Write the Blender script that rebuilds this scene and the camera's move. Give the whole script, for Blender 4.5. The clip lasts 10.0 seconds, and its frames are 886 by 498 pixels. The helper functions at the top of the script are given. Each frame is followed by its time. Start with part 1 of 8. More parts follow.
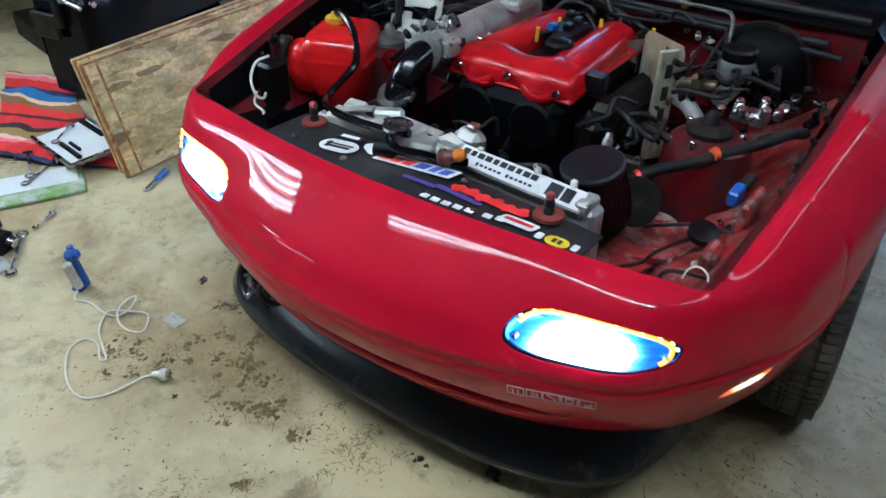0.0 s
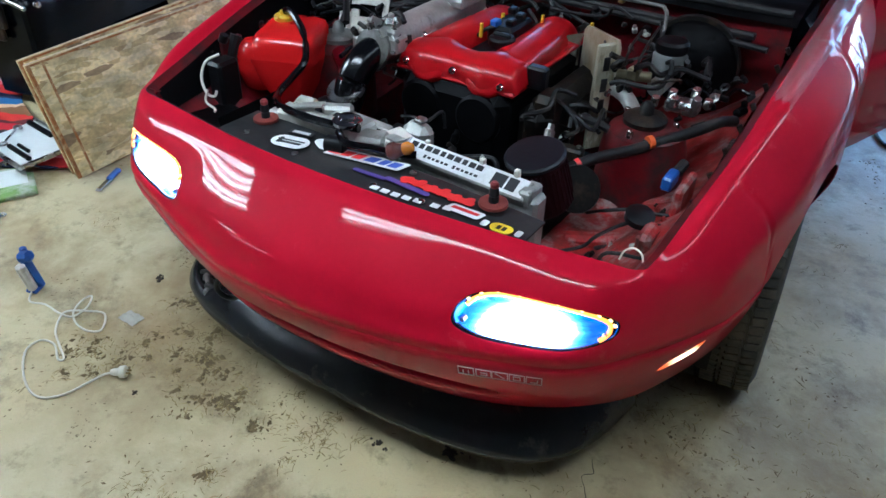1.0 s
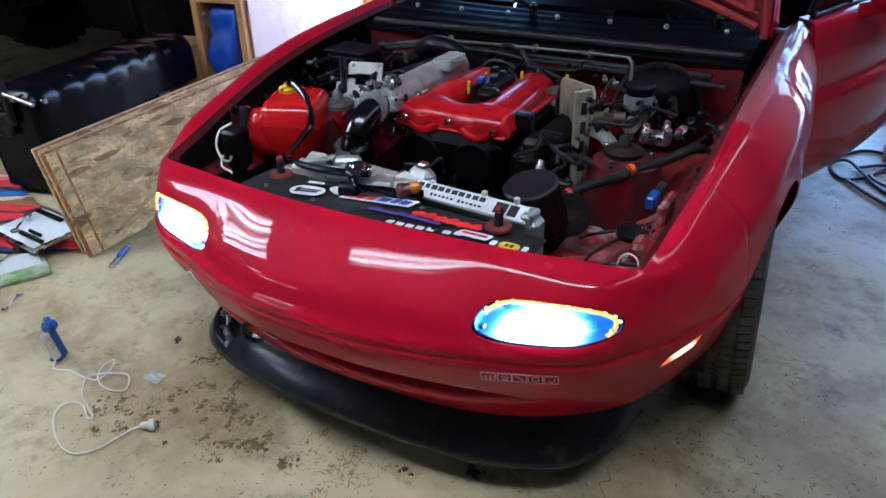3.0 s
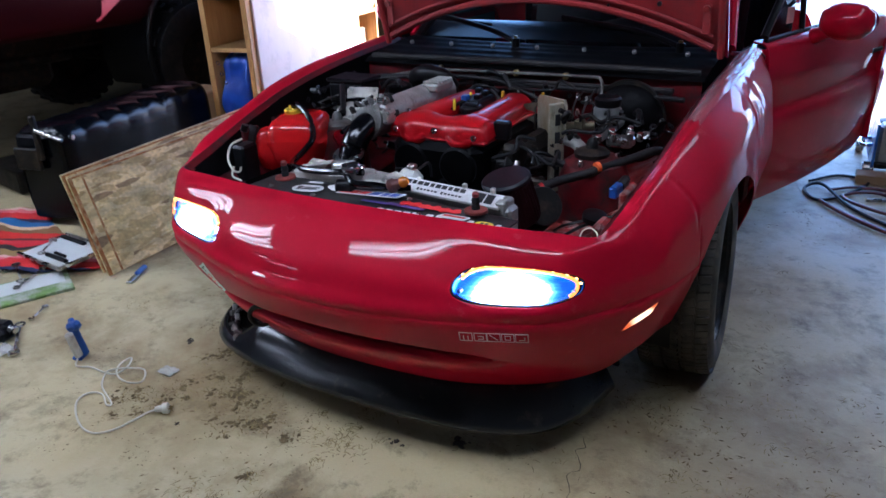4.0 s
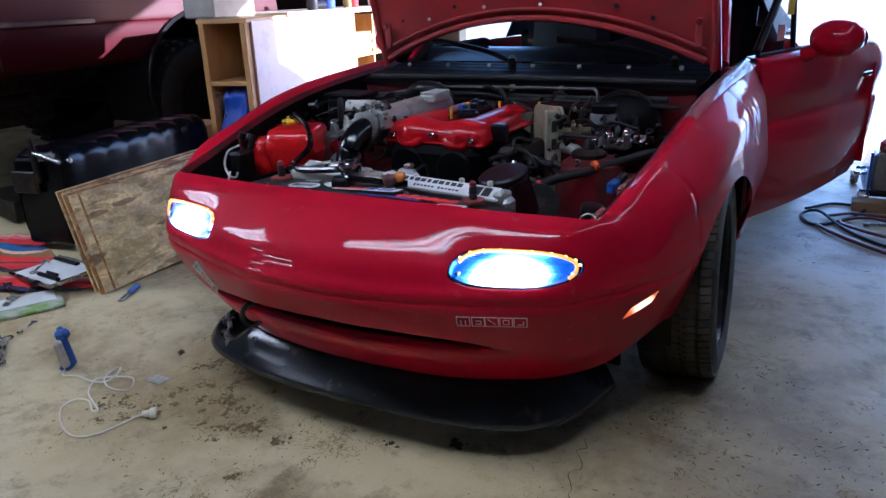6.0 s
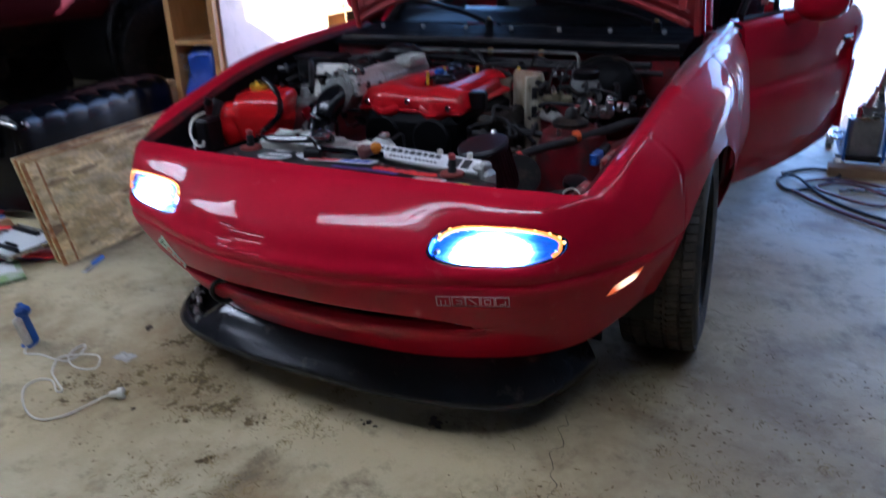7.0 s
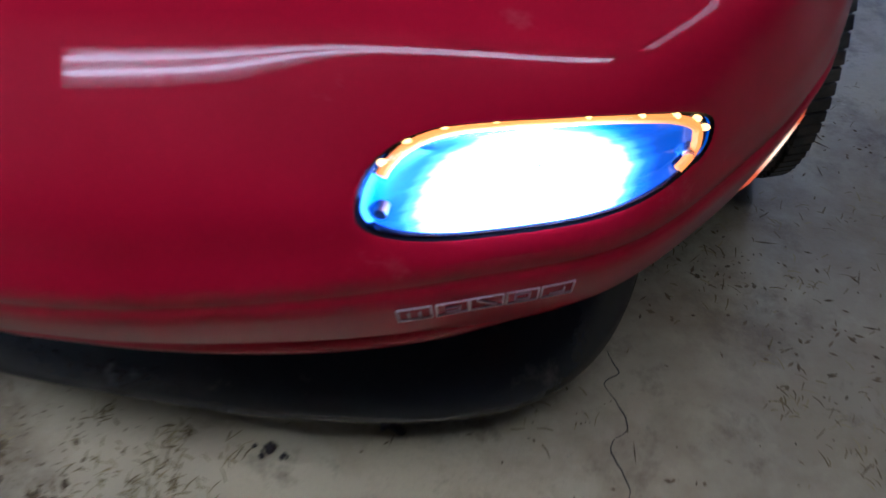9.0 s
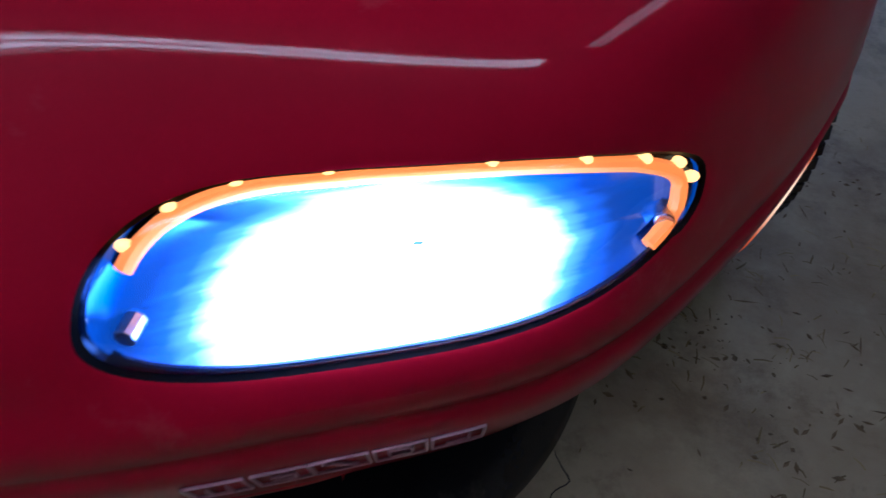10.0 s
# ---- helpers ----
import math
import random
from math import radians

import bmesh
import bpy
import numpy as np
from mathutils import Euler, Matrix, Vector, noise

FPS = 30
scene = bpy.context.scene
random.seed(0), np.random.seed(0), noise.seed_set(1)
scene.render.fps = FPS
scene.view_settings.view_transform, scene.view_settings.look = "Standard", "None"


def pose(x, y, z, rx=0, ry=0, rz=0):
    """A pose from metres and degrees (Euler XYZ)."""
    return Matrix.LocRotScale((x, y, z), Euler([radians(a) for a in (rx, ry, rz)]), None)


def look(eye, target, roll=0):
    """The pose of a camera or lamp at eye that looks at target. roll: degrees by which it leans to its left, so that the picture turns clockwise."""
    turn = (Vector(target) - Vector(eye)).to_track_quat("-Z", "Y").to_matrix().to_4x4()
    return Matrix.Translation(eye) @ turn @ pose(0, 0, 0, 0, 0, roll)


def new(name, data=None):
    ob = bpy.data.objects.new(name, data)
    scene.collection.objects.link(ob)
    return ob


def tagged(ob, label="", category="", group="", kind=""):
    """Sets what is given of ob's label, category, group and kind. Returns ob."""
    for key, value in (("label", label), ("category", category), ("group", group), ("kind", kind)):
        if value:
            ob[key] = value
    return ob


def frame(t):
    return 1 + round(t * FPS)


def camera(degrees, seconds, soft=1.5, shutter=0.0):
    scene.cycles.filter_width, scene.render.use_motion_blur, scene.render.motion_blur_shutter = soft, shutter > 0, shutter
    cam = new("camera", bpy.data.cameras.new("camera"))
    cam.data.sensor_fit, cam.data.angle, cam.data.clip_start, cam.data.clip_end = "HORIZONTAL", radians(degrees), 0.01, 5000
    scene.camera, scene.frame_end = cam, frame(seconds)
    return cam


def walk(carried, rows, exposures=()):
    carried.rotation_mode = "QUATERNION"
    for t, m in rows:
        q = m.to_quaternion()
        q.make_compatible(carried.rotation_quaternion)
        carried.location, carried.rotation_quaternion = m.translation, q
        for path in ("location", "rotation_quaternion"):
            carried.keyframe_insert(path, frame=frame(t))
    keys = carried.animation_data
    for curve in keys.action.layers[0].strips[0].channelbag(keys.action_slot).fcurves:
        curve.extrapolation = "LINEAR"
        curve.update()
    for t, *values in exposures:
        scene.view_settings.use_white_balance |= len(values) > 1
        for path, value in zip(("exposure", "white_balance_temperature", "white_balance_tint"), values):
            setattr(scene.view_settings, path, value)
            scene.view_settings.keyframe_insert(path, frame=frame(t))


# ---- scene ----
cam = camera(62.1, 10.0, shutter=0.5)
PATH = [
    (0, (0.829, -0.664, 1.313), (-0.13, 0.655, 0.155), 1.0),
    (0.5, (0.868, -0.698, 1.337), (-0.044, 0.635, 0.157), 0.8),
    (1, (0.875, -0.697, 1.338), (0.01, 0.677, 0.17), 1.6),
    (1.5, (0.877, -0.702, 1.336), (0.016, 0.684, 0.181), 1.8),
    (2, (0.849, -0.694, 1.311), (-0.037, 0.731, 0.223), -0.6),
    (3.3, (0.96, -0.974, 1.303), (0.076, 0.558, 0.369), -1.2),
    (3.5, (1.001, -1.014, 1.283), (0.105, 0.525, 0.373), -1.0),
    (4, (1.091, -1.09, 1.223), (0.153, 0.479, 0.413), -2.5),
    (4.5, (1.116, -1.129, 1.16), (0.129, 0.459, 0.45), -2.7),
    (5, (1.104, -1.133, 1.092), (0.165, 0.495, 0.409), -1.4),
    (5.5, (1.106, -1.131, 1.064), (0.148, 0.498, 0.411), -2.2),
    (6.8, (1.097, -1.106, 1.054), (0.158, 0.526, 0.381), -2.4),
    (7, (1.058, -1.072, 1.072), (0.184, 0.558, 0.31), -1.7),
    (7.5, (0.904, -0.973, 1.099), (0.15, 0.61, 0.137), -0.7),
    (8, (0.727, -0.856, 1.119), (0.152, 0.72, 0.03), 2.1),
    (8.5, (0.579, -0.503, 1.063), (0.086, 0.869, -0.306), -2.1),
    (9, (0.537, -0.228, 0.881), (0.187, 1.072, -0.599), -4.2),
    (9.5, (0.549, -0.078, 0.77), (0.215, 1.260, -0.680), -3.1),
    (10, (0.556, -0.024, 0.737), (0.309, 1.346, -0.698), -1.4),
]
EXPOSURES = [(0.0, 3.16, 5170, 10), (1.0, 3.14, 5170, 10), (2.0, 3.14, 5120, 13), (3.5, 2.87, 5180, 21), (4.0, 2.72, 5120, 23), (4.5, 2.65, 5080, 24), (5.5, 2.58, 5080, 24), (7.0, 2.43, 5080, 24), (7.5, 2.6, 5080, 24), (8.0, 2.55, 5030, 24), (8.5, 2.4, 4930, 25), (9.0, 2.16, 4850, 28), (9.5, 1.7, 4850, 30), (10.0, 1.52, 4880, 30)]
walk(cam, [(t, look(eye, target, roll)) for t, eye, target, roll in PATH], EXPOSURES)

# ---- light ----
SUN_AZ, SUN_EL = 60.0, 13.5      # degrees from +y towards +x, and above the horizon
world = bpy.data.worlds.new("sky")
scene.world = world
world.use_nodes = True
wn = world.node_tree
sky = wn.nodes.new("ShaderNodeTexSky")
sky.sky_type = "NISHITA"
sky.sun_disc = False
sky.sun_elevation = radians(SUN_EL)
sky.sun_rotation = radians(SUN_AZ)
wn.nodes["Background"].inputs[1].default_value = 0.15
wn.links.new(sky.outputs[0], wn.nodes["Background"].inputs[0])
sun = new("sun", bpy.data.lights.new("sun", "SUN"))
sun.data.energy, sun.data.angle, sun.data.color = 5.0, radians(0.5), (1.0, 0.94, 0.85)
sdir = Vector((math.sin(radians(SUN_AZ)) * math.cos(radians(SUN_EL)), math.cos(radians(SUN_AZ)) * math.cos(radians(SUN_EL)), math.sin(radians(SUN_EL))))
sun.matrix_world = look(sdir * 20, (0, 0, 0))
gate = new("doorway_sky", bpy.data.lights.new("doorway_sky", "AREA"))
gate.data.shape, gate.data.size, gate.data.size_y, gate.data.energy, gate.data.color = "RECTANGLE", 3.8, 2.0, 15.0, (0.22, 0.50, 1.0)
gate.matrix_world = look((0.07, 4.38, 1.08), (0.07, 0.0, 1.08))
TUBE_GLOW = 4.1                 # strength of the fluorescent tubes


# ---- geometry helpers ----
class Geo:
    """Vertices and faces that are gathered before they become a mesh."""

    def __init__(self, v=None, f=None):
        self.v, self.f = list(v or []), list(f or [])

    def __add__(self, o):
        n = len(self.v)
        return Geo(self.v + o.v, self.f + [tuple(i + n for i in q) for q in o.f])

    def moved(self, m):
        return Geo([tuple(m @ Vector(p)) for p in self.v], self.f)


def total(items):
    out = Geo()
    for g in items:
        n = len(out.v)
        out.v += g.v
        out.f += [tuple(i + n for i in q) for q in g.f]
    return out


def box(c, s, bev=0.004, m=None):
    """A box with chamfered edges: centre, size."""
    hx, hy, hz = (a / 2 for a in s)
    b = min(bev, hx * 0.9, hy * 0.9, hz * 0.9)
    g = Geo()
    idx = {}
    for sx in (-1, 1):
        for sy in (-1, 1):
            for sz in (-1, 1):
                for k, p in enumerate(((hx, hy - b, hz - b), (hx - b, hy, hz - b), (hx - b, hy - b, hz))):
                    idx[sx, sy, sz, k] = len(g.v)
                    g.v.append((c[0] + sx * p[0], c[1] + sy * p[1], c[2] + sz * p[2]))

    def quad(a):
        cen = sum((Vector(g.v[i]) for i in a), Vector()) / len(a)
        nor = (Vector(g.v[a[1]]) - Vector(g.v[a[0]])).cross(Vector(g.v[a[2]]) - Vector(g.v[a[1]]))
        g.f.append(tuple(a) if nor.dot(cen - Vector(c)) > 0 else tuple(reversed(a)))
    for k in range(3):
        o = [i for i in range(3) if i != k]
        for s0 in (-1, 1):
            loop = []
            for a, b2 in ((-1, -1), (1, -1), (1, 1), (-1, 1)):
                q = [0, 0, 0]
                q[k], q[o[0]], q[o[1]] = s0, a, b2
                loop.append(idx[(*q, k)])
            quad(loop)
        for a in (-1, 1):
            for b2 in (-1, 1):
                q0, q1 = [0, 0, 0], [0, 0, 0]
                q0[k], q1[k] = -1, 1
                q0[o[0]] = q1[o[0]] = a
                q0[o[1]] = q1[o[1]] = b2
                quad([idx[(*q0, o[0])], idx[(*q1, o[0])], idx[(*q1, o[1])], idx[(*q0, o[1])]])
    for sx in (-1, 1):
        for sy in (-1, 1):
            for sz in (-1, 1):
                quad([idx[sx, sy, sz, k] for k in range(3)])
    return g.moved(m) if m else g


def grid(fn, us, vs, wrap_u=False, flip=False):
    """A sheet of faces over two lists of parameters."""
    g = Geo([tuple(fn(u, v)) for u in us for v in vs])
    n, k = len(us), len(vs)
    for i in range(n if wrap_u else n - 1):
        for j in range(k - 1):
            a, b = i * k, ((i + 1) % n) * k
            q = (a + j, b + j, b + j + 1, a + j + 1)
            g.f.append(tuple(reversed(q)) if flip else q)
    return g


def lin(a, b, n):
    return [a + (b - a) * i / (n - 1) for i in range(n)]


def along(pts, n):
    """n points on a smooth curve through pts."""
    A = np.array(pts, float)
    return [catmull(A, t) for t in np.linspace(0, len(A) - 1, n)]


def catmull(A, t):
    i = min(int(t), len(A) - 2)
    f = t - i
    p0 = A[i - 1] if i > 0 else 2 * A[0] - A[1]
    p3 = A[i + 2] if i + 2 < len(A) else 2 * A[-1] - A[-2]
    p1, p2 = A[i], A[i + 1]
    return 0.5 * (2 * p1 + (p2 - p0) * f + (2 * p0 - 5 * p1 + 4 * p2 - p3) * f * f + (3 * p1 - p0 - 3 * p2 + p3) * f ** 3)


def tube(pts, r, n=10, smooth=6, closed=False, taper=None):
    """A pipe through points; r may be a list over its length."""
    P = [Vector(p) for p in (along(pts, (len(pts) - 1) * smooth + 1) if smooth > 1 and len(pts) > 2 else pts)]
    g = Geo()
    up = Vector((0.13, 0.27, 0.95))
    m = len(P)
    for i, p in enumerate(P):
        d = (P[min(i + 1, m - 1)] - P[max(i - 1, 0)])
        if closed:
            d = P[(i + 1) % m] - P[i - 1]
        d.normalize()
        if abs(d.dot(up)) > 0.97:
            up = Vector((0.9, 0.1, 0.2))
        a = d.cross(up).normalized()
        b = d.cross(a)
        rr = r if not taper else r * taper(i / (m - 1))
        for k in range(n):
            w = 2 * math.pi * k / n
            g.v.append(tuple(p + a * (rr * math.cos(w)) + b * (rr * math.sin(w))))
    for i in range(m if closed else m - 1):
        for k in range(n):
            a, b = i * n, ((i + 1) % m) * n
            g.f.append((a + k, b + k, b + (k + 1) % n, a + (k + 1) % n))
    if not closed:
        g.f.append(tuple(range(n)))
        g.f.append(tuple(reversed(range((m - 1) * n, m * n))))
    return g


def lathe(profile, n=24, m=None):
    """Turned about z: (radius, height) pairs."""
    g = Geo()
    for r, z in profile:
        for k in range(n):
            w = 2 * math.pi * k / n
            g.v.append((r * math.cos(w), r * math.sin(w), z))
    for i in range(len(profile) - 1):
        for k in range(n):
            g.f.append((i * n + k, i * n + (k + 1) % n, (i + 1) * n + (k + 1) % n, (i + 1) * n + k))
    g.f.append(tuple(reversed(range(n))))
    g.f.append(tuple(range((len(profile) - 1) * n, len(profile) * n)))
    return g.moved(m) if m else g


def rod(p0, p1, r, r1=None, n=14, bev=0.0):
    """A round bar between two points, with chamfered ends."""
    a, b = Vector(p0), Vector(p1)
    h = (b - a).length
    r1 = r if r1 is None else r1
    m = Matrix.Translation(a) @ (b - a).to_track_quat("Z", "Y").to_matrix().to_4x4()
    c = min(bev or 0.12 * min(r, r1), h * 0.3)
    return lathe([(max(r - c, 1e-4), 0), (r, c), (r1, h - c), (max(r1 - c, 1e-4), h)], n, m)


def plate(outline, z0, z1, m=None):
    """A flat piece with that outline (x, y), from z0 to z1."""
    n = len(outline)
    g = Geo([(x, y, z0) for x, y in outline] + [(x, y, z1) for x, y in outline])
    g.f.append(tuple(reversed(range(n))))
    g.f.append(tuple(range(n, 2 * n)))
    for i in range(n):
        j = (i + 1) % n
        g.f.append((i, j, n + j, n + i))
    return g.moved(m) if m else g


def thick(sheet, d):
    """Gives a sheet depth along -its normals."""
    me = bpy.data.meshes.new("tmp")
    me.from_pydata(sheet.v, [], sheet.f)
    bm = bmesh.new()
    bm.from_mesh(me)
    bpy.data.meshes.remove(me)
    bm.normal_update()
    n = len(bm.verts)
    bm.verts.ensure_lookup_table()
    low = [tuple(v.co - v.normal * d) for v in bm.verts]
    g = Geo(list(sheet.v) + low, list(sheet.f) + [tuple(reversed([i + n for i in q])) for q in sheet.f])
    for e in bm.edges:
        if e.is_boundary:
            f = e.link_faces[0]
            vs = [v.index for v in f.verts]
            a, b = e.verts[0].index, e.verts[1].index
            if vs[(vs.index(a) + 1) % len(vs)] != b:
                a, b = b, a
            g.f.append((b, a, a + n, b + n))
    bm.free()
    return g


def mesh_of(name, g, material, sharp=35, fix=True):
    me = bpy.data.meshes.new(name)
    me.from_pydata(g.v, [], g.f)
    if fix:
        bm = bmesh.new()
        bm.from_mesh(me)
        bmesh.ops.recalc_face_normals(bm, faces=bm.faces)
        bm.to_mesh(me)
        bm.free()
    me.shade_smooth()
    me.set_sharp_from_angle(angle=radians(sharp))
    me.materials.append(material)
    return me


def facing(g, way):
    """Turns a sheet's faces so that they look along way."""
    n = Vector()
    for q in g.f:
        n += (Vector(g.v[q[1]]) - Vector(g.v[q[0]])).cross(Vector(g.v[q[2]]) - Vector(g.v[q[0]]))
    return g if n.dot(Vector(way)) > 0 else Geo(g.v, [tuple(reversed(q)) for q in g.f])


def part(name, g, material, parent, label="", sharp=35, fix=True):
    """One mesh under a thing or under a part, given in the world's coordinates."""
    ob = new(name, mesh_of(name, g, material, sharp, fix))
    ob.parent = parent
    p = parent
    while p.parent:
        p = p.parent
    if p.type == "EMPTY" and parent == p:
        ob.matrix_parent_inverse = p.matrix_basis.inverted()
    return tagged(ob, label)


def thing(name, at, label, category, group="", kind="", m=None):
    ob = new(name)
    ob.empty_display_size = 0.1
    ob.matrix_basis = m if m is not None else Matrix.Translation(at)
    return tagged(ob, label, category, group, kind)


def single(name, g, material, label, category, group="", kind="", sharp=35, fix=True):
    return tagged(new(name, mesh_of(name, g, material, sharp, fix)), label, category, group, kind)


# ---- materials ----
def nodes_of(name):
    m = bpy.data.materials.new(name)
    m.use_nodes = True
    return m, m.node_tree.nodes, m.node_tree.links, m.node_tree.nodes["Principled BSDF"]


def surface(name, col, rough=0.5, metal=0.0, var=0.25, scale=8.0, col2=None, fine=120.0, bump=0.15, coat=0.0, dirt=None, dirt_amount=0.5, dirt_scale=5.0, rough_var=0.15, spec=0.5, stretch=None):
    """A surface with two scales of colour change, a stain layer, uneven gloss and fine relief."""
    m, N, L, P = nodes_of(name)
    tc = N.new("ShaderNodeTexCoord")
    vec = tc.outputs["Object"]
    if stretch:
        mp = N.new("ShaderNodeMapping")
        mp.inputs["Scale"].default_value = stretch
        L.new(vec, mp.inputs["Vector"])
        vec = mp.outputs["Vector"]

    def noise_tex(sc, det=6.0, rgh=0.6):
        n = N.new("ShaderNodeTexNoise")
        n.inputs["Scale"].default_value, n.inputs["Detail"].default_value, n.inputs["Roughness"].default_value = sc, det, rgh
        L.new(vec, n.inputs["Vector"])
        return n
    big, small = noise_tex(scale), noise_tex(fine, 3.0)
    mix = N.new("ShaderNodeMix")
    mix.data_type = "RGBA"
    c2 = col2 or tuple(c * (1 - var) for c in col)
    mix.inputs[6].default_value, mix.inputs[7].default_value = (*col, 1), (*c2, 1)
    ramp = N.new("ShaderNodeMapRange")
    ramp.inputs[1].default_value, ramp.inputs[2].default_value = 0.35, 0.68
    L.new(big.outputs[0], ramp.inputs[0])
    L.new(ramp.outputs[0], mix.inputs[0])
    out = mix.outputs[2]
    grain = N.new("ShaderNodeMix")
    grain.data_type, grain.blend_type = "RGBA", "MULTIPLY"
    grain.inputs[0].default_value = min(1.0, var)
    L.new(out, grain.inputs[6])
    gm = N.new("ShaderNodeMapRange")
    gm.inputs[3].default_value, gm.inputs[4].default_value = 0.45, 1.4
    L.new(small.outputs[0], gm.inputs[0])
    comb = N.new("ShaderNodeCombineColor")
    for i in range(3):
        L.new(gm.outputs[0], comb.inputs[i])
    L.new(comb.outputs[0], grain.inputs[7])
    out = grain.outputs[2]
    if dirt:
        dn = noise_tex(dirt_scale, 9.0, 0.7)
        dm = N.new("ShaderNodeMapRange")
        dm.inputs[1].default_value, dm.inputs[2].default_value = 0.62 - 0.25 * dirt_amount, 0.75 - 0.15 * dirt_amount
        L.new(dn.outputs[0], dm.inputs[0])
        dx = N.new("ShaderNodeMix")
        dx.data_type = "RGBA"
        L.new(dm.outputs[0], dx.inputs[0])
        L.new(out, dx.inputs[6])
        dx.inputs[7].default_value = (*dirt, 1)
        out = dx.outputs[2]
    L.new(out, P.inputs["Base Color"])
    rm = N.new("ShaderNodeMapRange")
    rm.inputs[3].default_value, rm.inputs[4].default_value = max(0.02, rough - rough_var), min(1, rough + rough_var)
    L.new(big.outputs[0], rm.inputs[0])
    L.new(rm.outputs[0], P.inputs["Roughness"])
    P.inputs["Metallic"].default_value = metal
    P.inputs["Specular IOR Level"].default_value = spec
    P.inputs["Coat Weight"].default_value = coat
    P.inputs["Coat Roughness"].default_value = 0.035
    if bump:
        b = N.new("ShaderNodeBump")
        b.inputs["Strength"].default_value, b.inputs["Distance"].default_value = bump, 0.002
        L.new(small.outputs[0], b.inputs["Height"])
        L.new(b.outputs[0], P.inputs["Normal"])
    return m


def glow(name, col, strength):
    m, N, L, P = nodes_of(name)
    P.inputs["Base Color"].default_value = (*col, 1)
    P.inputs["Emission Color"].default_value = (*col, 1)
    P.inputs["Emission Strength"].default_value = strength
    return m


def clear(name, tint=(1, 1, 1), rough=0.03, gloss=1.0, milk=0.0):
    """Thin glass: it lets light straight through and mirrors by angle."""
    m, N, L, P = nodes_of(name)
    t, g, x, f = (N.new("ShaderNode" + k) for k in ("BsdfTransparent", "BsdfGlossy", "MixShader", "Fresnel"))
    t.inputs[0].default_value = (*tint, 1)
    g.inputs["Roughness"].default_value = rough
    f.inputs[0].default_value = 1.0 + 0.45 * gloss
    L.new(f.outputs[0], x.inputs[0])
    L.new(t.outputs[0], x.inputs[1])
    L.new(g.outputs[0], x.inputs[2])
    end = x.outputs[0]
    if milk:
        d, y = N.new("ShaderNodeBsdfDiffuse"), N.new("ShaderNodeMixShader")
        d.inputs[0].default_value = (0.74, 0.75, 0.80, 1)
        nz, r = N.new("ShaderNodeTexNoise"), N.new("ShaderNodeMapRange")
        nz.inputs["Scale"].default_value, nz.inputs["Detail"].default_value = 14.0, 6.0
        r.inputs[1].default_value, r.inputs[2].default_value, r.inputs[3].default_value, r.inputs[4].default_value = 0.35, 0.7, milk * 0.75, milk * 1.3
        L.new(nz.outputs[0], r.inputs[0])
        L.new(r.outputs[0], y.inputs[0])
        L.new(end, y.inputs[1])
        L.new(d.outputs[0], y.inputs[2])
        end = y.outputs[0]
    L.new(end, N["Material Output"].inputs[0])
    return m


def lamp_glow():
    """The lit bowl of a headlamp: brightest low in its middle, fading to its rim."""
    m, N, L, P = nodes_of("headlamp_beam")
    tc, mp, gr = N.new("ShaderNodeTexCoord"), N.new("ShaderNodeMapping"), N.new("ShaderNodeTexGradient")
    mp.inputs["Location"].default_value = (-1.00, 0.0, -0.34)
    mp.inputs["Scale"].default_value = (2.2, 0.0, 1.35)
    gr.gradient_type = "SPHERICAL"
    L.new(tc.outputs["Generated"], mp.inputs[0])
    L.new(mp.outputs[0], gr.inputs[0])
    # streaks of the reflector's facets bend the edge of the bright core
    wv, add = N.new("ShaderNodeTexNoise"), N.new("ShaderNodeMath")
    st = N.new("ShaderNodeMapping")
    st.inputs["Scale"].default_value = (3.0, 1.0, 9.0)
    L.new(tc.outputs["Generated"], st.inputs[0])
    L.new(st.outputs[0], wv.inputs["Vector"])
    wv.inputs["Scale"].default_value, wv.inputs["Detail"].default_value = 1.6, 3.0
    add.operation = "MULTIPLY_ADD"
    add.inputs[1].default_value = 0.16
    L.new(wv.outputs[0], add.inputs[0])
    L.new(gr.outputs["Fac"], add.inputs[2])
    ramp = N.new("ShaderNodeValToRGB")
    els = ramp.color_ramp.elements
    els[0].position, els[0].color = 0.10, (0.0005, 0.003, 0.012, 1)
    els[1].position, els[1].color = 0.66, (0.62, 0.80, 1.0, 1)
    for pos, col in ((0.20, (0.0008, 0.003, 0.012, 1)), (0.30, (0.003, 0.011, 0.042, 1)), (0.38, (0.016, 0.040, 0.12, 1)), (0.46, (0.12, 0.20, 0.40, 1)), (0.54, (0.40, 0.55, 0.82, 1))):
        els.new(pos).color = col
    L.new(add.outputs[0], ramp.inputs[0])
    P.inputs["Base Color"].default_value, P.inputs["Metallic"].default_value, P.inputs["Roughness"].default_value = (0.06, 0.15, 0.40, 1), 0.8, 0.2
    L.new(ramp.outputs[0], P.inputs["Emission Color"])
    P.inputs["Emission Strength"].default_value = 7.5
    return m


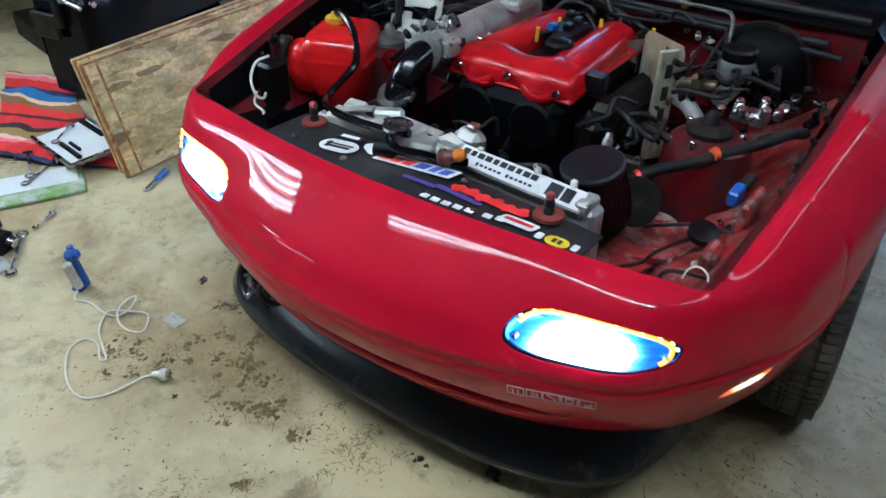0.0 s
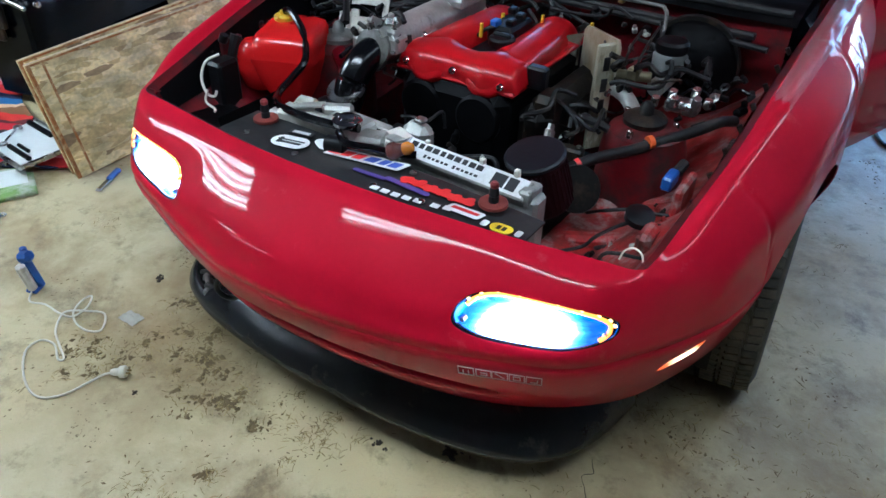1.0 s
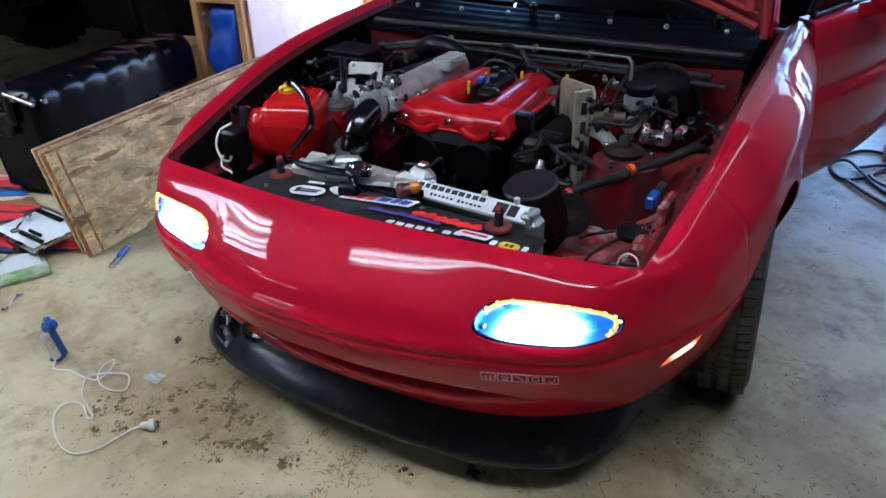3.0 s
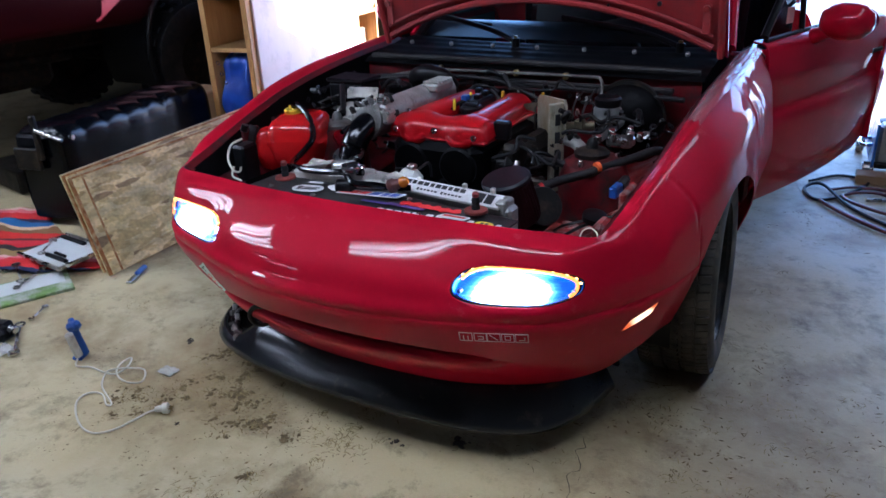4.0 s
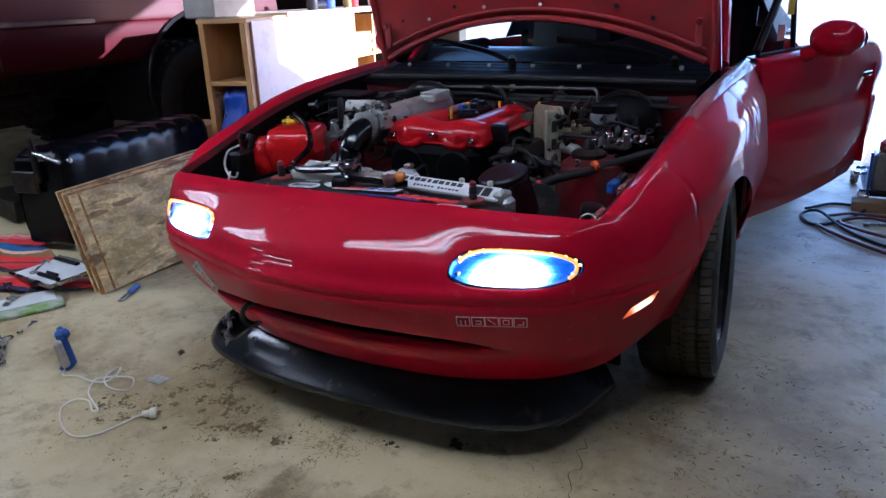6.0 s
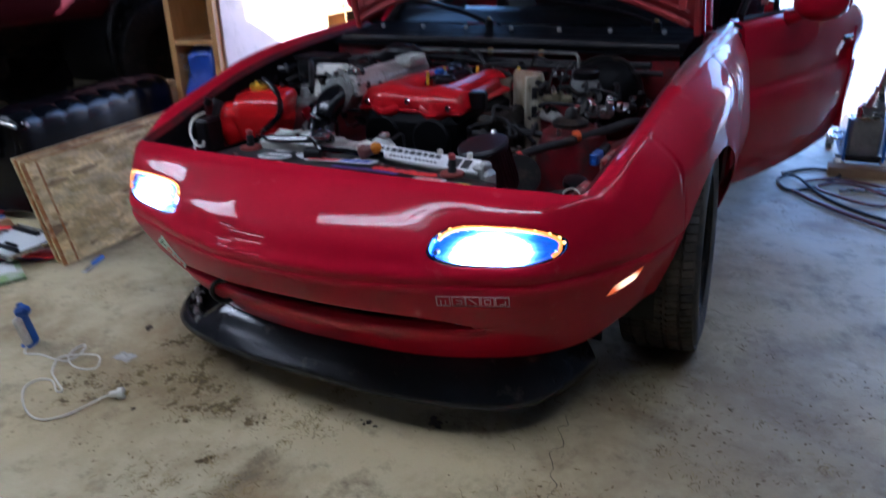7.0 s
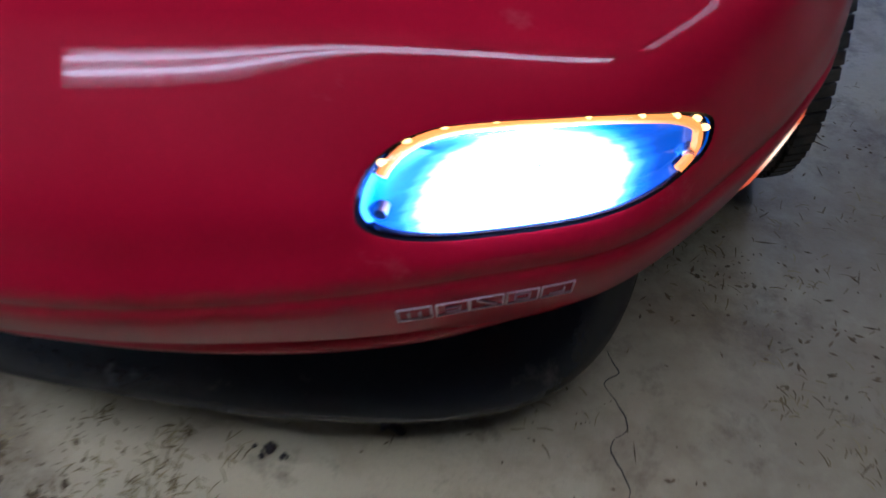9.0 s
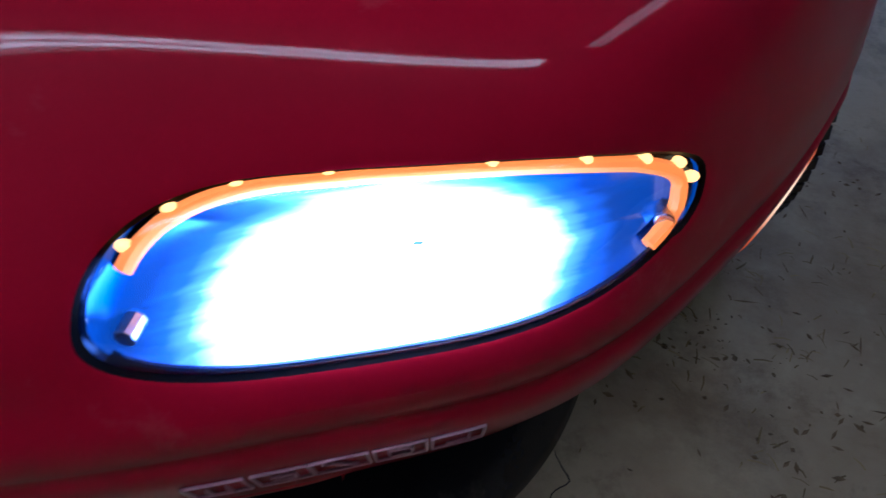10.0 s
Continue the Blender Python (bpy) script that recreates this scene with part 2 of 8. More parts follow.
def strands():
    """Dry clippings from olive to dark brown, each its own shade."""
    m, N, L, P = nodes_of("dry_clippings")
    g, r = N.new("ShaderNodeNewGeometry"), N.new("ShaderNodeValToRGB")
    els = r.color_ramp.elements
    els[0].color, els[1].color = (0.13, 0.09, 0.03, 1), (0.38, 0.29, 0.12, 1)
    els.new(0.5).color = (0.19, 0.135, 0.042, 1)
    L.new(g.outputs["Random Per Island"], r.inputs[0])
    L.new(r.outputs[0], P.inputs["Base Color"])
    P.inputs["Roughness"].default_value = 0.85
    return m


def marker_glow():
    """The lit amber side lamp: its bulb shows as a hot spot in the middle."""
    m, N, L, P = nodes_of("side_marker_glow")
    tc, mp, gr, ramp = N.new("ShaderNodeTexCoord"), N.new("ShaderNodeMapping"), N.new("ShaderNodeTexGradient"), N.new("ShaderNodeValToRGB")
    gr.gradient_type = "SPHERICAL"
    mp.inputs["Location"].default_value, mp.inputs["Scale"].default_value = (0.0, -0.9, -0.9), (0.0, 1.8, 1.8)
    L.new(tc.outputs["Generated"], mp.inputs[0])
    L.new(mp.outputs[0], gr.inputs[0])
    L.new(gr.outputs["Fac"], ramp.inputs[0])
    els = ramp.color_ramp.elements
    els[0].color, els[1].color, els[1].position = (0.20, 0.016, 0.004, 1), (1.0, 0.62, 0.30, 1), 0.75
    els.new(0.35).color = (0.36, 0.055, 0.012, 1)
    P.inputs["Base Color"].default_value, P.inputs["Roughness"].default_value = (0.5, 0.10, 0.02, 1), 0.15
    L.new(ramp.outputs[0], P.inputs["Emission Color"])
    P.inputs["Emission Strength"].default_value = 0.5
    return m


def concrete():
    """Old garage floor: mottled pale slab, oily and earthy stains, rust traces, fine cracks."""
    m, N, L, P = nodes_of("concrete_floor")
    tc = N.new("ShaderNodeTexCoord")

    def nz(sc, det=8.0, r=0.62, dist=0.0):
        n = N.new("ShaderNodeTexNoise")
        n.inputs["Scale"].default_value, n.inputs["Detail"].default_value, n.inputs["Roughness"].default_value, n.inputs["Distortion"].default_value = sc, det, r, dist
        L.new(tc.outputs["Object"], n.inputs["Vector"])
        return n

    def lay(base, fac_node, lo, hi, colour, amount=1.0):
        r = N.new("ShaderNodeMapRange")
        r.inputs[1].default_value, r.inputs[2].default_value, r.inputs[4].default_value = lo, hi, amount
        L.new(fac_node.outputs[0], r.inputs[0])
        x = N.new("ShaderNodeMix")
        x.data_type = "RGBA"
        L.new(r.outputs[0], x.inputs[0])
        L.new(base, x.inputs[6])
        x.inputs[7].default_value = (*colour, 1)
        return x.outputs[2]
    first = N.new("ShaderNodeRGB")
    first.outputs[0].default_value = (0.53, 0.43, 0.225, 1)
    c = lay(first.outputs[0], nz(1.1), 0.38, 0.62, (0.55, 0.48, 0.29))
    c = lay(c, nz(2.2, 12, 0.70, 0.2), 0.47, 0.66, (0.27, 0.18, 0.07), 0.8)
    c = lay(c, nz(5.5, 12, 0.76, 0.2), 0.54, 0.68, (0.13, 0.085, 0.034), 0.8)
    c = lay(c, nz(9.0, 10, 0.72, 0.2), 0.60, 0.70, (0.095, 0.066, 0.030), 0.6)
    c = lay(c, nz(3.2, 12, 0.78, 0.3), 0.52, 0.70, (0.19, 0.13, 0.055), 0.6)
    c = lay(c, nz(1.5, 7, 0.65, 0.3), 0.55, 0.68, (0.28, 0.165, 0.055), 0.65)
    c = lay(c, nz(3.0, 10, 0.75, 0.2), 0.55, 0.70, (0.085, 0.064, 0.034), 0.75)
    c = lay(c, nz(26.0, 9, 0.8), 0.58, 0.72, (0.16, 0.11, 0.05), 0.35)
    # trodden earth where the car is walked round
    for at, size, colour in (((1.02, 0.45), 0.75, (0.20, 0.125, 0.05)), ((-0.42, 0.08), 0.5, (0.22, 0.155, 0.06))):
        mp, gr, mu = N.new("ShaderNodeMapping"), N.new("ShaderNodeTexGradient"), N.new("ShaderNodeMath")
        gr.gradient_type, mu.operation = "SPHERICAL", "MULTIPLY"
        mp.inputs["Scale"].default_value = (1 / size, 0.75 / size, 0)
        mp.inputs["Location"].default_value = (-at[0] / size, -0.75 * at[1] / size, 0)
        L.new(tc.outputs["Object"], mp.inputs[0])
        L.new(mp.outputs[0], gr.inputs[0])
        L.new(gr.outputs["Fac"], mu.inputs[0])
        L.new(nz(7.0, 9, 0.7, 0.3).outputs[0], mu.inputs[1])
        c = lay(c, mu, 0.14, 0.40, colour, 0.5)
    c = lay(c, nz(220.0, 2, 0.6), 0.5, 0.8, (0.3, 0.26, 0.19), 0.2)
    L.new(c, P.inputs["Base Color"])
    rr = N.new("ShaderNodeMapRange")
    rr.inputs[3].default_value, rr.inputs[4].default_value = 0.34, 0.75
    L.new(nz(3.0).outputs[0], rr.inputs[0])
    L.new(rr.outputs[0], P.inputs["Roughness"])
    b = N.new("ShaderNodeBump")
    b.inputs["Strength"].default_value, b.inputs["Distance"].default_value = 0.35, 0.003
    L.new(nz(70.0, 6, 0.7).outputs[0], b.inputs["Height"])
    L.new(b.outputs[0], P.inputs["Normal"])
    return m


def strand_board():
    """Pressed board of long pale wood flakes with a few dark ones between."""
    m, N, L, P = nodes_of("strand_board")
    tc = N.new("ShaderNodeTexCoord")

    def flakes(rot, scale, seed):
        mp = N.new("ShaderNodeMapping")
        mp.inputs["Location"].default_value = (0.0, seed, seed * 1.7)
        mp.inputs["Rotation"].default_value = (rot, 0.0, 0.0)
        mp.inputs["Scale"].default_value = (1.0, *scale)
        L.new(tc.outputs["Object"], mp.inputs["Vector"])
        wob = N.new("ShaderNodeTexNoise")
        wob.inputs["Scale"].default_value = 2.2
        L.new(mp.outputs[0], wob.inputs["Vector"])
        off = N.new("ShaderNodeMix")
        off.data_type, off.blend_type = "RGBA", "LINEAR_LIGHT"
        off.inputs[0].default_value = 0.12
        L.new(mp.outputs[0], off.inputs[6])
        L.new(wob.outputs["Color"], off.inputs[7])
        v = N.new("ShaderNodeTexVoronoi")
        v.inputs["Scale"].default_value = 1.0
        L.new(off.outputs[2], v.inputs["Vector"])
        sep = N.new("ShaderNodeSeparateColor")
        L.new(v.outputs["Color"], sep.inputs[0])
        return sep

    def tint(sep, stops):
        r = N.new("ShaderNodeValToRGB")
        r.color_ramp.interpolation = "CONSTANT"
        els = r.color_ramp.elements
        els[0].position, els[0].color = 0.0, (*stops[0][1], 1)
        els[1].position, els[1].color = stops[1][0], (*stops[1][1], 1)
        for pos, col in stops[2:]:
            els.new(pos).color = (*col, 1)
        L.new(sep.outputs[0], r.inputs[0])
        return r
    pale = [(0.0, (0.72, 0.59, 0.29)), (0.22, (0.62, 0.49, 0.22)), (0.42, (0.76, 0.64, 0.35)), (0.64, (0.56, 0.43, 0.19)), (0.84, (0.68, 0.56, 0.28)), (0.96, (0.44, 0.32, 0.14))]
    a, b, c = flakes(0.5, (15.0, 52.0), 0.0), flakes(-0.65, (18.0, 60.0), 3.1), flakes(0.25, (11.0, 46.0), 7.7)
    ca, cb = tint(a, pale), tint(b, pale)
    pick = N.new("ShaderNodeMath")
    pick.operation = "GREATER_THAN"
    pick.inputs[1].default_value = 0.5
    L.new(b.outputs[1], pick.inputs[0])
    mix = N.new("ShaderNodeMix")
    mix.data_type = "RGBA"
    L.new(pick.outputs[0], mix.inputs[0])
    L.new(ca.outputs[0], mix.inputs[6])
    L.new(cb.outputs[0], mix.inputs[7])
    few = N.new("ShaderNodeMath")
    few.operation = "GREATER_THAN"
    few.inputs[1].default_value = 0.935
    L.new(c.outputs[2], few.inputs[0])
    dark = N.new("ShaderNodeMix")
    dark.data_type = "RGBA"
    dark.inputs[7].default_value = (0.33, 0.23, 0.11, 1)
    L.new(few.outputs[0], dark.inputs[0])
    L.new(mix.outputs[2], dark.inputs[6])
    out = dark.outputs[2]
    # grain along the flakes and broad weather stains
    for scale, lo, hi in (((4.0, 60.0, 90.0), 0.82, 1.22), ((2.0, 9.0, 14.0), 0.62, 1.30)):
        mp, n, r, x = N.new("ShaderNodeMapping"), N.new("ShaderNodeTexNoise"), N.new("ShaderNodeMapRange"), N.new("ShaderNodeMix")
        mp.inputs["Scale"].default_value = scale
        n.inputs["Scale"].default_value, n.inputs["Detail"].default_value = 1.0, 6.0
        r.inputs[1].default_value, r.inputs[2].default_value, r.inputs[3].default_value, r.inputs[4].default_value = 0.3, 0.7, lo, hi
        x.data_type, x.blend_type = "RGBA", "MULTIPLY"
        x.inputs[0].default_value = 1.0
        L.new(tc.outputs["Object"], mp.inputs[0])
        L.new(mp.outputs[0], n.inputs["Vector"])
        L.new(n.outputs[0], r.inputs[0])
        L.new(out, x.inputs[6])
        L.new(r.outputs[0], x.inputs[7])
        out = x.outputs[2]
    L.new(out, P.inputs["Base Color"])
    P.inputs["Roughness"].default_value = 0.62
    bp = N.new("ShaderNodeBump")
    bp.inputs["Strength"].default_value, bp.inputs["Distance"].default_value = 0.5, 0.002
    L.new(a.outputs[1], bp.inputs["Height"])
    L.new(bp.outputs[0], P.inputs["Normal"])
    return m


def striped_cloth():
    """Woven blanket in bands of red, orange, black, white, blue and green."""
    m, N, L, P = nodes_of("striped_cloth")
    tc = N.new("ShaderNodeTexCoord")
    sep = N.new("ShaderNodeSeparateXYZ")
    nz = N.new("ShaderNodeTexNoise")
    nz.inputs["Scale"].default_value = 9.0
    L.new(tc.outputs["Object"], nz.inputs["Vector"])
    L.new(tc.outputs["Object"], sep.inputs[0])
    a = N.new("ShaderNodeMath")
    a.operation = "MULTIPLY_ADD"
    a.inputs[1].default_value = 0.07
    L.new(nz.outputs[0], a.inputs[0])
    sl = N.new("ShaderNodeMath")
    sl.operation = "MULTIPLY_ADD"
    sl.inputs[1].default_value = -0.44
    L.new(sep.outputs[0], sl.inputs[0])
    L.new(sep.outputs[1], sl.inputs[2])
    L.new(sl.outputs[0], a.inputs[2])
    w = N.new("ShaderNodeMath")
    w.operation = "MULTIPLY"
    w.inputs[1].default_value = 1.7
    L.new(a.outputs[0], w.inputs[0])
    fr = N.new("ShaderNodeMath")
    fr.operation = "FRACT"
    L.new(w.outputs[0], fr.inputs[0])
    ramp = N.new("ShaderNodeValToRGB")
    ramp.color_ramp.interpolation = "CONSTANT"
    els = ramp.color_ramp.elements
    bands = [(0.0, (0.60, 0.02, 0.02)), (0.12, (0.75, 0.16, 0.18)), (0.19, (0.72, 0.42, 0.36)), (0.24, (0.30, 0.20, 0.06)), (0.34, (0.03, 0.02, 0.02)), (0.40, (0.62, 0.02, 0.03)), (0.52, (0.12, 0.02, 0.02)), (0.58, (0.66, 0.03, 0.02)), (0.68, (0.25, 0.12, 0.05)), (0.75, (0.75, 0.50, 0.30)), (0.80, (0.03, 0.14, 0.35)), (0.92, (0.02, 0.03, 0.09))]
    els[0].color, els[1].position, els[1].color = (*bands[0][1], 1), bands[1][0], (*bands[1][1], 1)
    for p, cc in bands[2:]:
        e = els.new(p)
        e.color = (*cc, 1)
    L.new(fr.outputs[0], ramp.inputs[0])
    L.new(ramp.outputs[0], P.inputs["Base Color"])
    P.inputs["Roughness"].default_value = 0.9
    nb = N.new("ShaderNodeTexNoise")
    nb.inputs["Scale"].default_value = 300.0
    L.new(tc.outputs["Object"], nb.inputs["Vector"])
    b = N.new("ShaderNodeBump")
    b.inputs["Strength"].default_value, b.inputs["Distance"].default_value = 0.5, 0.002
    L.new(nb.outputs[0], b.inputs["Height"])
    L.new(b.outputs[0], P.inputs["Normal"])
    return m


RED = surface("red_car_paint", (0.50, 0.005, 0.024), 0.45, 0.0, 0.10, 3.0, bump=0.0, coat=0.52, rough_var=0.06, spec=0.05, col2=(0.42, 0.004, 0.019), dirt=(0.56, 0.055, 0.07), dirt_amount=0.0, dirt_scale=9.0)
# worn, grimy bay red, set far below the body red to carry the bay's shade
RED_BAY = surface("worn_shaded_red_paint", (0.15, 0.004, 0.008), 0.40, 0.0, 0.3, 6.0, bump=0.15, spec=0.3, dirt=(0.03, 0.016, 0.014), dirt_amount=0.75, dirt_scale=9.0)
RED_GREY = surface("scuffed_red_paint", (0.40, 0.018, 0.020), 0.42, 0.0, 0.6, 16.0, bump=0.35, spec=0.3, col2=(0.10, 0.028, 0.020), dirt=(0.33, 0.27, 0.25), dirt_amount=0.45, dirt_scale=17.0)
RED_HOOD = surface("red_hood_underside", (0.42, 0.03, 0.03), 0.45, 0.0, 0.2, 6.0, bump=0.06, dirt=(0.24, 0.04, 0.04), dirt_amount=0.6)
RED_CAST = surface("red_wrinkle_paint", (0.48, 0.004, 0.008), 0.34, 0.0, 0.12, 10.0, bump=0.05, coat=0.3, spec=0.25)
RED_TANK = surface("red_plastic", (0.62, 0.010, 0.010), 0.2, 0.0, 0.06, 9.0, bump=0.03, spec=0.6)
BLACK = surface("black_plastic", (0.006, 0.006, 0.007), 0.36, 0.0, 0.3, 15.0, bump=0.15, spec=0.25)
PANEL = surface("black_satin_panel", (0.018, 0.019, 0.020), 0.5, 0.0, 0.3, 12.0, bump=0.1, dirt=(0.05, 0.047, 0.044), dirt_amount=0.5)
LIP = surface("black_lip_plastic", (0.020, 0.022, 0.026), 0.21, 0.0, 0.3, 7.0, bump=0.12, dirt=(0.07, 0.065, 0.055), dirt_amount=0.15, dirt_scale=14.0)
TYRE = surface("tyre_rubber", (0.016, 0.015, 0.014), 0.6, 0.0, 0.3, 14.0, bump=0.3, dirt=(0.085, 0.068, 0.045), dirt_amount=0.75, dirt_scale=12.0)
RUBBER = surface("rubber", (0.012, 0.012, 0.013), 0.55, 0.0, 0.3, 14.0, bump=0.3, spec=0.3, dirt=(0.035, 0.03, 0.025), dirt_amount=0.5, dirt_scale=12.0)
DULL_ALLOY = surface("dull_grey_alloy", (0.20, 0.20, 0.185), 0.45, 0.4, 0.4, 20.0, bump=0.4, dirt=(0.06, 0.052, 0.04), dirt_amount=0.5, dirt_scale=24.0)
# near-zero black for bay and under-nose parts: deep shade is put into the colour
SHADE_BLACK = surface("shade_black", (0.0025, 0.0025, 0.003), 0.5, 0.0, 0.4, 15.0, bump=0.3, spec=0.08)
SHINY_RUBBER = surface("shiny_black_hose", (0.004, 0.004, 0.005), 0.14, 0.0, 0.2, 10.0, bump=0.04)
ALLOY = surface("cast_aluminium", (0.50, 0.50, 0.46), 0.40, 0.5, 0.35, 14.0, bump=0.3, dirt=(0.17, 0.16, 0.13), dirt_amount=0.15, dirt_scale=22.0)
DARK_IRON = surface("dark_oily_iron", (0.012, 0.011, 0.010), 0.5, 0.3, 0.4, 18.0, bump=0.4, spec=0.3, dirt=(0.05, 0.034, 0.02), dirt_amount=0.5, dirt_scale=20.0)
STEEL = surface("bright_steel", (0.56, 0.55, 0.53), 0.28, 1.0, 0.25, 20.0, bump=0.1, dirt=(0.2, 0.16, 0.1), dirt_amount=0.4, dirt_scale=25.0)
SHIELD = surface("heat_stained_steel", (0.50, 0.46, 0.34), 0.30, 0.2, 0.3, 12.0, bump=0.15, dirt=(0.27, 0.21, 0.12), dirt_amount=0.7, dirt_scale=16.0, stretch=(1, 1, 0.4))
GOLD = surface("gold_zinc", (0.42, 0.30, 0.11), 0.4, 0.8, 0.35, 20.0, bump=0.1)
WHITE_PAINT = surface("off_white_plastic", (0.66, 0.64, 0.57), 0.45, 0.0, 0.15, 12.0, bump=0.08, dirt=(0.36, 0.32, 0.25), dirt_amount=0.4, dirt_scale=20.0)
STICKER = surface("white_sticker", (0.78, 0.78, 0.78), 0.4, 0.0, 0.08, 20.0, bump=0.0, dirt=(0.5, 0.48, 0.45), dirt_amount=0.3)
STICKER_RED = surface("red_sticker", (0.72, 0.03, 0.03), 0.4, bump=0.0, var=0.1)
STICKER_BLUE = surface("blue_sticker", (0.05, 0.09, 0.45), 0.4, bump=0.0, var=0.1)
STICKER_PURPLE = surface("purple_sticker", (0.09, 0.06, 0.26), 0.4, bump=0.0, var=0.1)
STICKER_YELLOW = surface("yellow_sticker", (0.80, 0.58, 0.02), 0.4, bump=0.0, var=0.1)
STICKER_BLACK = surface("black_print", (0.02, 0.02, 0.022), 0.4, bump=0.0, var=0.1)
PINK_DECAL = surface("pale_pink_decal", (0.86, 0.45, 0.55), 0.4, bump=0.0, var=0.05)
YELLOW = surface("yellow_plastic", (0.80, 0.50, 0.02), 0.35, var=0.1, bump=0.05)
BLUE = surface("blue_plastic", (0.02, 0.09, 0.36), 0.35, var=0.15, bump=0.05)
JACK_BLUE = surface("blue_enamel", (0.02, 0.16, 0.62), 0.3, var=0.15, bump=0.05, coat=0.5, dirt=(0.05, 0.05, 0.06), dirt_amount=0.3)
ORANGE = surface("orange_tape", (0.85, 0.13, 0.02), 0.45, var=0.1, bump=0.05)
CORD = surface("ivory_cord", (0.74, 0.71, 0.60), 0.5, var=0.1, bump=0.1)
WOOD = surface("pine_wood", (0.53, 0.30, 0.10), 0.5, var=0.2, scale=4.0, bump=0.15, col2=(0.42, 0.22, 0.07), stretch=(18, 18, 1.5))
WOOD_H = surface("pine_shelf_wood", (0.56, 0.34, 0.13), 0.5, var=0.2, scale=4.0, bump=0.15, col2=(0.45, 0.25, 0.09), stretch=(2, 2, 20))
CARD = surface("cardboard", (0.42, 0.28, 0.15), 0.8, var=0.2, bump=0.15)
CREAM = surface("cream_painted_panel", (0.70, 0.58, 0.53), 0.5, var=0.12, scale=3.0, bump=0.08, dirt=(0.5, 0.4, 0.34), dirt_amount=0.35)
TARP = surface("blue_tarpaulin", (0.02, 0.07, 0.42), 0.35, var=0.25, scale=9.0, bump=0.4)
VINYL = surface("black_vinyl", (0.003, 0.004, 0.006), 0.22, var=0.3, scale=4.0, fine=150.0, bump=0.10, spec=0.16, rough_var=0.06)
SOFT_TOP = surface("black_canvas", (0.015, 0.015, 0.017), 0.75, var=0.25, bump=0.3)
TRUCK_RED = surface("truck_red_paint", (0.045, 0.0015, 0.004), 0.5, var=0.12, scale=2.0, bump=0.0, coat=0.0, spec=0.12)
CHROME = surface("chrome", (0.72, 0.72, 0.74), 0.1, 1.0, 0.05, bump=0.0, rough_var=0.03)
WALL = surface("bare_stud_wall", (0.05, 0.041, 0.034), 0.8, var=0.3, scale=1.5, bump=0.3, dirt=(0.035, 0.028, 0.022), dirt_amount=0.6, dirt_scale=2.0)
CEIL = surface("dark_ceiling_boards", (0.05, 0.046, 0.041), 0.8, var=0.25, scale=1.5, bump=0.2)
DRIVE = surface("pale_gravel_drive", (0.62, 0.60, 0.55), 0.9, var=0.3, scale=0.8, fine=30, bump=0.5)
LAMP_WHITE = surface("white_enamel", (0.8, 0.8, 0.78), 0.4, var=0.05, bump=0.0)
TUBE = glow("fluorescent_tube", (0.96, 1.0, 0.95), TUBE_GLOW)
TUBE_DIM = glow("worn_fluorescent_tube", (0.96, 1.0, 0.95), TUBE_GLOW * 0.26)
TUBE_OLD = glow("dim_fluorescent_tube", (0.96, 1.0, 0.95), TUBE_GLOW * 1.0)
BEAM = lamp_glow()
AMBER = glow("amber_led_guide", (1.0, 0.25, 0.03), 0.36)
AMBER_DOT = glow("amber_led", (1.0, 0.5, 0.10), 0.95)
MARKER = marker_glow()
HOUSING = surface("blue_tinted_reflector", (0.035, 0.06, 0.12), 0.15, 0.9, 0.2, 30.0, bump=0.05)
LENS = clear("lamp_lens", (0.86, 0.92, 1.0), 0.02)
GLASS = clear("windscreen_glass", (0.72, 0.80, 0.82), 0.02)
FILM = clear("clear_tape_film", (0.93, 0.93, 0.98), 0.2, 1.0, milk=0.10)
THIN_PLASTIC = surface("thin_plastic", (0.50, 0.48, 0.43), 0.22, var=0.2, bump=0.0)
RUST_LINE = surface("rust_paint", (0.42, 0.15, 0.025), 0.6, var=0.4, scale=30.0, bump=0.3, dirt=(0.58, 0.42, 0.20), dirt_amount=0.6, dirt_scale=26.0)
PALE_EDGE = surface("sawn_board_edge", (0.66, 0.52, 0.32), 0.7, var=0.3, scale=20.0, bump=0.3, dirt=(0.40, 0.24, 0.10), dirt_amount=0.4, dirt_scale=30.0)
CONCRETE = concrete()
OSB = strand_board()
SERAPE = striped_cloth()
MUD = surface("dry_mud", (0.19, 0.135, 0.055), 0.95, var=0.5, bump=0.3, scale=30)
STRAW = strands()
LITTER = surface("leaf_litter", (0.24, 0.16, 0.065), 0.9, var=0.5, bump=0.2, scale=40)
GREEN = surface("green_printed_card", (0.22, 0.38, 0.09), 0.5, var=0.3, scale=18.0, bump=0.05, dirt=(0.55, 0.56, 0.5), dirt_amount=0.8, dirt_scale=12.0)
SHEET = surface("white_board", (0.72, 0.74, 0.73), 0.4, var=0.08, bump=0.03)

# ---- the garage ----
FLOOR_X, FLOOR_Y = (-8.2, 2.9), (-7.2, 4.4)
HEIGHT, DOOR_X, DOOR_H = 2.65, (-1.9, 2.1), 2.15


def slab(name, x, y, z, material, label, category, bev=0.003):
    return single(name, box(((x[0] + x[1]) / 2, (y[0] + y[1]) / 2, (z[0] + z[1]) / 2), (x[1] - x[0], y[1] - y[0], z[1] - z[0]), bev), material, label, category, kind="structure")


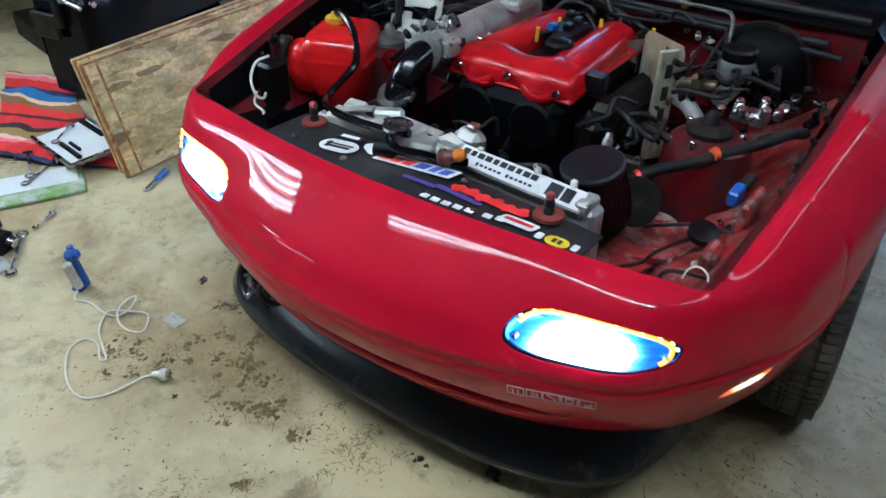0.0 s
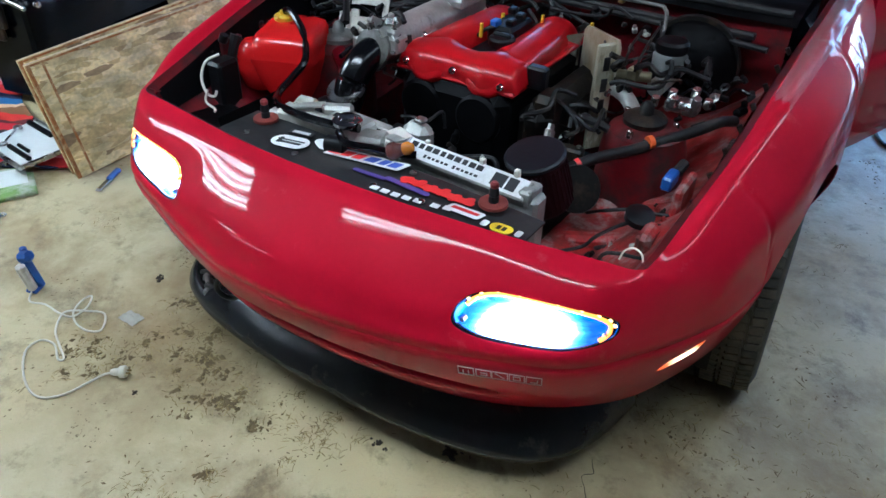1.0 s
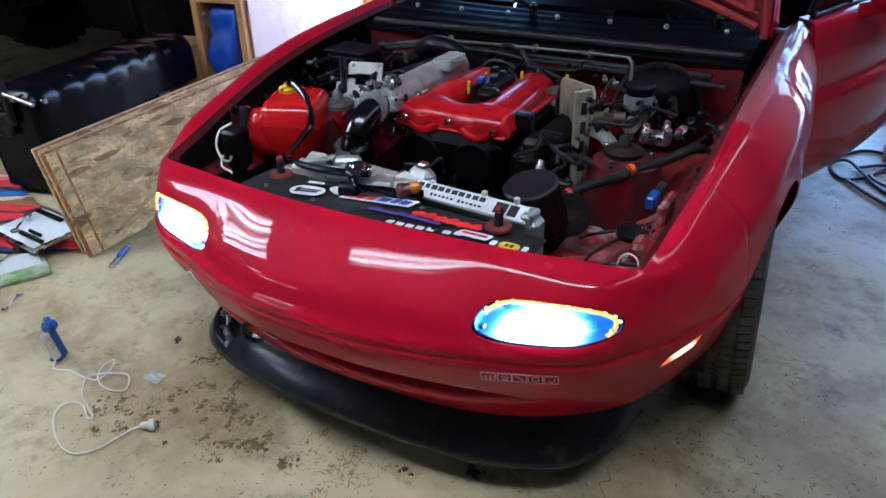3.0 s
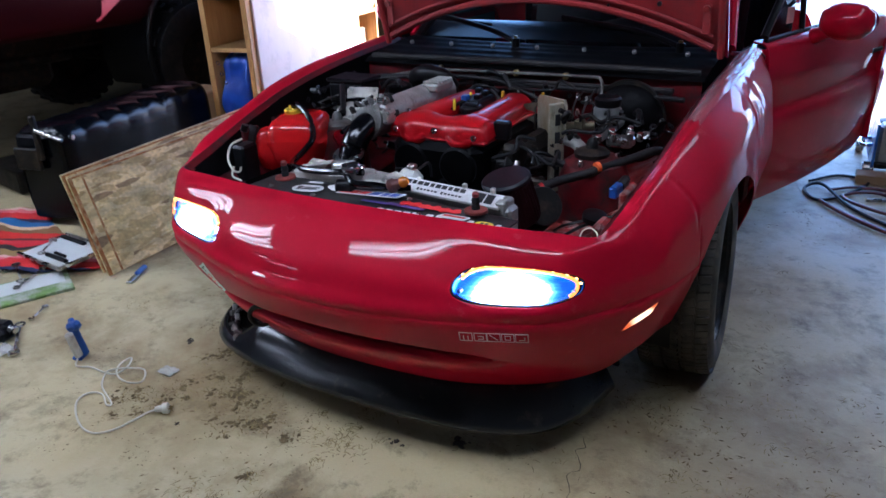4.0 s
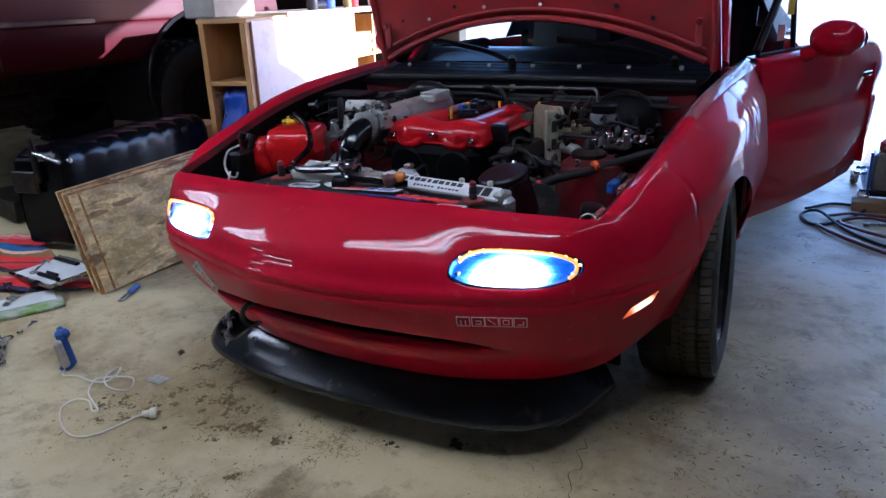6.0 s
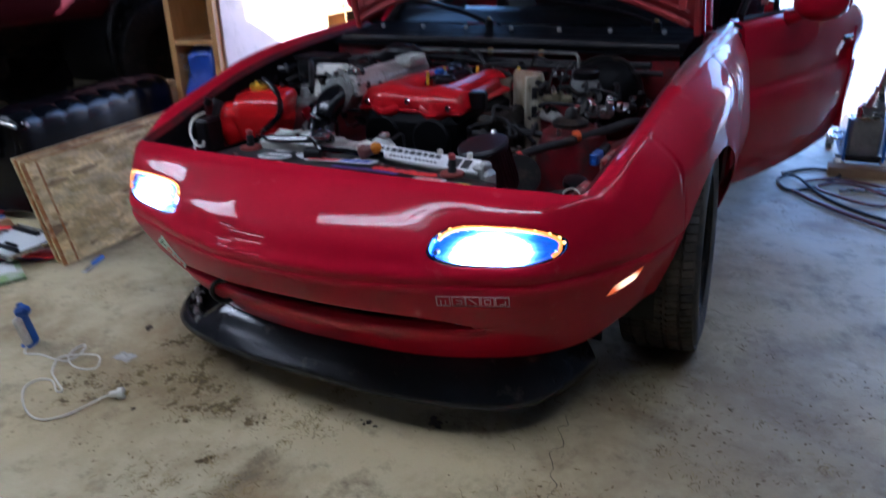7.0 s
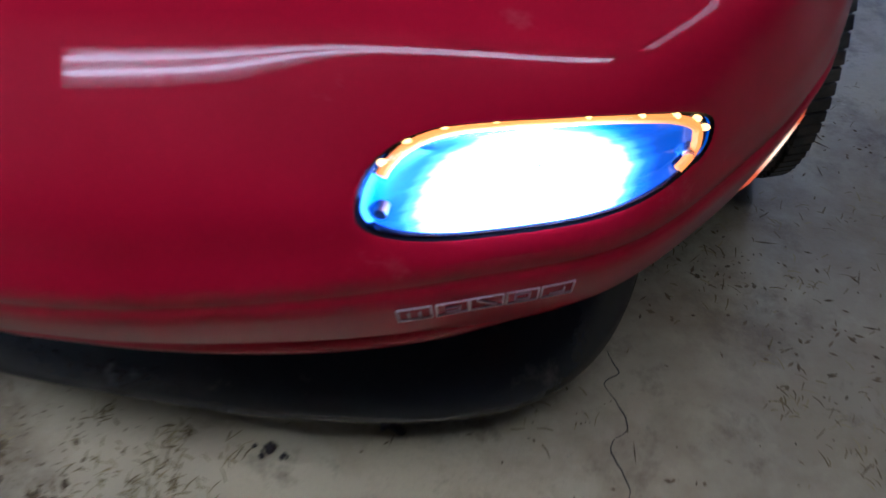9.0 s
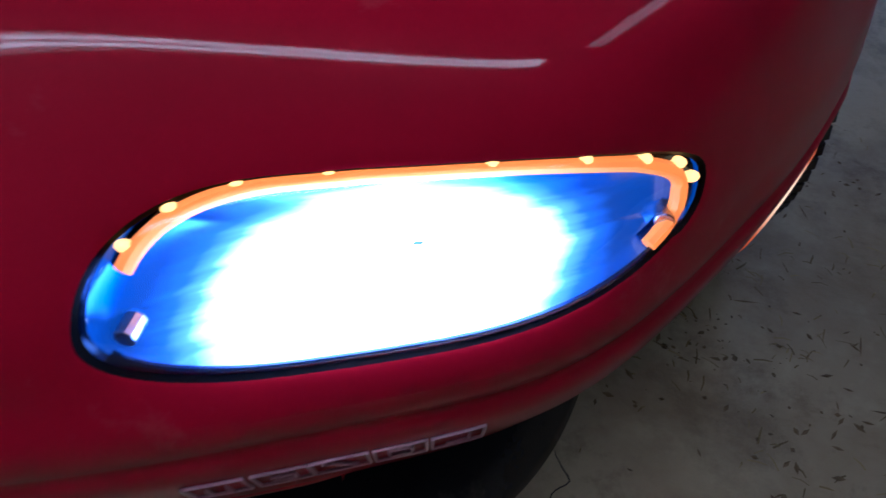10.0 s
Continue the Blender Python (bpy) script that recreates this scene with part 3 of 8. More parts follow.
slab("floor", FLOOR_X, FLOOR_Y, (-0.15, 0.0), CONCRETE, "stained pale concrete garage floor with oil and earth marks", "floor")
slab("ground", (-60, 60), (FLOOR_Y[1], 90), (-0.17, -0.02), DRIVE, "sunlit pale gravel drive outside the garage", "ground")
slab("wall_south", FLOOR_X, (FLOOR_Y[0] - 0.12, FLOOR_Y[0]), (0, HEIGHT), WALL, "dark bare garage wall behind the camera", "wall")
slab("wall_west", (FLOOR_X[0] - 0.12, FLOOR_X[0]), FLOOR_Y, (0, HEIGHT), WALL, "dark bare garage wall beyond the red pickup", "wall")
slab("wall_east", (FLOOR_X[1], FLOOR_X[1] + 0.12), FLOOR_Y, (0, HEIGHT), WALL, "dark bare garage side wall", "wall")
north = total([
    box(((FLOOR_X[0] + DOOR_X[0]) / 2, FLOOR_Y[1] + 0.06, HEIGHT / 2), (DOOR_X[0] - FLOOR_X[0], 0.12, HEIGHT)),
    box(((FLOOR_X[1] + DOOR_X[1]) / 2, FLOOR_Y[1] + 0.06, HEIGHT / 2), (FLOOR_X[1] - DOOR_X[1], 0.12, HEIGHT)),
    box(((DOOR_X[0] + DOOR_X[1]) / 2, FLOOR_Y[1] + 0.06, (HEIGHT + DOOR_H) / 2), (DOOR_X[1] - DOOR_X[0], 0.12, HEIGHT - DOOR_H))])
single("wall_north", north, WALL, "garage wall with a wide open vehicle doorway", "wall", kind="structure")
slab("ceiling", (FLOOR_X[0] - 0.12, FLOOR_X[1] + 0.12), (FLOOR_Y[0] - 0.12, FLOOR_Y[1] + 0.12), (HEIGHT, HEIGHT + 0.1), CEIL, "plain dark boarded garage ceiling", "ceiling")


def tube_light(at, turn, tube_mat):
    """A hanging batten with two fluorescent tubes, 2.4 m long."""
    m = pose(*at, 0, 0, turn)
    t = thing("tube_light", at, "white twin-tube fluorescent batten lamp under the ceiling", "ceiling lamp", "tube lights")
    part("body", box((0, 0, 0.075), (2.44, 0.12, 0.05), 0.01, m), LAMP_WHITE, t)
    pan = [(-0.155, -0.012), (-0.085, 0.040), (0.0, 0.046), (0.085, 0.040), (0.155, -0.012)]
    part("reflector", thick(facing(grid(lambda x, k: (x, *pan[k]), (-1.22, 1.22), tuple(range(5))), (0, 0, 1)), -0.002).moved(m), LAMP_WHITE, t, "white enamelled reflector")
    for y in (-0.055, 0.055):
        part("tube", rod((-1.18, y, 0), (1.18, y, 0), 0.019, n=14).moved(m), tube_mat, t, "glowing white fluorescent tube")
    for x in (-1.2, 1.2):
        part("end_cap", box((x, 0, 0.01), (0.03, 0.15, 0.05), 0.005, m), LAMP_WHITE, t)
        part("hanger", rod((x * 0.8, 0, 0.07), (x * 0.8, 0, HEIGHT - at[2]), 0.006).moved(m), STEEL, t)
    return t


for lamp_at, lamp_turn, tube_mat in (((0.15, -0.40, 2.40), 0, TUBE), ((1.68, 1.25, 2.40), 90, TUBE_DIM), ((-3.45, -0.80, 2.40), 0, TUBE_OLD), ((-3.45, -0.50, 2.40), 0, TUBE_OLD), ((-3.45, -0.20, 2.40), 0, TUBE_OLD), ((-5.4, -3.2, 2.40), 0, TUBE_OLD), ((-5.5, -5.3, 2.40), 0, TUBE_OLD)):
    tube_light(lamp_at, lamp_turn, tube_mat)

# ---- the red roadster: body surface ----
# rows from the nose's middle to the door: edge of the engine bay, crown, shoulder, waist crease, lower edge
A_TOP = np.array([(0, .230, .614), (.15, .234, .613), (.30, .248, .609), (.44, .272, .603), (.56, .298, .598), (.625, .314, .595), (.643, .350, .600), (.655, .47, .628), (.675, .68, .681), (.682, .86, .722), (.686, 1.08, .754), (.69, 1.34, .775), (.69, 1.60, .790)])
A_OUT = np.array([(0, .045, .432), (.16, .054, .432), (.32, .087, .433), (.46, .135, .434), (.585, .197, .433), (.68, .315, .432), (.742, .42, .433), (.782, .52, .436), (.822, .71, .45), (.838, .88, .46), (.842, 1.08, .46), (.832, 1.32, .46), (.822, 1.60, .46)])
A_LOW = np.array([(0, .195, .19), (.15, .202, .19), (.30, .222, .19), (.43, .268, .19), (.54, .335, .19), (.635, .40, .215), (.70, .455, .265), (.748, .53, .30), (.775, .72, .24), (.79, .88, .20), (.785, 1.08, .18), (.735, 1.34, .22), (.735, 1.60, .22)])
A_CROWN = {7: (.697, .478, .640), 8: (.716, .69, .694), 9: (.728, .86, .736), 10: (.735, 1.08, .768), 11: (.738, 1.34, .786), 12: (.735, 1.60, .800)}
A_SHOULDER = {7: (.757, .50, .575), 8: (.796, .70, .625), 9: (.806, .87, .675), 10: (.810, 1.08, .70), 11: (.802, 1.34, .70), 12: (.79, 1.60, .70)}


def ellipse_row(i, deg):
    n = (1.65, 1.65, 1.7, 1.85, 2.1, 2.2, 2.2)[i]
    s_ = math.sin(radians(deg))
    c = 1 - (1 - s_ ** n) ** (1 / n)
    t, o = A_TOP[i], A_OUT[i]
    return np.array((o[0] + (t[0] - o[0]) * c, o[1] + (t[1] - o[1]) * c, o[2] + (t[2] - o[2]) * s_))


A_P1 = np.array([A_CROWN.get(i) if i in A_CROWN else ellipse_row(i, 60) for i in range(13)])
A_P2 = np.array([A_SHOULDER.get(i) if i in A_SHOULDER else ellipse_row(i, 28) for i in range(13)])
A_P3 = np.array([catmull(np.array([A_P1[i], A_P2[i], A_OUT[i], A_OUT[i] + (A_LOW[i] - A_OUT[i]) * 0.35]), 1.45) for i in range(13)])
# the middle of the nose: a long flat slope under the bay's edge, then a tight turn down to the crease
for i, share in ((0, 1.0), (1, 1.0), (2, 0.9), (3, 0.4)):
    for row, depth, rise in ((A_P1, 0.74, 0.90), (A_P2, 0.235, 0.52), (A_P3, 0.075, 0.25)):
        flat = A_OUT[i] + (A_TOP[i] - A_OUT[i]) * np.array((depth, depth, rise))
        row[i] += (flat - row[i]) * share
A_ALL = np.stack([A_TOP, A_P1, A_P2, A_P3, A_OUT, A_LOW], axis=1)
WHEEL_Y, WHEEL_Z = 0.90, 0.285
LID, LID_X, LEDGE = -0.0065, 0.405, 0.002


ROW_CACHE = {}


def left_x(x):
    """The left flank mirrors the right one; its nose sits a little nearer the middle."""
    def ease(t):
        t = min(1.0, max(0.0, t))
        return t * t * (3 - 2 * t)
    return -(x - 0.052 * ease((x - 0.03) / 0.27) * (1 - ease((x - 0.44) / 0.24)))


def side_x(sd, x):
    return x if sd > 0 else left_x(x)


def skin_row(s):
    if s not in ROW_CACHE:
        t, a, b, c, o, q = catmull(A_ALL, s)
        ROW_CACHE[s] = np.array([t + (t - a) * 0.55 + np.array((0, 0.03, 0.01)), t, a, b, c, o, o + (q - o) * 0.35])
    return ROW_CACHE[s]


def upper(s, v):
    """The right half's skin above the crease: s along the rows, v from the bay's edge (0) to the crease (1)."""
    row = skin_row(float(s))
    p = catmull(row, 1 + 4 * v)
    # crumpled edge behind the wheel arch
    d = math.exp(-((p[1] - 1.27) / 0.09) ** 2 - ((p[2] - 0.64) / 0.08) ** 2)
    if d > 0.01:
        p = p + np.array((0.005 * d * math.sin(p[1] * 62 + p[2] * 35), 0, 0.004 * d * math.sin(p[1] * 80)))
    # swell of the lamp's lid in the nose
    if p[1] < 0.40:
        k = LID * math.exp(-((p[0] - LID_X) / 0.075) ** 2 - ((p[2] - 0.545) / 0.045) ** 2)
        p = p + np.array((0, -0.55 * k, 0.85 * k))
    # shallow hollow above the crease line
    h = 0.002 * max(0.0, (v - 0.86) / 0.14) ** 2
    if h and p[1] < 0.62:
        p = p + np.array((-h * min(1, p[0] / 0.6), h * 0.8, 0))
    return p


def lower(s, w):
    o, q = catmull(A_OUT, s), catmull(A_LOW, s)
    p = o + (q - o) * w
    k = max(0.0, w) ** 1.5
    p[0], p[1] = o[0] + (q[0] - o[0]) * k, o[1] + (q[1] - o[1]) * k
    return p


def mouth_half(x):
    return 0.20 * math.sqrt(max(0.04, 1 - (x / 0.46) ** 2))


def arch_z(y):
    a = 0.355 if y < WHEEL_Y else 0.305
    d = abs(y - WHEEL_Y) / a
    return 0.272 + 0.296 * math.sqrt(1 - d * d) if d < 1 else 0.0


STATIONS = sorted(set([round(a, 4) for a in np.linspace(0, 6, 97)] + [round(a, 4) for a in np.linspace(6, 8, 37)] + [round(a, 4) for a in np.linspace(8, 12, 61)]))
M1 = 52
W_MID, MOUTH_STEPS, MOUTH_OPEN = 0.50, 4, 0.85


def column(s):
    """All points of one station from the bay's edge to the lower edge."""
    up = [upper(s, v) for v in np.linspace(0, 1, M1)]
    o = catmull(A_OUT, s)
    hw = mouth_half(o[0]) if o[0] < 0.46 and s < 5 else 0.034
    ws = [0.012, 0.03, 0.10, 0.2] + [W_MID - hw + MOUTH_OPEN * hw * k / MOUTH_STEPS for k in range(MOUTH_STEPS + 1)]
    w_bar = ws[-1]
    ws += [w_bar + (1 - w_bar) * a for a in (0.05, 0.12, 0.22, 0.35, 0.5, 0.7, 0.86, 1.0)]
    lo = []
    for k, w in enumerate(ws):
        p = lower(s, w)
        nose = max(0.0, 1 - o[1] / 0.5)
        out = LEDGE * min(1, k) * max(0.0, min(1.0, 7.5 - s))
        p = p + np.array((out * min(1, o[0] / 0.6), -out, 0))
        if k >= 8 and o[0] < 0.5:
            # rounded bar under the mouth
            u = (w - w_bar) / (1 - w_bar)
            p[1] += (0.022 * max(0.0, 1 - u / 0.14) ** 2 - 0.008 * math.sin(math.pi * min(1, u / 0.8))) * nose * min(1.0, (0.5 - o[0]) / 0.06)
        lo.append(p)
    cut = arch_z(o[1])
    if cut > 0.2:
        full = up + lo
        zs = [p[2] for p in full]
        # keep what lies above the arch
        top = zs[np.argmax(zs[:30])]
        keep = [p for i, p in enumerate(full) if p[2] > cut or i < 20]
        nxt = full[len(keep)] if len(keep) < len(full) else None
        if nxt is not None:
            a = keep[-1]
            f = (a[2] - cut) / max(1e-6, a[2] - nxt[2])
            end = a + (nxt - a) * f
            keep.append(end)
            if len(keep) <= M1 + 1:
                A = np.array(keep)
                return [catmull(A, t) for t in np.linspace(0, len(A) - 1, len(full))], True
            A = np.array(keep[M1 - 1:])
            low_part = [catmull(A, t) for t in np.linspace(0, len(A) - 1, len(lo) + 1)][1:]
            return up + low_part, False
    return up + lo, False


COLS = []
for st in STATIONS:
    COLS.append(np.array(column(st)[0]))
COLS = np.array(COLS)                                   # station, ring, xyz
RINGS = COLS.shape[1]
MOUTH0 = M1 + 4

# lamp shape in the x-z plane of the nose, right side
LAMP_C, LAMP_H, LAMP_TILT = (0.504, 0.5050), (0.1285, 0.0415), 0.3
LENS_Y, LENS_SLOPE = 0.200, 0.337      # the upright lens: its depth at the lamp's middle and how it runs back outwards


def lamp_outline(a, grow=0.0, scale=1.0):
    """A point of the lamp's rounded outline at the angle a (radians)."""
    c, s_ = math.cos(a), math.sin(a)
    px = LAMP_H[0] * math.copysign(abs(c) ** 0.72, c)
    pz = LAMP_H[1] * math.copysign(abs(s_) ** 0.80, s_) * (0.99 - 0.126 * c + 0.07 * max(0.0, 1 - ((c - 0.35) / 0.55) ** 2) if s_ > 0 else 0.80)
    r = math.hypot(px, pz)
    px, pz = px * scale + grow * px / r * 1.2, pz * scale + grow * (0.25 * pz / r + 0.75 * math.copysign(min(1, abs(s_) * 1.6), s_))
    k = radians(LAMP_TILT)
    return LAMP_C[0] + px * math.cos(k) - pz * math.sin(k), LAMP_C[1] + px * math.sin(k) + pz * math.cos(k)


def in_lamp(x, z):
    k = -radians(LAMP_TILT)
    dx, dz = x - LAMP_C[0], z - LAMP_C[1]
    px, pz = dx * math.cos(k) - dz * math.sin(k), dx * math.sin(k) + dz * math.cos(k)
    low = pz < 0
    px, pz = px / (LAMP_H[0] + 0.019), pz / (LAMP_H[1] * (0.80 if low else 1) + 0.014)
    u = abs(px) ** (2 / 0.72)
    c = max(-1, min(1, px))
    w = abs(pz / (1.0 if low else 1.0 - 0.15 * c)) ** (2 / 0.80)
    return u + w < 1.0


def on_skin(x, z, s=3.6, v=0.6):
    """The skin's point at that x and height, and its outward normal."""
    for _ in range(14):
        p = upper(s, v)
        e = np.array((x - p[0], z - p[2]))
        if abs(e[0]) + abs(e[1]) < 1e-6:
            break
        ds, dv = (upper(s + 1e-3, v) - p) / 1e-3, (upper(s, v + 1e-3) - p) / 1e-3
        J = np.array(((ds[0], dv[0]), (ds[2], dv[2])))
        step = np.linalg.solve(J, e)
        s, v = min(6.5, max(0.2, s + max(-0.5, min(0.5, step[0])))), min(1.02, max(0.0, v + max(-0.2, min(0.2, step[1]))))
    ds, dv = upper(s + 1e-3, v) - upper(s, v), upper(s, v + 1e-3) - upper(s, v)
    n = np.cross(ds, dv)
    n = n / np.linalg.norm(n)
    if n[1] > 0:
        n = -n
    return upper(s, v), n, s, v


SEAM = STATIONS.index(6.0)


def skin(sel, side):
    """Faces of the skin picked by sel(i, j, centre), on one side (1 right of the bay, -1 its mirror)."""
    g = Geo()
    used = {}

    def vid(i, j):
        if (i, j) not in used:
            used[i, j] = len(g.v)
            p = COLS[i, j]
            g.v.append((side_x(side, p[0]), p[1], p[2]))
        return used[i, j]
    for i in range(len(STATIONS) - 1):
        for j in range(RINGS - 1):
            c4 = [COLS[i, j], COLS[i + 1, j], COLS[i + 1, j + 1], COLS[i, j + 1]]
            cen = sum(c4) / 4
            if np.linalg.norm(c4[0] - c4[2]) + np.linalg.norm(c4[1] - c4[3]) < 1e-5:
                continue
            if j < M1 and any(in_lamp(p[0], p[2]) and p[1] < 0.45 for p in c4):
                continue
            if MOUTH0 <= j < MOUTH0 + MOUTH_STEPS and cen[0] < 0.452 and STATIONS[i] < 5:
                continue
            if sel(i, j, cen):
                q = (vid(i, j), vid(i + 1, j), vid(i + 1, j + 1), vid(i, j + 1))
                g.f.append(q if side > 0 else tuple(reversed(q)))
    return g


def is_bumper(i, j, c):
    return (i < SEAM and j < M1) or (j >= M1 and c[1] < 0.56 and STATIONS[i] < 7.6)


def is_fender(i, j, c):
    return not is_bumper(i, j, c)


def weld(g, eps=1e-5):
    seen, remap, v = {}, [], []
    for p in g.v:
        k = tuple(round(a / eps) for a in p)
        if k not in seen:
            seen[k] = len(v)
            v.append(p)
        remap.append(seen[k])
    return Geo(v, [t for t in (tuple(dict.fromkeys(remap[i] for i in q)) for q in g.f) if len(t) > 2])


def skin_normals(ob):
    """Shades a cut piece of the skin with the normals of the whole skin, so that its cuts do not show as edges."""
    du, dv = np.gradient(COLS, axis=0), np.gradient(COLS, axis=1)
    nn = np.cross(du, dv)
    nn /= np.maximum(1e-9, np.linalg.norm(nn, axis=2))[:, :, None]
    nn[nn[:, :, 1] * 0.4 - nn[:, :, 0] - nn[:, :, 2] * 0.6 > 0] *= -1
    look_up = {}
    for i in range(len(STATIONS)):
        for j in range(RINGS):
            p = COLS[i, j]
            for sd in (1, -1):
                look_up[(round(side_x(sd, p[0]), 4), round(p[1], 4), round(p[2], 4))] = (sd * nn[i, j][0], nn[i, j][1], nn[i, j][2])
    me = ob.data
    out = []
    for v in me.vertices:
        n = look_up.get((round(v.co.x, 4), round(v.co.y, 4), round(v.co.z, 4)))
        out.append(n if n is not None and Vector(n).dot(v.normal) > 0.6 else tuple(v.normal))
    me.normals_split_custom_set_from_vertices(out)


car = thing("roadster", (0, 2.0, 0), "red two-seat roadster with raised hood, open door and lit headlamps", "car")
bumper = part("bumper_cover", weld(skin(is_bumper, 1) + skin(is_bumper, -1)), RED, car, "glossy red plastic nose and bumper skin", sharp=50, fix=False)
skin_normals(bumper)
for sd in (1, -1):
    skin_normals(part("front_fender", thick(facing(skin(is_fender, sd), (sd, -0.2, 0.5)), 0.004), RED, car, "glossy red front fender" if sd < 0 else "glossy red front fender with a crumpled rear edge", sharp=50, fix=False))

# inward flanges of the bay's edge and the mouth
edge_pts = [COLS[i, 0] for i in range(len(STATIONS))]
for sd in (1, -1):
    fl = grid(lambda u, v: (side_x(sd, edge_pts[u][0]) - sd * v * 0.018 * (1 if STATIONS[u] > 5.6 else 0.2), edge_pts[u][1] + v * (0.02 if STATIONS[u] < 5.8 else 0.0), edge_pts[u][2] - 0.012 * (v + 0.04 * v * 8)), list(range(len(STATIONS))), (0, 0.25, 1), flip=sd < 0)
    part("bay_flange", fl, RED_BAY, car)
mi = [i for i in range(len(STATIONS)) if COLS[i, MOUTH0][0] < 0.456 and STATIONS[i] < 5]
both = [(-1, i) for i in reversed(mi[1:])] + [(1, i) for i in mi]


def mouth_wall(ring):
    return grid(lambda u, v: (side_x(both[u][0], COLS[both[u][1], ring][0]) * (1 - 0.05 * v), COLS[both[u][1], ring][1] + (0.002 + v * 0.26 if ring == MOUTH0 else 0.045 * v), COLS[both[u][1], ring][2] + (0.006 * v if ring == MOUTH0 else 0.006 * math.sin(2.2 * v) - 0.05 * v ** 2)), list(range(len(both))), (0, 0.1, 0.4, 1))


part("mouth_roof", mouth_wall(MOUTH0), BLACK, bumper)
part("mouth_floor", mouth_wall(MOUTH0 + MOUTH_STEPS), RED, bumper)
# added black sheet: stands in for the mouth's dark depth and hides the floor
part("mouth_shade_sheet", grid(lambda u, v: (side_x(both[u][0], COLS[both[u][1], MOUTH0 + MOUTH_STEPS][0]) * 0.95, COLS[both[u][1], MOUTH0 + MOUTH_STEPS][1] + 0.040 + 0.16 * v, COLS[both[u][1], MOUTH0 + MOUTH_STEPS][2] - 0.042 - 0.01 * v), list(range(len(both))), (0, 0.5, 1)), SHADE_BLACK, bumper)
part("mouth_mesh", box((0, 0.29, 0.31), (0.92, 0.01, 0.14)) + total([rod((x, 0.275, 0.25), (x, 0.275, 0.37), 0.003, n=6) for x in lin(-0.42, 0.42, 40)]), BLACK, bumper, "dark grille behind the mouth")
for sd in (1, -1):
    part("mouth_end", grid(lambda u, v: (side_x(sd, COLS[mi[-1], MOUTH0][0]) + sd * 0.002, COLS[mi[-1], MOUTH0][1] + v * 0.12, COLS[mi[-1], MOUTH0][2] + (COLS[mi[-1], MOUTH0 + MOUTH_STEPS][2] - COLS[mi[-1], MOUTH0][2]) * u), (0, 0.5, 1), (0, 1)), RED, bumper)

# the tow ring in the mouth
ring_m = pose(-0.212, 0.132, 0.292, 90, 0, 25)
tow = part("tow_ring", tube([(0.028 * math.cos(a), 0.028 * math.sin(a), 0) for a in lin(0, 2 * math.pi, 25)[:-1]], 0.0065, 10, 1, closed=True).moved(ring_m) + rod((-0.205, 0.13, 0.322), (-0.20, 0.26, 0.330), 0.007), BLACK, car, "black tow ring at the mouth")

# the black lip under the bumper
LIPROW = np.array([(0, .165, 0), (.18, .169, 0), (.36, .193, 0), (.47, .228, 0), (.532, .268, 0), (.578, .330, 0), (.607, .41, 0), (.628, .52, 0)])
LIPSEC = [(.085, .196), (.062, .187), (.030, .158), (.008, .124), (-.004, .104), (-.009, .094), (-.007, .084), (.004, .077), (.06, .075)]


def lip_point(u, k):
    sd = 1 if u >= 0 else -1
    p = catmull(LIPROW, abs(u))
    d = catmull(LIPROW, min(6.99, abs(u) + 0.02)) - catmull(LIPROW, max(0, abs(u) - 0.02))
    n = np.array((d[1], -d[0], 0)) / np.linalg.norm(d)
    off, z = LIPSEC[k]
    gap = min(1.0, max(0.0, (-1.9 - u) / 0.7))          # the far end of the lip stands open
    if k < 4:
        off -= (0.065, 0.048, 0.022, 0.006)[k] * gap
        z -= (0.080, 0.067, 0.039, 0.012)[k] * gap
    q = p - n * off
    return sd * q[0], q[1], z


lip = part("lip_spoiler", grid(lip_point, lin(-7, 7, 113), list(range(len(LIPSEC)))), LIP, car, "black plastic front lip, scuffed at its ends", sharp=60)
part("lip_duct", tube([(-0.565, 0.47, 0.155), (-0.535, 0.41, 0.130), (-0.485, 0.375, 0.118), (-0.42, 0.36, 0.12)], 0.022, 14), BLACK, lip, "black duct end behind the lip")
lrng = random.Random(12)
for k in range(16):
    at = catmull(LIPROW, 2.7 + 0.15 * k)
    part("lip_bracket", box((0, 0, 0), (lrng.uniform(0.014, 0.045), lrng.uniform(0.008, 0.018), lrng.uniform(0.010, 0.034)), 0.003, pose(-at[0] + lrng.uniform(0.010, 0.055), at[1] + lrng.uniform(0.012, 0.050), lrng.uniform(0.108, 0.128), lrng.uniform(-30, 40), lrng.uniform(-30, 30), lrng.uniform(0, 180))), lrng.choice((ALLOY, ALLOY, DULL_ALLOY, BLACK)), lip, "dusty bare bracket")


def lip_tray(u, v):
    p = catmull(LIPROW, u)
    return -p[0] + 0.14 * v, p[1] + 0.004 + 0.10 * v, 0.099 + 0.012 * v + 0.004 * noise.noise(Vector((u * 9, v * 9, 2)))


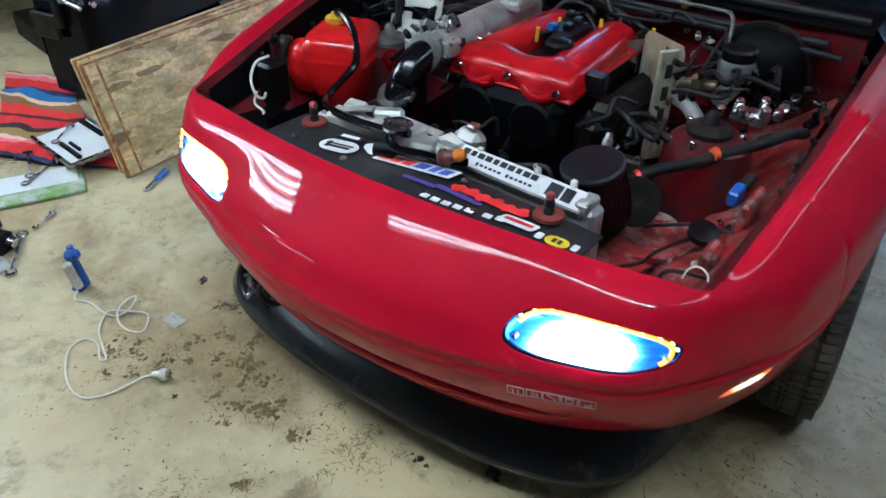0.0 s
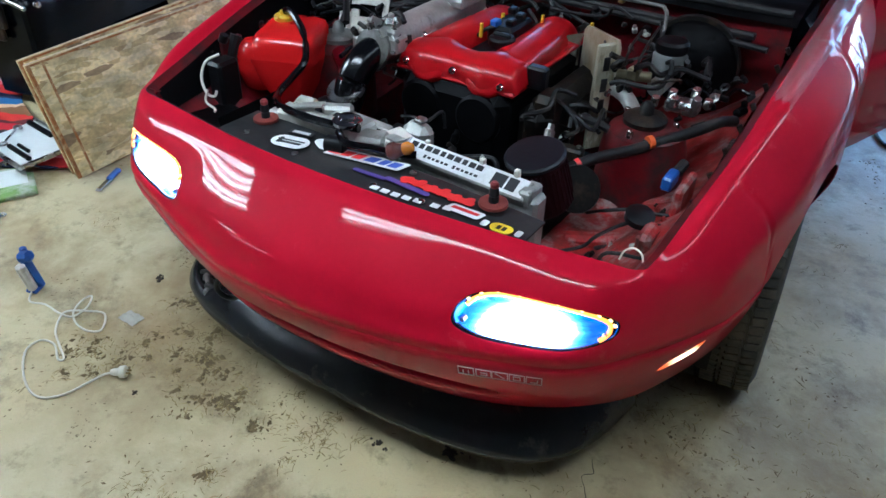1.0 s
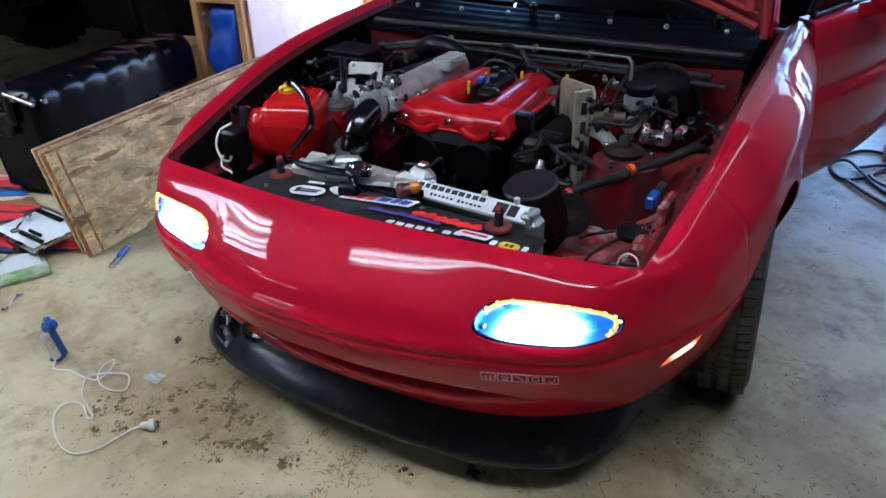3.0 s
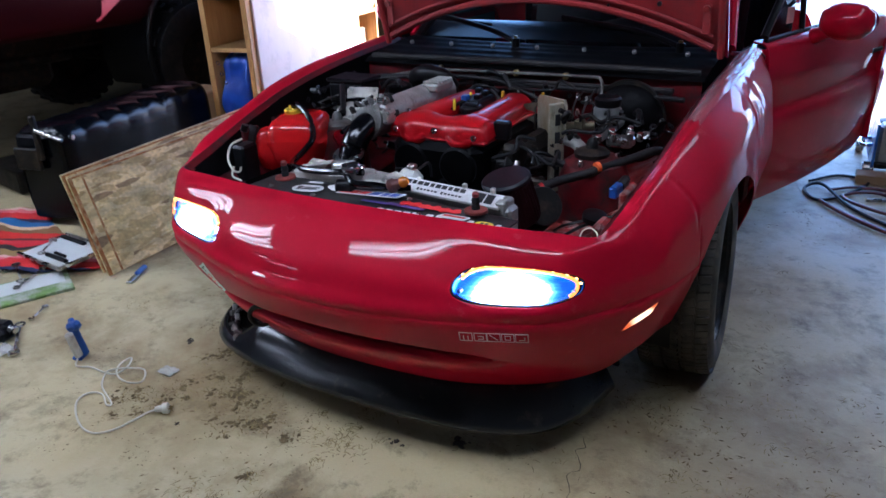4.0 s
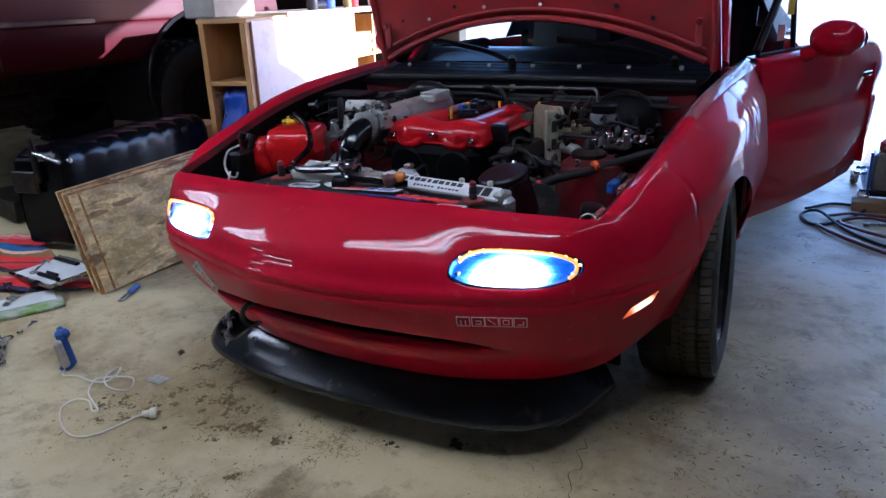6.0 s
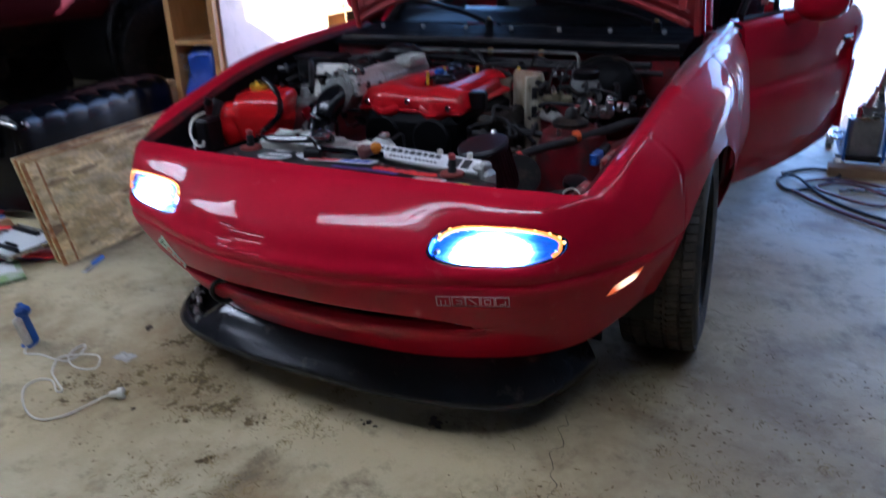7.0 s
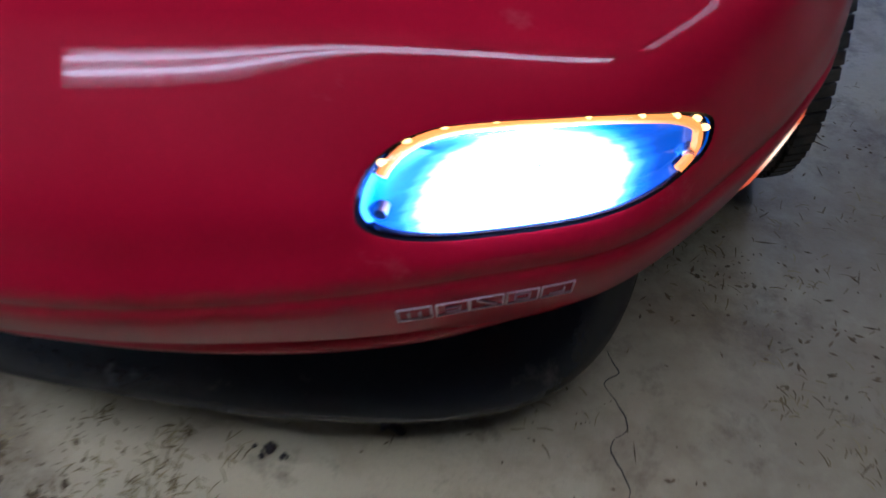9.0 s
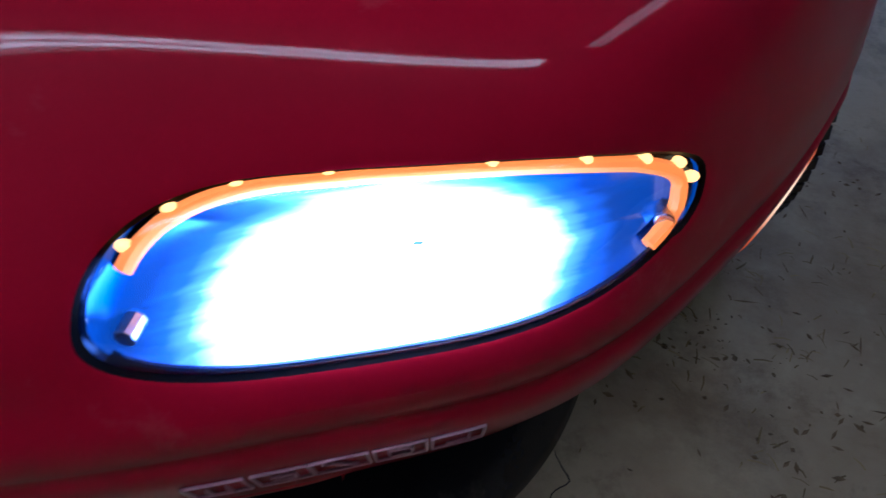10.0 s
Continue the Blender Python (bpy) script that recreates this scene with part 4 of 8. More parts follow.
part("lip_tray", grid(lip_tray, lin(1.6, 6.4, 40), lin(0, 1, 8)), RUBBER, lip, "dusty tray inside the lip's open end")
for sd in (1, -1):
    part("splash_shield", box((sd * 0.52, 0.535, 0.260), (0.24, 0.010, 0.23), 0.003, None), SHADE_BLACK, car, "black splash shield ahead of the wheel")
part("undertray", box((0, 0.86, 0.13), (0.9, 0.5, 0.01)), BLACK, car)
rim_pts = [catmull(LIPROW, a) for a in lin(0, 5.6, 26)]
part("valance", plate([(p[0] - 0.03, p[1] + 0.05) for p in rim_pts] + [(-p[0] + 0.03, p[1] + 0.05) for p in reversed(rim_pts)], 0.108, 0.114), SHADE_BLACK, car, "black closing panel under the nose")


# ---- lamps in the nose ----
def headlamp(sd):
    lens_pts = []
    A = lin(0, 2 * math.pi, 73)[:-1]

    def lens_y(x, z, skin_y):
        sunk = LENS_Y + (x - LAMP_C[0]) * LENS_SLOPE - skin_y
        return skin_y + min(max(sunk, 0.0006), 0.0006 + 0.05 * max(0.0, LAMP_C[1] + LAMP_H[1] - z))

    def at(a, grow, scale, depth, sunk=1.0):
        x, z = lamp_outline(a, grow, scale)
        p, n, _, _ = on_skin(x, z)
        q = p + n * depth
        return np.array((side_x(sd, q[0]), q[1] + sunk * (lens_y(x, z, p[1]) - p[1]), q[2]))

    def inner(a, scale, depth):
        """Points inside the lamp, pushed straight back into the body."""
        x, z = lamp_outline(a, 0, scale)
        p, n, _, _ = on_skin(x, z)
        return np.array((side_x(sd, p[0]), lens_y(x, z, p[1]) + depth, p[2] - depth * 0.1))
    lamp = part("headlamp", grid(lambda a, k: (inner(a, 0.99, 0.004), inner(a, 0.96, 0.030), inner(a, 0.80, 0.052), inner(a, 0.4, 0.060), inner(a, 0.02, 0.060))[k], A, (0, 1, 2, 3, 4), wrap_u=True), HOUSING, car, "slim smoked headlamp with bright blue-white beam and amber strip")
    part("bezel", grid(lambda a, k: (at(a, 0.0268, 1, 0.00012, 0), at(a, 0.0245, 1, 0.0002, 0.004), at(a, 0.021, 1, 0.0003, 0.02), at(a, 0.017, 1, 0.0003, 0.07), at(a, 0.013, 1, 0.0002, 0.17), at(a, 0.009, 1, 0.0002, 0.36), at(a, 0.005, 1, 0.0, 0.66), at(a, 0.002, 1, 0.0, 0.9), at(a, 0.0005, 1, -0.0008))[k], A, tuple(range(9)), wrap_u=True), RED, lamp, "red painted surround", sharp=70)
    part("lens_seal", grid(lambda a, k: (at(a, 0.0005, 1, -0.0008), at(a, 0.0, 0.99, -0.003), inner(a, 0.99, 0.008))[k], A, (0, 1, 2), wrap_u=True), SHADE_BLACK, lamp, "black seal round the lens", sharp=70)
    part("lens", facing(grid(lambda a, k: (at(a, 0, 0.985, -0.0035), at(a, 0, 0.95, -0.0010), at(a, 0, 0.8, 0.0005), at(a, 0, 0.5, 0.001), at(a, 0, 0.02, 0.001))[k], A, tuple(range(5)), wrap_u=True), (0, -1, 0.3)), LENS, lamp, "clear glossy lens", sharp=80, fix=False).visible_shadow = False
    # white lamp body: wide lobes behind the lens
    part("beam_bowl", grid(lambda a, k: (inner(a, 0.982, 0.007), inner(a, 0.92, 0.014), inner(a, 0.6, 0.026), inner(a, 0.3, 0.031), inner(a, 0.02, 0.032))[k], A, tuple(range(5)), wrap_u=True), BEAM, lamp, "blue-white lit beam bowl")
    # amber light guide along the top edge and round the outer end
    guide = [inner(a, 0.90, 0.006) for a in lin(radians(165), radians(-30), 40)]
    part("amber_strip", tube(guide, 0.0040, 8, 1), AMBER, lamp, "lit amber strip")
    part("amber_strip_base", tube([inner(a, 0.92, 0.013) for a in lin(radians(168), radians(-35), 40)], 0.005, 8, 1), HOUSING, lamp)
    for a in lin(radians(155), radians(8), 9):
        p = inner(a, 0.94, 0.005)
        m = Matrix.Translation(p) @ Matrix.Diagonal((0.0045, 0.003, 0.0030, 1))
        part("amber_led", lathe([(math.sin(t), -math.cos(t)) for t in lin(0.05, math.pi - 0.05, 7)], 12, m), AMBER_DOT, lamp)
    for a in (radians(192), radians(-14)):
        p = inner(a, 0.88, 0.005)
        part("screw", rod(p, p + np.array((0, 0.012, 0)), 0.005, n=10), STEEL, lamp)
    part("chrome_fin", tube([inner(a, 0.95, 0.005) for a in lin(radians(200), radians(330), 24)], 0.0018, 6, 1), HOUSING, lamp)
    return lamp


for sd in (1, -1):
    headlamp(sd)


def side_marker(sd):
    """Amber lamp on the bumper's flank, following the skin."""
    def at(u, v, d):
        s = 5.24 + 0.92 * u + 0.22 * (v - 0.5)
        z = 0.351 + 0.032 * u + 0.034 * v
        top, foot = catmull(A_OUT, s), catmull(A_LOW, s)
        w = (top[2] - z) / (top[2] - foot[2])
        p = lower(s, w)
        q = lower(s + 0.01, w) - p
        n = np.array((q[1], -q[0], 0))
        n = n / np.linalg.norm(n)
        p = p + n * (d + LEDGE)
        return side_x(sd, p[0]), p[1], p[2]
    lens = grid(lambda u, v: at(u, v, -0.003 + 0.006 * min(1, 6 * min(u, 1 - u, v, 1 - v) + 0.0)), lin(0, 1, 13), lin(0, 1, 9))
    part("side_marker", lens, MARKER, car, "lit orange side marker lamp")


for sd in (1, -1):
    side_marker(sd)


# decals on the nose, drawn as plain outlined shapes
def decal_points(cx, cz, wx, wz, sd=1, lift=0.0012, slope=0.0):
    def fn(u, v):
        x, z = cx + (u - 0.5) * wx, cz + (v - 0.5) * wz + (u - 0.5) * slope
        best, lo, hi = None, 0.0, 6.0
        for _ in range(40):
            mid = (lo + hi) / 2
            if lower(mid, 0.1)[0] < x:
                lo = mid
            else:
                hi = mid
        o = catmull(A_OUT, lo)
        w = (o[2] - z) / (o[2] - 0.19)
        p = lower(lo, max(0.0, w))
        q = lower(lo + 0.01, w) - lower(lo, w)
        n = np.array((q[1], -q[0], 0))
        n = n / np.linalg.norm(n)
        p = p + n * (lift + LEDGE)
        return side_x(sd, p[0]), p[1], p[2]
    return fn


word = decal_points(0.470, 0.397, 0.138, 0.024)
strokes = []
for a, b in ((0.0, 0.19), (0.22, 0.40), (0.41, 0.60), (0.62, 0.80), (0.82, 1.0)):
    strokes += [[(a, 0), (a, 1), (b, 1), (b, 0), (a, 0)]]
strokes += [[(0.06, 0), (0.06, 0.6)], [(0.125, 0), (0.125, 0.6)], [(0.27, 0.25), (0.35, 0.25), (0.35, 0.6), (0.27, 0.6)], [(0.45, 0.8), (0.56, 0.2)], [(0.67, 0.25), (0.67, 0.75), (0.75, 0.75), (0.75, 0.25), (0.67, 0.25)], [(0.87, 0.25), (0.95, 0.25), (0.95, 0.6)]]
lines = []
for path in strokes:
    fine = []
    for (u0, v0), (u1, v1) in zip(path, path[1:]):
        fine += [word(u0 + (u1 - u0) * t, v0 + (v1 - v0) * t) for t in lin(0, 1, 5)]
    lines.append(tube(fine, 0.0010, 5, 1))
part("badge_outline", total(lines), PINK_DECAL, bumper, "thin pale outlined badge on the bumper")


def slanted(u, v, lift):
    """u down the slanted sticker on the far corner, v across it."""
    x = 0.497 * (1 - u) * (1 - v) + 0.444 * u * (1 - v) + 0.438 * (1 - u) * v + 0.380 * u * v
    z = 0.377 * (1 - u) * (1 - v) + 0.305 * u * (1 - v) + 0.416 * (1 - u) * v + 0.344 * u * v
    return decal_points(0, 0, 1, 1, -1, lift)(x + 0.5, z + 0.5)


sl = part("slanted_decal", grid(lambda u, v: slanted(u, v, 0.0015), lin(0, 1, 12), lin(0, 1, 6)), STICKER, bumper, "white slanted sticker with dark and red marks")
for u0, u1, v0, v1, mat_ in ((0.08, 0.13, 0.15, 0.85, STICKER_BLACK), (0.13, 0.26, 0.42, 0.58, STICKER_BLACK), (0.34, 0.39, 0.2, 0.8, STICKER_RED), (0.47, 0.52, 0.2, 0.8, STICKER_RED), (0.39, 0.47, 0.2, 0.35, STICKER_RED), (0.39, 0.47, 0.65, 0.8, STICKER_RED), (0.60, 0.65, 0.2, 0.8, STICKER_RED), (0.70, 0.74, 0.3, 0.7, STICKER_RED), (0.82, 0.93, 0.2, 0.8, STICKER_RED)):
    part("decal_mark", grid(lambda u, v: slanted(u0 + (u1 - u0) * u, v0 + (v1 - v0) * v, 0.0030), lin(0, 1, 4), lin(0, 1, 4)), mat_, sl)

# wrinkled clear film over the right fender's rear end
film = grid(lambda u, v: tuple(upper(min(11.99, 8.95 - 0.25 * v + (3.02 + 0.25 * v) * u + 0.05 * math.sin(17 * v) * (1 - u)), 0.015 + (0.25 + 0.06 * u) * v) + np.array((0.2, 0, 1)) * (0.0085 + 0.006 * abs(noise.noise(Vector((u * 6, v * 3, 1.3)))) * min(1, 8 * u) + 0.0012 * noise.noise(Vector((u * 19, v * 7, 4.1))))), lin(0, 1, 110), lin(0, 1, 40))
part("protective_film", facing(film, (0.2, -0.2, 1)), FILM, car, "crinkled clear film taped over the fender's rear corner", sharp=180, fix=False)


# ---- wheels ----
def wheel(at, sd, steer=0.0, camber=0.0):
    m = pose(*at, 0, -camber * sd, steer) @ pose(0, 0, 0, 0, 90 * sd, 0)
    w = part("wheel", rod((0, 0, -0.01), (0, 0, 0.07), 0.07, n=20).moved(m), DARK_IRON, car)
    tyre = [(0.195, -0.092), (0.222, -0.100), (0.250, -0.101), (0.271, -0.094), (0.281, -0.082), (0.2845, -0.060), (0.285, 0.0), (0.2845, 0.060), (0.281, 0.082), (0.271, 0.094), (0.250, 0.101), (0.222, 0.100), (0.195, 0.092)]
    ring = lathe(tyre, 72, m)
    ring.f = ring.f[:-2]
    part("tyre", ring, TYRE, w, "dusty black road tyre", sharp=40)
    # three ribs round the middle, cut by fine slits, and blocks on both shoulders
    count = 84
    step = 360 / count
    pieces = []
    for zc, wd, ang, gap, lift in ((-0.042, 0.030, 14, 0.0012, 0.2885), (0.0, 0.034, -14, 0.0012, 0.2890), (0.042, 0.030, 14, 0.0012, 0.2885), (-0.077, 0.030, -6, 0.0032, 0.2862), (0.077, 0.030, 6, 0.0032, 0.2862)):
        length = 2 * math.pi * 0.289 / count - gap
        lean = 10.0 if abs(zc) > 0.06 else 0.0
        for k in range(count):
            pieces.append(box((0, 0, 0), (0.0085, length, wd), 0.0012, m @ pose(0, 0, 0, 0, 0, step * (k + 0.37 * (zc > 0.02))) @ pose(lift, 0, zc, ang, -math.copysign(lean, zc) if lean else 0, 0)))
    part("tread", total(pieces), TYRE, w, "ribbed tread with fine slits")
    rim = [(0.196, 0.084), (0.200, 0.088), (0.196, 0.090), (0.186, 0.080), (0.180, 0.02), (0.18, -0.07), (0.196, -0.085)]
    rg = lathe(rim, 48, m)
    rg.f = rg.f[:-2]
    part("rim", rg, DARK_IRON, w, "dark alloy rim")
    for k in range(7):
        part("spoke", box((0.115, 0, 0.05), (0.14, 0.030, 0.022), 0.006, m @ pose(0, 0, 0, 0, 0, k * 360 / 7)), DARK_IRON, w)
    part("brake_disc", rod((0, 0, -0.03), (0, 0, -0.01), 0.125, n=40).moved(m), STEEL, w)
    return w


wheel((0.722, WHEEL_Y, 0.289), 1, 4, 2.5)
wheel((-0.722, WHEEL_Y, 0.289), -1, 4, 2.5)
wheel((0.735, WHEEL_Y + 2.3, 0.291), 1)
wheel((-0.735, WHEEL_Y + 2.3, 0.291), -1)
for sd in (1, -1):
    liner = grid(lambda u, v: (sd * (0.635 + 0.115 * v), WHEEL_Y + 0.318 * math.cos(u), 0.29 + 0.318 * math.sin(u)), lin(-0.3, math.pi + 0.3, 25), (0, 0.5, 1))
    part("wheel_well", liner, BLACK, car, "black wheel well")

# ---- engine bay ----
def bumpy(x, y, amp, sc, seed):
    return amp * noise.fractal(Vector((x * sc, y * sc, seed)), 0.7, 2.0, 4)


part("bay_floor", box((0, 0.90, 0.21), (1.10, 0.82, 0.02)), DARK_IRON, car, "dark oily underside of the bay")
for sd in (1, -1):
    def apron(u, v):
        y = 0.36 + 0.90 * u
        x = 0.36 + 0.262 * v
        z = 0.40 + 0.06 * u + 0.13 * max(0.0, (v - 0.35) / 0.65) ** 1.4 + 0.02 * math.sin(9 * u)
        z += 0.05 * math.exp(-((y - 0.82) / 0.10) ** 2 - ((x - 0.46) / 0.09) ** 2)
        z += 0.018 * math.exp(-((y - 0.55) / 0.04) ** 2 - ((x - 0.55) / 0.04) ** 2)
        return sd * x, y, z + bumpy(x, y, 0.006, 14, sd)
    ap = part("inner_fender", grid(apron, lin(0, 1, 46), lin(0, 1, 24)), RED_GREY if sd > 0 else RED_BAY, car, "scuffed dull red inner fender with grey patches" if sd > 0 else "dull dusty red inner fender in shade-darkened paint")
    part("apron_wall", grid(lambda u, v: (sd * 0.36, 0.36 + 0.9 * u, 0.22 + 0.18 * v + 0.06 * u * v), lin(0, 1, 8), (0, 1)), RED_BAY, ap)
    # the far rail is black instead of red: its shade is in the colour
    part("fender_rail", grid(lambda u, v: (sd * (catmull(A_TOP, 6 + 6 * u)[0] - 0.018 - 0.03 * (1 - v)), catmull(A_TOP, 6 + 6 * u)[1], (catmull(A_TOP, 6 + 6 * u)[2] - 0.014) * v + (0.53 + 0.07 * u) * (1 - v)), lin(0, 1, 30), lin(0, 1, 4)), RED_BAY if sd > 0 else SHADE_BLACK, ap)
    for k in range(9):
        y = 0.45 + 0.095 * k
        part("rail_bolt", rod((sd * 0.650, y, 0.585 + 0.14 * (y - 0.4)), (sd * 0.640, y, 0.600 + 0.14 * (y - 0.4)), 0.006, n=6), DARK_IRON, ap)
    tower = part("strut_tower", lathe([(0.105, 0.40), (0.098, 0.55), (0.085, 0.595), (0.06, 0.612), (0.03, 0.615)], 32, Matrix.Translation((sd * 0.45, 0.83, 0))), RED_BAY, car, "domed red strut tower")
    part("strut_mount", lathe([(0.048, 0.612), (0.050, 0.624), (0.040, 0.632), (0.018, 0.636), (0.014, 0.655), (0.006, 0.664)], 24, Matrix.Translation((sd * 0.443, 0.825, 0))), DULL_ALLOY if sd < 0 else DARK_IRON, tower, "strut top plate with a blue nut")
    part("strut_nut", rod((sd * 0.443, 0.825, 0.636), (sd * 0.443, 0.825, 0.650), 0.014, n=6), BLUE, tower)
    for k in range(3):
        a = k * 2.1 + 0.4
        part("strut_bolt", rod((sd * 0.443 + 0.07 * math.cos(a), 0.825 + 0.07 * math.sin(a), 0.60), (sd * 0.443 + 0.07 * math.cos(a), 0.825 + 0.07 * math.sin(a), 0.618), 0.007, n=6), STEEL, tower)

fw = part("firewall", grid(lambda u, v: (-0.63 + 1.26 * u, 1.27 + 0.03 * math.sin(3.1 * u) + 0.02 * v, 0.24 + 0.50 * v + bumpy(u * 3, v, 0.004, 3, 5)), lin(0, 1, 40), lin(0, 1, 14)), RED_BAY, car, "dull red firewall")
for x, z in ((-0.42, 0.66), (-0.2, 0.69), (-0.05, 0.66), (0.12, 0.68), (0.27, 0.66), (0.53, 0.69)):
    part("grommet", rod((x, 1.285, z), (x, 1.262, z), 0.014, n=14), RUBBER, fw)
part("firewall_pipe", tube([(-0.50, 1.24, 0.705), (-0.3, 1.235, 0.735), (0.0, 1.235, 0.742), (0.28, 1.235, 0.745), (0.325, 1.225, 0.742), (0.34, 1.20, 0.715), (0.345, 1.17, 0.68)], 0.0050, 8), DULL_ALLOY, car, "dull metal pipe along the firewall")
for x in (-0.28, 0.02, 0.2):
    part("pipe_clip", box((x, 1.243, 0.741), (0.016, 0.02, 0.022), 0.003), GOLD, car)
for k, row in enumerate((((-0.55, 1.22, 0.70), (-0.2, 1.25, 0.715), (0.2, 1.25, 0.71), (0.56, 1.22, 0.72)), ((-0.5, 1.23, 0.67), (-0.1, 1.24, 0.70), (0.3, 1.24, 0.70), (0.6, 1.2, 0.70)), ((-0.6, 1.1, 0.62), (-0.55, 1.2, 0.69), (-0.1, 1.22, 0.72), (0.15, 1.2, 0.66)))):
    part("wiring_loom", tube(row, 0.010 - 0.002 * k, 8), RUBBER, car)

# radiator, its black top panel and the stickers on it
def panel_front(x):
    lo, hi = 0.0, 6.0
    for _ in range(30):
        mid = (lo + hi) / 2
        if catmull(A_TOP, mid)[0] < abs(x):
            lo = mid
        else:
            hi = mid
    return catmull(A_TOP, lo)[1]


panel = part("radiator_panel", thick(grid(lambda u, v: (-0.34 + 0.76 * u, (panel_front(-0.34 + 0.76 * u) + 0.004) * (1 - v) + v * (0.405 - 0.02 * u), 0.597 - 0.012 * u - 0.006 * v - 0.02 * abs(u - 0.5) ** 2), lin(0, 1, 40), lin(0, 1, 8), flip=False), 0.004), PANEL, car, "black flat panel behind the nose covered in stickers")
for x, y in ((-0.27, 0.30), (0.125, 0.372), (0.20, 0.292), (0.09, 0.285), (-0.12, 0.29)):
    part("panel_rivet", lathe([(0.008, 0), (0.007, 0.003), (0.003, 0.005)], 14, Matrix.Translation((x, y, 0.594 - 0.012 * (x + 0.34)))), STEEL, panel)


def sticker(name, c, w, h, turn, mat_, label, marks=(), round_=0.2, z=None, shear=0.0):
    """A thin printed patch lying on the panel, with bars for its print: (x, y, width, height, material) in shares."""
    zz = z if z is not None else 0.5985 - 0.012 * (c[0] + 0.34) / 0.76
    m = pose(c[0], c[1], zz, -2, 0, turn)
    r = round_ * min(w, h)
    pts = []
    for cx, cy, a0 in ((w / 2 - r, h / 2 - r, 0), (-w / 2 + r, h / 2 - r, 90), (-w / 2 + r, -h / 2 + r, 180), (w / 2 - r, -h / 2 + r, 270)):
        for k in range(5):
            a = radians(a0 + 22.5 * k)
            pts.append((cx + r * math.cos(a) + shear * (cy + r * math.sin(a)), cy + r * math.sin(a)))
    ob = part(name, plate(pts, 0, 0.0012, m), mat_, panel, label)
    for k, (x, y, bw, bh, bm_) in enumerate(marks):
        q = [(x - bw / 2, y - bh / 2), (x + bw / 2, y - bh / 2), (x + bw / 2, y + bh / 2), (x - bw / 2, y + bh / 2)]
        part("print", plate([(px * w + shear * py * h, py * h) for px, py in q], 0.0014, 0.0020, m), bm_, ob)
    return ob


RB = (STICKER_RED, STICKER_BLUE)
sticker("sticker", (0.018, 0.357), 0.175, 0.036, 9, STICKER, "white sticker with red and blue block print", [(-0.40, 0.0, 0.14, 0.62, RB[0]), (-0.25, 0.0, 0.12, 0.62, RB[0]), (-0.10, 0.0, 0.12, 0.62, RB[0]), (0.08, 0.0, 0.14, 0.62, RB[1]), (0.24, 0.0, 0.09, 0.62, RB[1]), (0.38, 0.0, 0.12, 0.62, RB[1])], 0.05, shear=0.4)
sticker("sticker", (0.205, 0.338), 0.175, 0.020, -2, STICKER_RED, "red script sticker", (), 0.5)
for k in range(6):
    sticker("sticker_stroke", (0.135 + 0.028 * k, 0.338 + 0.004 * (k % 2)), 0.020, 0.030, 10, STICKER_RED, "red script stroke", (), 0.5, shear=0.3)
sticker("sticker", (0.148, 0.318), 0.11, 0.014, -4, STICKER_PURPLE, "dull purple script sticker", (), 0.5)
sticker("sticker", (0.06, 0.312), 0.08, 0.012, 2, STICKER_PURPLE, "dull purple script sticker", (), 0.5)
for k in range(9):
    sticker("sticker_letter", (0.100 + 0.024 * k + (0.012 if k > 4 else 0), 0.277 + 0.0006 * k * k), 0.017, 0.014, 2, STICKER, "white block of print", (), 0.1)
sticker("sticker", (0.288, 0.309), 0.074, 0.026, 0, STICKER, "white sticker with a red print", [(0.0, 0.05, 0.78, 0.34, STICKER_RED)], 0.25, shear=0.3)
sticker("sticker", (0.372, 0.300), 0.046, 0.030, 0, STICKER_YELLOW, "yellow oval sticker with a black mark", [(-0.12, 0, 0.16, 0.45, STICKER_BLACK), (0.12, 0, 0.16, 0.45, STICKER_BLACK)], 0.5)
sticker("sticker", (0.338, 0.298), 0.014, 0.020, 0, STICKER, "small white mark", (), 0.3)
sticker("sticker", (0.406, 0.303), 0.012, 0.020, 0, STICKER, "small white mark", (), 0.3)
sticker("sticker", (-0.158, 0.318), 0.088, 0.052, 12, STICKER, "white round sticker with black rings", [(0.0, 0.10, 0.72, 0.10, STICKER_BLACK), (0.0, -0.12, 0.60, 0.16, STICKER_BLACK), (-0.28, 0.0, 0.10, 0.5, STICKER_BLACK), (0.22, -0.1, 0.2, 0.12, STICKER_BLACK)], 0.5)
sticker("sticker", (-0.165, 0.362), 0.060, 0.022, 10, STICKER_BLACK, "black and white sticker", [(0.0, 0.0, 0.7, 0.5, STICKER)], 0.1)
sticker("sticker", (-0.095, 0.352), 0.050, 0.030, -30, STICKER, "white curved sticker", (), 0.5)

